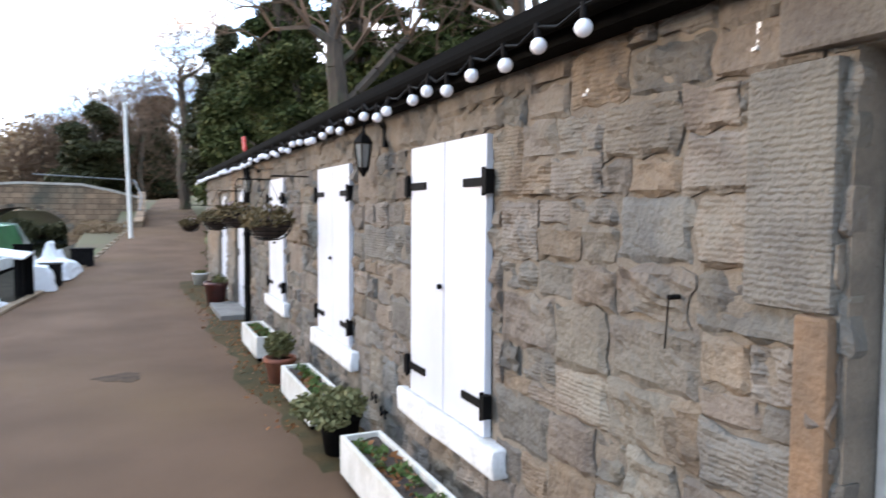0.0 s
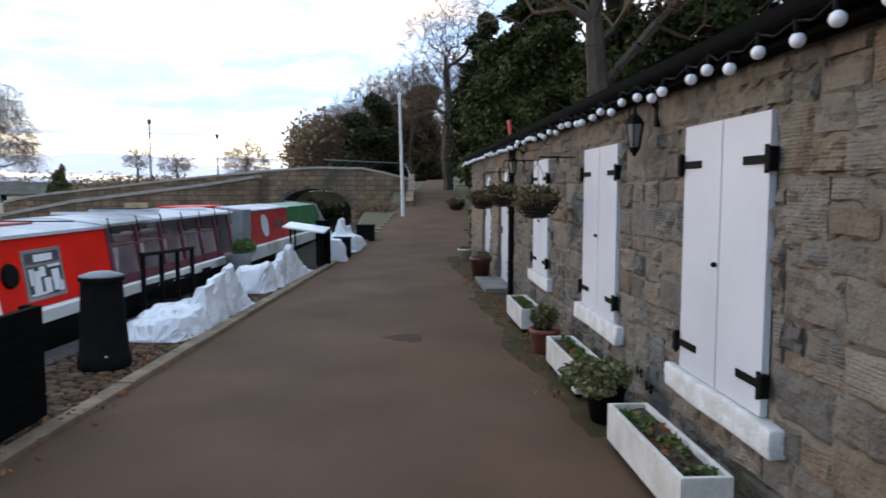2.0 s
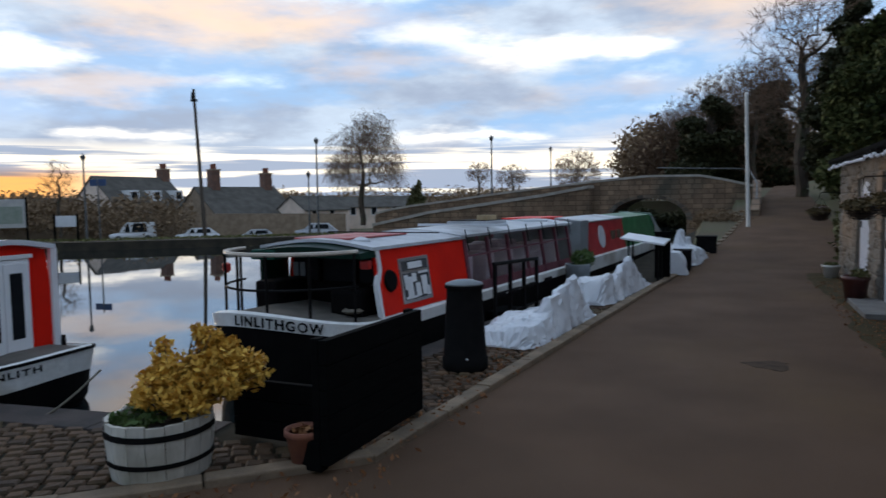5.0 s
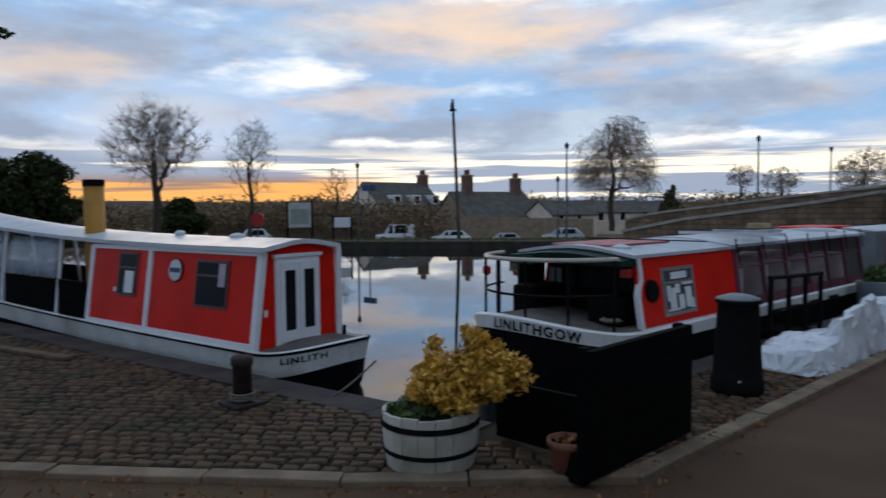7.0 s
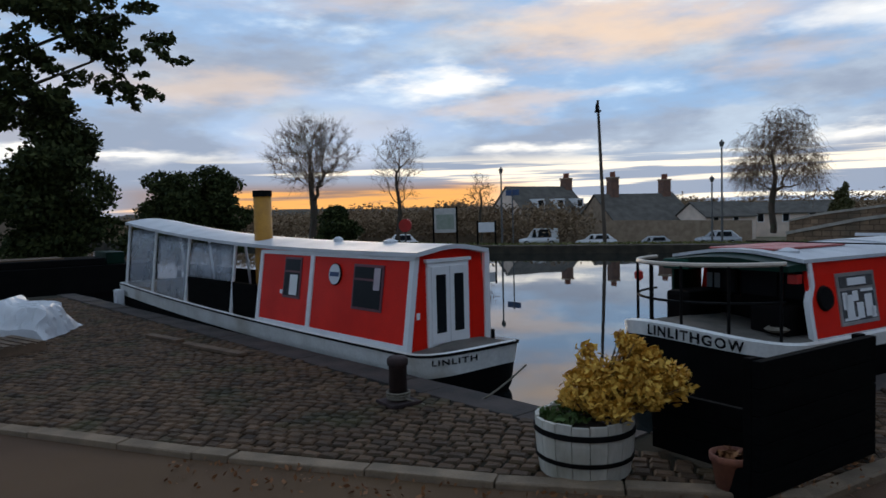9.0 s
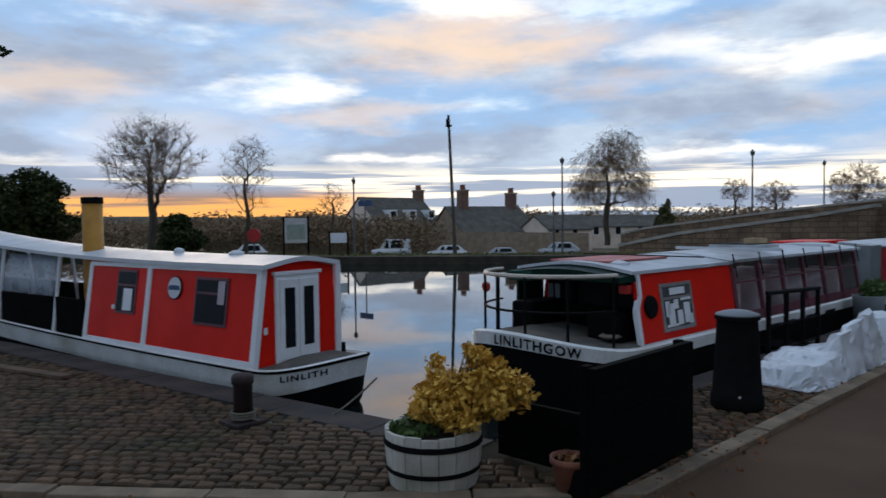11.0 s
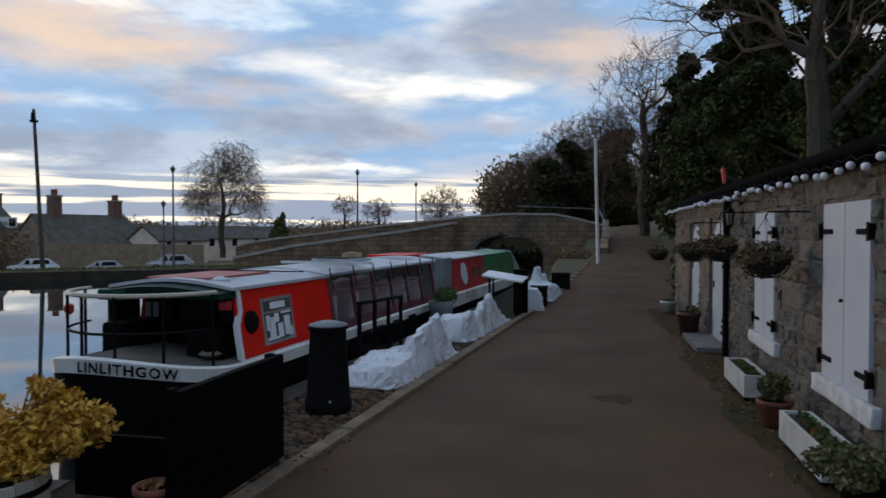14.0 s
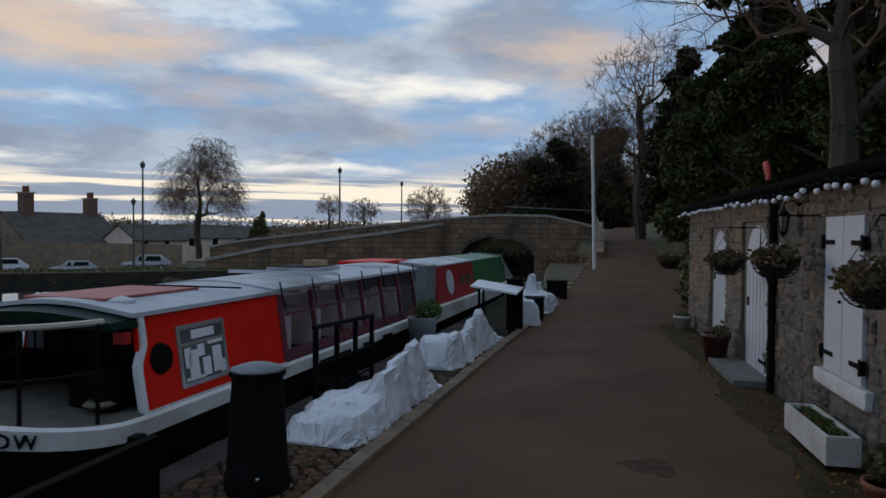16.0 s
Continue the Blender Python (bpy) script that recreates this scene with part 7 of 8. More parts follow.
potted((1.80, 5.12, 0), 0.15, 0.30, DARKPOT, [(-0.02, 0.02, 0.34, 0.16, 0.17, 0.10), (-0.17, 0.12, 0.31, 0.14, 0.14, 0.08), (-0.1, -0.12, 0.30, 0.13, 0.12, 0.08), (0.04, -0.1, 0.37, 0.11, 0.11, 0.09)], 3600, 0.024, WISPY, 11, "wispy grey-green shrub spilling from a black plastic pot")
potted((1.80, 7.28, 0), 0.15, 0.25, TERRACOTTA, [(0, 0, 0.38, 0.13, 0.13, 0.11)], 1300, 0.024, HERB, 12, "clipped green shrub in a terracotta pot")
potted((1.82, 13.15, 0), 0.2, 0.42, REDPOT, [(0.05, -0.1, 0.46, 0.13, 0.15, 0.08)], 300, 0.03, HERB, 13, "dark oxblood pot with a sparse plant by the door")
potted((1.86, 16.7, 0), 0.17, 0.27, PLANTER, [(0, 0, 0.28, 0.13, 0.13, 0.04)], 260, 0.03, HERB, 14, "white-painted pot near the building's end")
dp = thing("downpipe", Matrix.Translation((FACE - 0.06, 11.12, 0)), "black cast-iron downpipe on the wall", "downpipe")
part("pipe", rodded((0, 0, 0), (0, 0, EAVE), 0.045, 0.045, 12), BLACK, dp)
for z in (0.5, 1.3, 2.05):
    part("bracket", rodded((0, 0, z), (0, 0, z + 0.05), 0.058, 0.058, 12), BLACK, dp)
for y, z in ((1.9, 2.2), (2.7, 2.19)):
    hk = thing("wall_hook", Matrix.Translation((FACE - 0.005, y, z)), "small white metal hook fixed to the stone", "hook", "hooks on the wall")
    part("plate", boxed(-0.014, 0.0, -0.008, 0.008, -0.04, 0.04, 0.002), PVC, hk)
    part("prong", boxed(-0.026, -0.012, -0.004, 0.014, -0.04, -0.03, 0.001), PVC, hk)
ir = thing("iron_hook", Matrix.Translation((FACE - 0.02, 2.20, 1.43)), "rusty iron hook hanging from the wall", "hook")
part("pin", rodded((0.02, 0, 0), (-0.025, 0, 0), 0.009, 0.009), BLACK, ir)
part("shank", tube(bmesh.new(), [(-0.025, 0, 0), (-0.025, 0.012, -0.17)], 0.0035, 6), BLACK, ir)
for y, z in ((2.9, 0.30), (5.2, 0.34), (5.0, 0.28)):
    tie = thing("wall_tie", Matrix.Translation((FACE - 0.02, y, z)), "small rusted iron wall tie", "wall tie", "ties on the wall")
    part("shank", rodded((0.03, 0, 0), (-0.02, 0, 0), 0.01, 0.01), BLACK, tie)
    part("bar", boxed(-0.03, -0.015, -0.05, -0.035, -0.035, 0.035, 0.003), BLACK, tie)
    part("bar", boxed(-0.03, -0.015, 0.035, 0.05, -0.035, 0.035, 0.003), BLACK, tie)
    part("link", boxed(-0.027, -0.018, -0.035, 0.035, -0.006, 0.006), BLACK, tie)
rd = thing("roof_ornament", Matrix.Translation((2.1, 11.6, EAVE + 0.1)), "red plastic weather ornament above the eaves", "ornament")
part("post", rodded((0, 0, -0.05), (0, 0, 0.1), 0.012, 0.012), BLACK, rd)
bm = bmesh.new()
for k in range(4):
    box(bm, -0.02, 0.02, -0.11 + 0.03 * k, -0.03 + 0.05 * k, 0.08 + 0.05 * k, 0.18 + 0.05 * k, 0.01)
part("vane", bm, SIGNRED, rd)

# ---- things on the quay ----


def bin_():
    b = thing("litter_bin", Matrix.Translation((-2.56, 6.98, -0.01)), "black tapered litter bin with a pale domed cap", "litter bin")
    part("body", lathe(bmesh.new(), [(0.235, 0), (0.24, 0.02), (0.24, 0.12), (0.225, 0.13), (0.185, 0.82), (0.185, 0.86)], 28), DARKPOT, b, "", True)
    part("rim", lathe(bmesh.new(), [(0.205, 0.845), (0.205, 0.875), (0.19, 0.885)], 28), DARKPOT, b)
    part("cap", lathe(bmesh.new(), [(0.2, 0.88), (0.195, 0.895), (0.1, 0.925), (0.02, 0.932)], 28), GREYBOARD, b, "pale grey domed cap", True)
    part("bolt", ball(bmesh.new(), (0.1, -0.212, 0.14), 0.014), ALU, b)


bin_()


def barrier():
    b = thing("timber_barrier", Matrix.Translation((-2.34, 5.38, -0.01)) @ pose(0, 0, 0, 0, 0, -2), "low black-stained timber barrier beside the kerb", "barrier")
    for k in range(5):
        z = 0.05 + k * 0.165
        part("board", boxed(-0.03, 0.03, -1.35, 0.0, z, z + 0.160, 0.006), BLACKWOOD, b)
    for y in (-1.31, -0.06):
        part("post", boxed(-0.09, -0.032, y - 0.04, y + 0.04, 0.0, 0.88, 0.008), BLACKWOOD, b)
    for y in (-1.31, -0.06):
        part("foot", boxed(-0.2, -0.034, y - 0.045, y + 0.045, 0.0, 0.2, 0.015), BLACKWOOD, b)
    # added black panel in place of the shade beside the barrier
    e = thing("timber_barrier", Matrix.Translation((-2.42, 4.42, -0.01)), "low black panel added to stand in for the shade at the quay corner", "barrier")
    for k in range(3):
        part("board", boxed(-1.0, 0.0, -0.025, 0.025, 0.02 + k * 0.145, 0.16 + k * 0.145, 0.006), BLACKWOOD, e)
    for x in (-0.94, -0.06):
        part("post", boxed(x - 0.04, x + 0.04, 0.027, 0.085, 0.0, 0.45, 0.006), BLACKWOOD, e)


barrier()


def barrel():
    b = thing("half_barrel", Matrix.Translation((-3.46, 3.72, -0.005)), "whitewashed half-barrel planter with black hoops", "planter")
    r, h = 0.33, 0.37
    prof = lambda t: r * (0.88 + 0.15 * math.sin(math.pi * (0.12 + 0.5 * t)))
    n = 18
    for k in range(n):
        a0, a1 = 6.28318 * k / n + 0.008, 6.28318 * (k + 1) / n - 0.008
        bm = bmesh.new()
        loft(bm, [[(q * math.cos(a), q * math.sin(a), z) for q, a in ((prof(t), a0), (prof(t), a1), (prof(t) - 0.025, a1), (prof(t) - 0.025, a0))] for t, z in ((0, 0), (0.3, h * 0.3), (0.65, h * 0.65), (1, h + 0.006 * (k % 3)))])
        bmesh.ops.recalc_face_normals(bm, faces=bm.faces)
        part("stave", bm, BARRELWOOD, b)
    for t0, t1 in ((0.28, 0.36), (0.76, 0.86)):
        part("hoop", lathe(bmesh.new(), [(prof(t0) + 0.001, h * t0), (prof(t0) + 0.006, h * t0), (prof(t1) + 0.006, h * t1), (prof(t1) + 0.001, h * t1)], 36), BLACK, b, "black iron hoop")
    part("soil", lathe(bmesh.new(), [(r * 0.92, h - 0.1), (r * 0.9, h - 0.05)], 20), SOIL, b)
    leaves("bedding", [(-0.1, -0.1, h + 0.0, 0.16, 0.16, 0.05)], 260, 0.026, PANSY, b, 3, kind="stuff")
    s = thing("golden_shrub", Matrix.Translation((-3.46, 3.72, h - 0.06)), "golden-leaved euonymus shrub spilling from the barrel", "shrub")
    rng = random.Random(12)
    blobs = []
    for u, v, z, r in ((0.02, 0.0, 0.22, 0.17), (0.18, 0.08, 0.31, 0.18), (0.34, -0.06, 0.32, 0.18), (0.50, 0.02, 0.33, 0.16), (0.60, 0.0, 0.25, 0.12), (0.18, -0.1, 0.16, 0.17), (0.34, 0.08, 0.52, 0.09), (0.38, 0.1, 0.42, 0.12), (0.40, -0.1, 0.22, 0.13)):
        blobs.append((0.707 * (u - v), 0.707 * (u + v), z, r, r, r * 0.72))
        for k in range(5):
            du, dv, dz = rng.uniform(-1, 1) * r, rng.uniform(-1, 1) * r, rng.uniform(-0.5, 0.8) * r
            blobs.append((0.707 * (u + du - v - dv), 0.707 * (u + du + v + dv), z + dz, r * 0.4, r * 0.4, r * 0.3))
    rng = random.Random(2)
    bm = bmesh.new()
    for q in blobs:
        for k in range(2):
            rod(bm, (0.05, 0.05, 0), (q[0] + rng.uniform(-1, 1) * q[3], q[1] + rng.uniform(-1, 1) * q[4], q[2] + rng.uniform(-0.5, 1) * q[5]), 0.007, 0.002, 4)
    part("woody_frame", bm, BARK, s)
    leaves("foliage", blobs, 9000, 0.026, GOLD, s, 77, shell=0.2)


barrel()
potted((-2.60, 4.12, -0.01), 0.125, 0.25, TERRACOTTA, [(0, 0, 0.24, 0.09, 0.09, 0.03)], 40, 0.03, FALLEN, 21, "weathered terracotta pot with dead stems")


def bollard():
    b = thing("mooring_bollard", Matrix.Translation((-5.70, 3.58, -0.01)), "rusty brown mooring bollard on a base plate with rope", "bollard")
    part("base_plate", boxed(-0.16, 0.16, -0.16, 0.16, 0, 0.035, 0.008), BOLLARD, b)
    part("post", lathe(bmesh.new(), [(0.085, 0.03), (0.085, 0.36), (0.1, 0.37), (0.1, 0.43), (0.08, 0.45)], 18), BOLLARD, b, "", True)
    rope = bmesh.new()
    for k in range(3):
        tube(rope, [((0.1 + 0.004 * k) * math.cos(a), (0.1 + 0.004 * k) * math.sin(a), 0.06 + 0.025 * k) for a in np.linspace(0, 6.28, 15)], 0.013, 6)
    part("rope_turns", rope, ROPE, b)
    r = thing("mooring_rope", Matrix.Translation((-5.70, 3.58, 0.06)), "slack mooring rope from the bollard to the bow", "rope")
    pts = [(0.1, 0, 0)] + [(0.1 + 0.42 * t, 1.15 * t, 0.22 * t - 0.24 * math.sin(math.pi * t)) for t in np.linspace(0.1, 1, 12)]
    part("line", tube(bmesh.new(), pts, 0.01, 6), ROPE, r)


bollard()


def sheeted(p, turn, prof, width, seed, label, group="sheeted benches", folds=0.05, back_to_lane=False):
    """A bench under crumpled polythene: rows of (along, back height, depth, seat height); the sheet hangs over the back and spills over the seat."""
    t = thing("covered_bench", Matrix.Translation(p) @ pose(0, 0, 0, 0, 0, turn), label, "covered bench", group)
    at = [q[0] for q in prof]
    span = at[-1] - at[0]
    ny, ring = max(int(span / 0.05), 9), 31
    rng = random.Random(seed)
    bm = bmesh.new()
    rows = []
    for iy, y in enumerate(np.linspace(at[0], at[-1], ny)):
        hb, w, hs = (float(np.interp(y, at, [q[k] for q in prof])) for k in (1, 2, 3))
        w *= width
        # round the section: foot on the kerb, seat's front, seat, up the back, its top, down behind
        sec = [(w / 2 + 0.10, 0), (w / 2 + 0.02, hs * 0.75), (w / 2 - 0.06, hs * 0.98), (-w / 2 + 0.2, hs), (-w / 2 + 0.13, hs + 0.2 * (hb - hs)), (-w / 2 + 0.07, hb * 0.97), (-w / 2 + 0.03, hb), (-w / 2 - 0.02, hb * 0.95), (-w / 2 - 0.10, 0)]
        if back_to_lane:
            sec = [(-c[0], c[1]) for c in sec[::-1]]
        acc = np.r_[0, np.cumsum([math.dist(sec[i], sec[i + 1]) for i in range(len(sec) - 1)])]
        row = []
        for k in range(ring):
            d = acc[-1] * k / (ring - 1)
            x, z = float(np.interp(d, acc, [c[0] for c in sec])), float(np.interp(d, acc, [c[1] for c in sec]))
            tx, tz = (np.interp(d + 0.03, acc, [c[i] for c in sec]) - np.interp(d - 0.03, acc, [c[i] for c in sec]) for i in (0, 1))
            tl = math.hypot(tx, tz) or 1.0
            nx_, nz_ = tz / tl, -tx / tl
            # long folds gathered towards the top, then small crumples
            fold = abs(noise.noise(Vector((y * 3.4 + 0.8 * noise.noise(Vector((y * 2, z * 2, seed))), z * 1.3, seed * 1.7)))) - 0.2
            crum = abs(noise.noise(Vector((y * 7.5, d * 6.0, seed + 4.0)))) - 0.2
            hem = max(1 - 4 * z, 0)
            f = folds * (-1.9 * fold - 0.9 * crum + 1.3 * hem * noise.noise(Vector((y * 6, seed, 2)))) + rng.uniform(-1, 1) * 0.007
            jy = rng.uniform(-0.4, 0.4) * span / ny * (0 if iy in (0, ny - 1) else 1)
            row.append(bm.verts.new((x + nx_ * f, y + jy, max(z + nz_ * f * (1 if z > 0.02 else 0), 0.0))))
        rows.append(row)
    for a, b in zip(rows[:-1], rows[1:]):
        for k in range(ring - 1):
            if rng.random() < 0.5:
                bm.faces.new((a[k], a[k + 1], b[k]))
                bm.faces.new((a[k + 1], b[k + 1], b[k]))
            else:
                bm.faces.new((a[k], a[k + 1], b[k + 1]))
                bm.faces.new((a[k], b[k + 1], b[k]))
    bm.faces.new(rows[0])
    bm.faces.new(rows[-1][::-1])
    bmesh.ops.recalc_face_normals(bm, faces=bm.faces)
    sheet = part("sheet", bm, SHEET, t, "crumpled milky polythene sheet", True)
    sheet.data.set_sharp_from_angle(angle=radians(30))
    L = at[-1] - at[0]
    for y in (at[0] + 0.15 * L, at[0] + 0.85 * L):
        for x in (-width * 0.25, width * 0.25):
            part("leg", boxed(x - 0.03, x + 0.03, y - 0.03, y + 0.03, 0, 0.12), PALLET, t)
    return t


sheeted((-2.42, 8.75, 0), -7, [(-0.78, 0.05, 0.8, 0.04), (-0.66, 0.22, 1.0, 0.20), (-0.3, 0.27, 1.05, 0.27), (-0.02, 0.30, 1.05, 0.30), (0.08, 0.50, 0.95, 0.30), (0.5, 0.55, 0.9, 0.26), (1.0, 0.64, 0.85, 0.24), (1.17, 0.69, 0.85, 0.22), (1.26, 0.46, 0.9, 0.16), (1.6, 0.17, 0.95, 0.07), (1.92, 0.02, 0.8, 0.015)], 0.6, 3, "garden bench shrouded in crumpled milky polythene sheeting", folds=0.05, back_to_lane=True)
sheeted((-2.15, 12.1, 0), -7, [(-0.55, 0.06, 0.7, 0.05), (-0.42, 0.42, 0.95, 0.36), (-0.2, 0.50, 1.0, 0.44), (0.0, 0.44, 0.95, 0.34), (0.1, 0.30, 0.9, 0.24), (0.2, 0.42, 1.0, 0.36), (0.5, 0.46, 1.0, 0.36), (0.62, 0.56, 0.9, 0.3), (1.0, 0.62, 0.85, 0.26), (1.4, 0.70, 0.85, 0.25), (1.5, 0.52, 0.9, 0.2), (2.0, 0.2, 0.9, 0.1), (2.7, 0.02, 0.7, 0.015)], 0.56, 8, "bench and tub wrapped in grey-white polythene sheeting", folds=0.05, back_to_lane=True)
sheeted((-1.25, 16.6, 0.0), -8, [(-0.14, 0.7, 0.9, 0.5), (-0.1, 0.76, 0.9, 0.55), (0.15, 0.78, 0.9, 0.5), (0.22, 0.7, 0.8, 0.3)], 0.45, 5, "upright chair wrapped in white polythene", folds=0.04)
sheeted((-1.15, 19.0, 0.05), -8, [(-0.8, 0.1, 0.8, 0.08), (-0.65, 0.45, 1.0, 0.4), (0.0, 0.5, 1.0, 0.4), (0.06, 0.85, 0.8, 0.45), (0.5, 0.85, 0.8, 0.4), (0.6, 0.45, 0.7, 0.3), (0.8, 0.4, 0.7, 0.3), (0.9, 0.62, 0.7, 0.35), (1.4, 0.6, 0.7, 0.3), (1.6, 0.1, 0.5, 0.08)], 0.6, 6, "stacked garden chairs under white polythene", folds=0.06)
sheeted((-13.0, 1.2, 0), 60, [(-0.7, 0.3, 0.9, 0.2), (-0.5, 0.6, 1.0, 0.5), (0.2, 0.62, 1.0, 0.5), (0.4, 0.4, 0.8, 0.3), (0.8, 0.1, 0.8, 0.08)], 0.7, 7, "stack of furniture under pale plastic sheeting", folds=0.06)
pl = thing("pallet", Matrix.Translation((-11.6, 0.6, -0.01)) @ pose(0, 0, 0, 0, 0, 20), "rough wooden pallet beside the sheeted stack", "pallet")
for k in range(6):
    part("slat", boxed(-0.5, 0.5, -0.4 + k * 0.145, -0.3 + k * 0.145, 0.12, 0.14, 0.003), PALLET, pl)
for x in (-0.45, 0.0, 0.42):
    part("bearer", boxed(x, x + 0.08, -0.4, 0.43, 0.0, 0.12, 0.004), PALLET, pl)
for p, l in (((-9.6, 3.0, 0), 1.4), ((-11.0, 2.7, 0), 0.9)):
    pk = part("plank", boxed(-l / 2, l / 2, -0.07, 0.07, 0, 0.04, 0.004), PALLET, None)
    pk.matrix_world = Matrix.Translation(p) @ pose(0, 0, 0, 0, 0, 15)
    tagged(pk, "loose timber plank lying on the cobbles", "plank")


def gangway_rail():
    g = thing("gangway_railing", Matrix.Translation((edge_x(10.2) + 0.30, 10.2, -0.01)) @ pose(0, 0, 0, 0, 0, CANAL_TURN), "black steel railing at the boat's gangway", "railing")
    for y, h in ((-0.9, 0.86), (-0.35, 0.84), (0.2, 0.82), (0.75, 0.8)):
        part("post", boxed(-0.025, 0.025, y - 0.025, y + 0.025, 0, h, 0.004), BLACK, g)
    part("top_rail", tube(bmesh.new(), [(0, -0.95, 0.87), (0, 0.8, 0.81)], 0.028, 8), BLACK, g)
    part("mid_rail", tube(bmesh.new(), [(0, -0.9, 0.45), (0, 0.75, 0.42)], 0.016, 6), BLACK, g)
    part("low_rail", tube(bmesh.new(), [(0, -0.9, 0.12), (0, 0.75, 0.12)], 0.016, 6), BLACK, g)
    part("gangplank", boxed(-0.55, 0.25, -0.3, 0.35, 0.05, 0.1, 0.006), BLACKWOOD, g)


gangway_rail()


# added barge: its black covers both a dark hull and the shade around it
def barge():
    b = thing("work_barge", Matrix.Translation((-22.6, 1.2, -0.38)) @ pose(0, 0, 0, 0, 0, 4), "low black barge standing in for a dark hull and shade beyond the boats", "boat")
    out = [(-1.1, -3.6), (1.1, -3.6), (1.1, 3.0), (0.6, 3.9), (-0.6, 3.9), (-1.1, 3.0)]
    part("hull", loft(bmesh.new(), [[(x * k, y * k, z) for x, y in out] for k, z in ((0.9, -0.3), (1.0, 0.2), (1.0, 0.95))]), HULLBLACK, b)
    part("coaming", boxed(-0.8, 0.8, -2.8, 2.4, 0.95, 1.15, 0.03), HULLBLACK, b)
    part("board", boxed(-0.6, 0.5, -1.0, 1.4, 1.15, 1.19, 0.006), PALLET, b)
    part("locker", boxed(-0.7, 0.7, 2.45, 2.95, 0.95, 1.3, 0.03), GREEN, b)


barge()
rp = lathe(bmesh.new(), [(0.2, -0.004), (0.2, 0.0015), (0.17, 0.003)], 26)
for v in rp.verts:
    v.co.x *= 1.15 + 0.9 * noise.noise(v.co * 7)
    v.co.y *= 0.9 + 0.9 * noise.noise(v.co * 6 + Vector((3, 1, 0)))
rp = part("road_patch", rp, material("tar_patch", (0.085, 0.05, 0.03), (0.05, 0.032, 0.02), 9, 0.9, 0, 0.4, 90, spec=0.2), None)
rp.location = (0.38, 8.05, 0.006)
tagged(rp, "dark tar repair patch in the lane", "road patch", kind="structure")


def moss_strip():
    ys = np.linspace(4.8, 17.4, 64)
    verts, faces = [], []
    for y in ys:
        left, right = kerb_x(y), 2.4
        edge = 1.72 - 0.42 * (0.5 + noise.noise(Vector((y * 0.45, 3.3, 0)))) + 0.12 * noise.noise(Vector((y * 2.3, 8.1, 0)))
        for k in range(5):
            x = edge + (2.11 - edge) * k / 4
            u = (x - left) / (right - left)
            verts.append((x, y, rise(y) - 0.03 + 0.035 * (1 - (2 * u - 1) ** 2) + (0.0045 if k else -0.002)))
    for j in range(len(ys) - 1):
        for k in range(4):
            a = j * 5 + k
            faces.append((a, a + 1, a + 6, a + 5))
    m = raw("moss_strip", verts, faces, material("damp_moss_and_litter", (0.082, 0.052, 0.022), (0.045, 0.04, 0.018), 3, 0.95, 0, 0.9, 45, 0, (0.11, 0.06, 0.026), spec=0.15, grit=0.35), None)
    tagged(m, "damp brown moss and litter along the wall's foot", "moss", kind="structure")


moss_strip()
tb = thing("metal_tub", Matrix.Translation((-2.72, 13.3, -0.01)), "grey metal tub holding a green shrub", "planter")
part("tub", lathe(bmesh.new(), [(0.2, 0), (0.24, 0.5), (0.25, 0.52), (0.23, 0.52), (0.2, 0.45)], 22), GREYBOARD, tb, "", True)
leaves("foliage", [(0.05, 0.2, 0.6, 0.2, 0.2, 0.16)], 900, 0.035, PANSY, tb, 31)
ls = thing("menu_lectern", Matrix.Translation((-1.75, 15.2, -0.01)) @ pose(0, 0, 0, 0, 0, -5), "sloping white notice lectern on a black frame", "lectern")
for x, z in ((-0.3, 0.85), (0.3, 0.75)):
    part("leg", boxed(x - 0.02, x + 0.02, -0.02, 0.02, 0, z, 0.003), BLACK, ls)
    part("leg", boxed(x - 0.02, x + 0.02, 0.36, 0.4, 0, z, 0.003), BLACK, ls)
bm = boxed(-0.45, 0.45, -0.12, 0.55, -0.02, 0.02, 0.006)
bmesh.ops.transform(bm, matrix=Matrix.Translation((0, 0, 0.85)) @ pose(0, 0, 0, 6, 8, 0), verts=bm.verts)
part("panel", bm, PVC, ls, "white sloping panel")
ps = thing("notice_post", Matrix.Translation((-1.42, 15.8, -0.01)), "dark upright notice post", "post")
part("board", boxed(-0.16, 0.16, -0.05, 0.05, 0.0, 0.98, 0.01), BLACKWOOD, ps)
part("cap", boxed(-0.18, 0.18, -0.07, 0.07, 0.981, 1.01, 0.006), BLACKWOOD, ps)
for p, s in (((-1.2, 17.6, 0), 0.26), ((-0.75, 21.5, 0.1), 0.27)):
    bx = thing("dark_crate", Matrix.Translation(p), "black plastic storage crate beside the kerb", "crate")
    part("body", boxed(-s, s, -s, s, 0, s * 1.7, 0.03), DARKPOT, bx)
    part("lid", boxed(-s - 0.02, s + 0.02, -s - 0.02, s + 0.02, s * 1.7, s * 1.7 + 0.05, 0.015), DARKPOT, bx)

# ---- the many small stones, last ----
build_rubble()


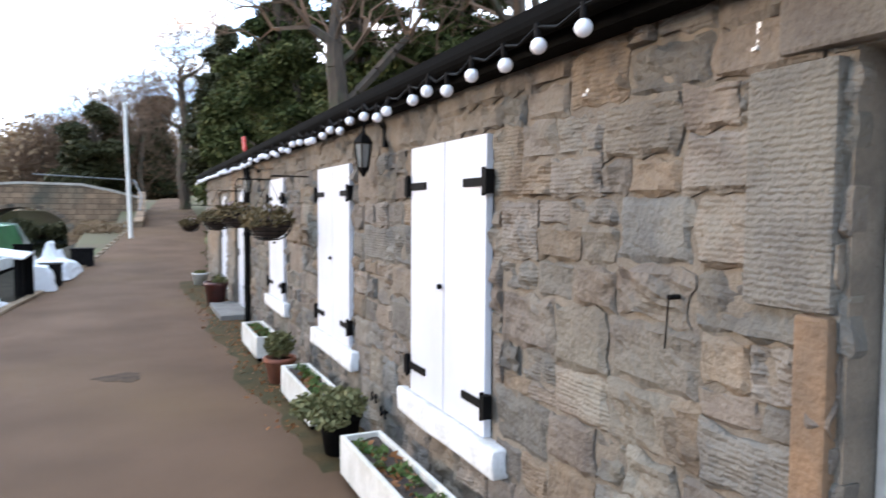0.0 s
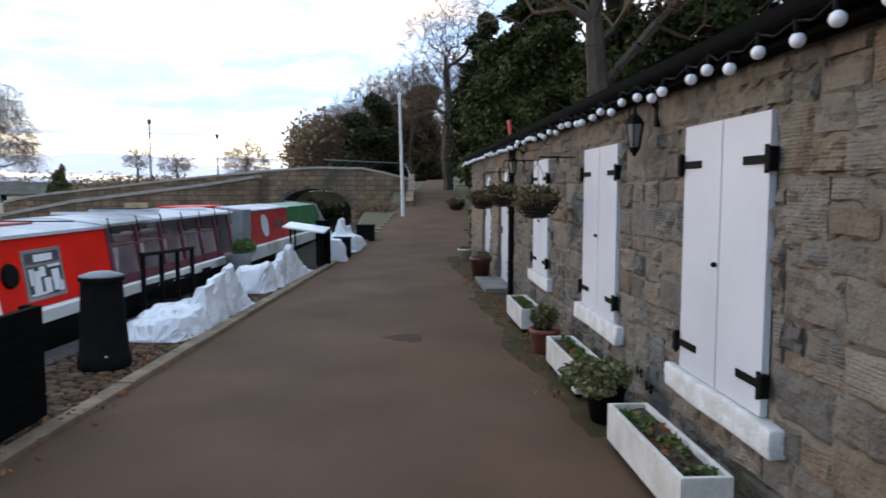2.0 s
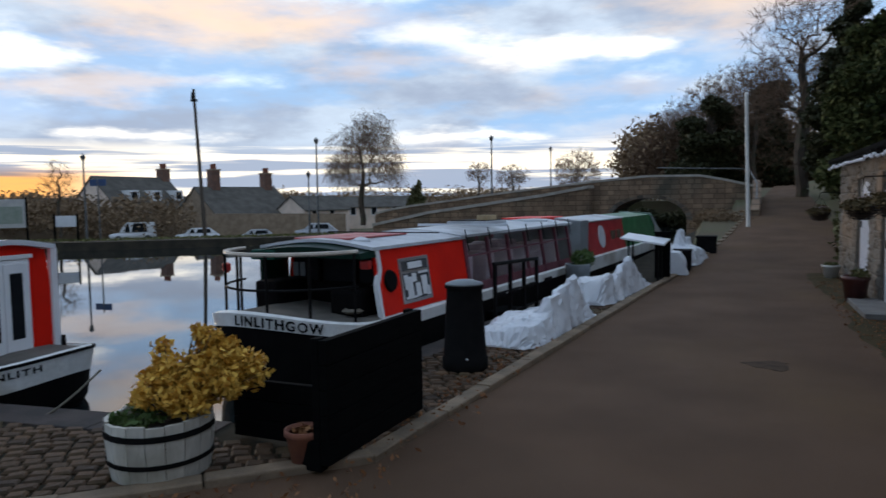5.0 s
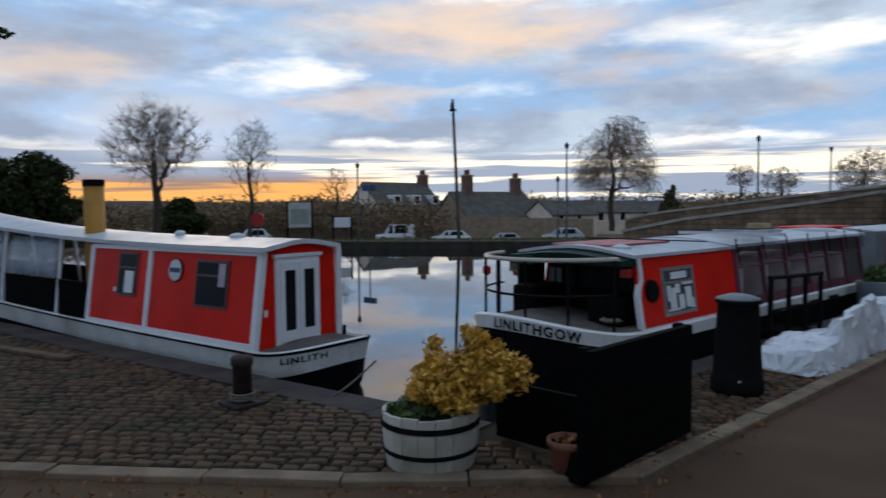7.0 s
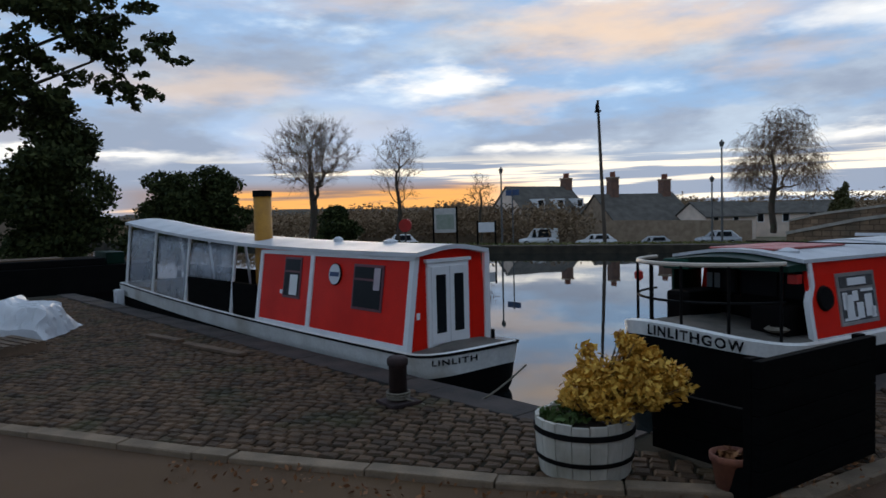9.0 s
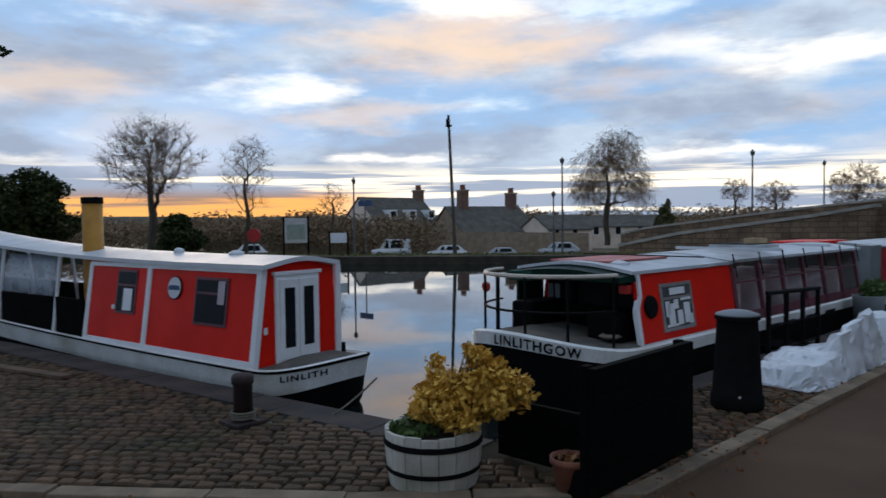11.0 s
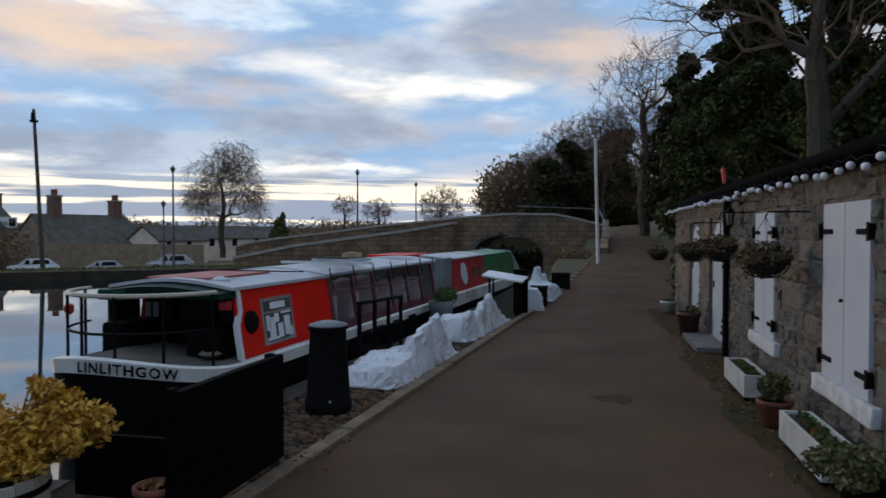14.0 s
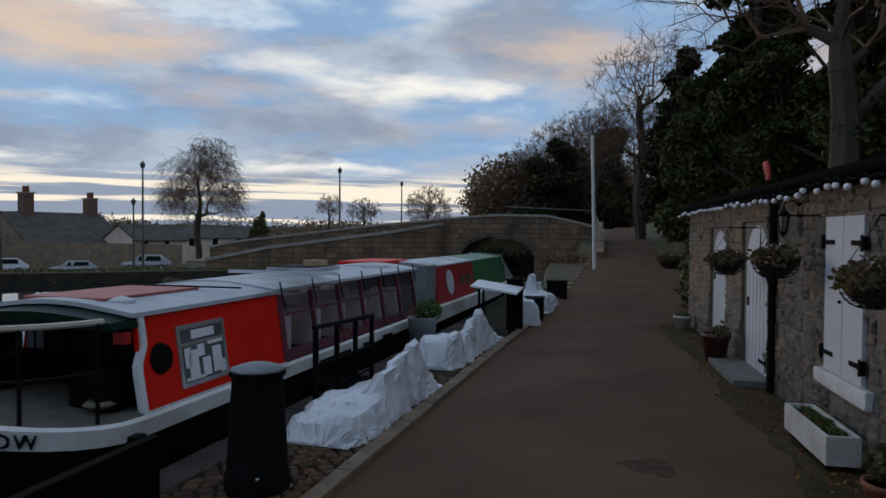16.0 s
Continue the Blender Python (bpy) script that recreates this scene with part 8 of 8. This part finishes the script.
def build_setts():
    """Rows of granite setts; those along the corner are pieces of their own."""
    rng = random.Random(5)
    meshes = []
    for k in range(8):
        w, l = rng.uniform(0.095, 0.11), rng.uniform(0.11, 0.155)
        bm = bmesh.new()
        n = 5
        top = []
        ring0 = [(-l / 2, -w / 2), (l / 2, -w / 2), (l / 2, w / 2), (-l / 2, w / 2)]
        lo = [bm.verts.new((x, y, -0.06)) for x, y in ring0]
        md = [bm.verts.new((x * rng.uniform(0.95, 1), y * rng.uniform(0.95, 1), 0.012)) for x, y in ring0]
        hi = [bm.verts.new((x * 0.74, y * 0.7, 0.026 + rng.uniform(-0.003, 0.004))) for x, y in ring0]
        for a, b in ((lo, md), (md, hi)):
            for i in range(4):
                bm.faces.new((a[i], a[(i + 1) % 4], b[(i + 1) % 4], b[i]))
        bm.faces.new(hi)
        me = bpy.data.meshes.new("sett")
        bm.to_mesh(me)
        bm.free()
        me.materials.append(COBBLE)
        meshes.append((me, l))
    plat = [(CORNER[0] - 0.3, CORNER[1] - 0.45), (-6.5, 3.86), (-19.0, 2.2), (-19, -5), (-14.5, -4), (-7.25, 0.62), (-5.5, 1.8), (-3.65, 3.22), (-2.36, 4.5)]
    strip = [(kerb_x(4.4) - 0.16, 4.4), (kerb_x(15) - 0.16, 15), (edge_x(15) + 0.36, 15), (edge_x(4.7) + 0.36, 4.7)]
    count = 0
    V, F = [], []
    ang = radians(37)
    c, s = math.cos(ang), math.sin(ang)
    row = 0
    v = -20.0
    while v < 24:
        u = -24 + rng.uniform(0, 0.2)
        while u < 22:
            me, l = rng.choice(meshes)
            x, y = u * c - v * s - 3.0, u * s + v * c + 3.0
            u += l + 0.018
            if not (inside(x, y, plat) or inside(x, y, strip)):
                continue
            m = Matrix.Translation((x, y, -0.03 + rng.uniform(-0.006, 0.006))) @ Euler((rng.uniform(-0.04, 0.04), rng.uniform(-0.04, 0.04), ang + rng.uniform(-0.05, 0.05))).to_matrix().to_4x4()
            if count < 300 and -5.2 < x < -3.4 and y < 4.3:
                ob = new("sett", me)
                ob.parent = PAVEMENT
                ob.matrix_basis = m
                count += 1
            else:
                o = len(V)
                V += [m @ q.co for q in me.vertices]
                F += [tuple(o + i for i in p.vertices) for p in me.polygons]
        v += 0.118
        row += 1
    f = raw("setts", V, F, COBBLE_FAR, PAVEMENT)
    tagged(f, kind="stuff")


def island_stone():
    m = material("granite_setts_spread", (0.112, 0.063, 0.033), (0.056, 0.034, 0.019), 5, 0.72, 0, 0.6, 60, 0, (0.055, 0.045, 0.02), spec=0.25)
    nt = m.node_tree
    g = nt.nodes.new("ShaderNodeNewGeometry")
    r = nt.nodes.new("ShaderNodeMapRange")
    r.inputs[3].default_value, r.inputs[4].default_value = 0.6, 1.4
    nt.links.new(g.outputs["Random Per Island"], r.inputs[0])
    h = next(n for n in nt.nodes if n.type == "HUE_SAT")
    old = h.inputs["Value"].links[0].from_socket
    mu = nt.nodes.new("ShaderNodeMath")
    mu.operation = "MULTIPLY"
    nt.links.new(old, mu.inputs[0])
    nt.links.new(r.outputs[0], mu.inputs[1])
    nt.links.new(mu.outputs[0], h.inputs["Value"])
    return m


COBBLE_FAR = island_stone()
build_setts()
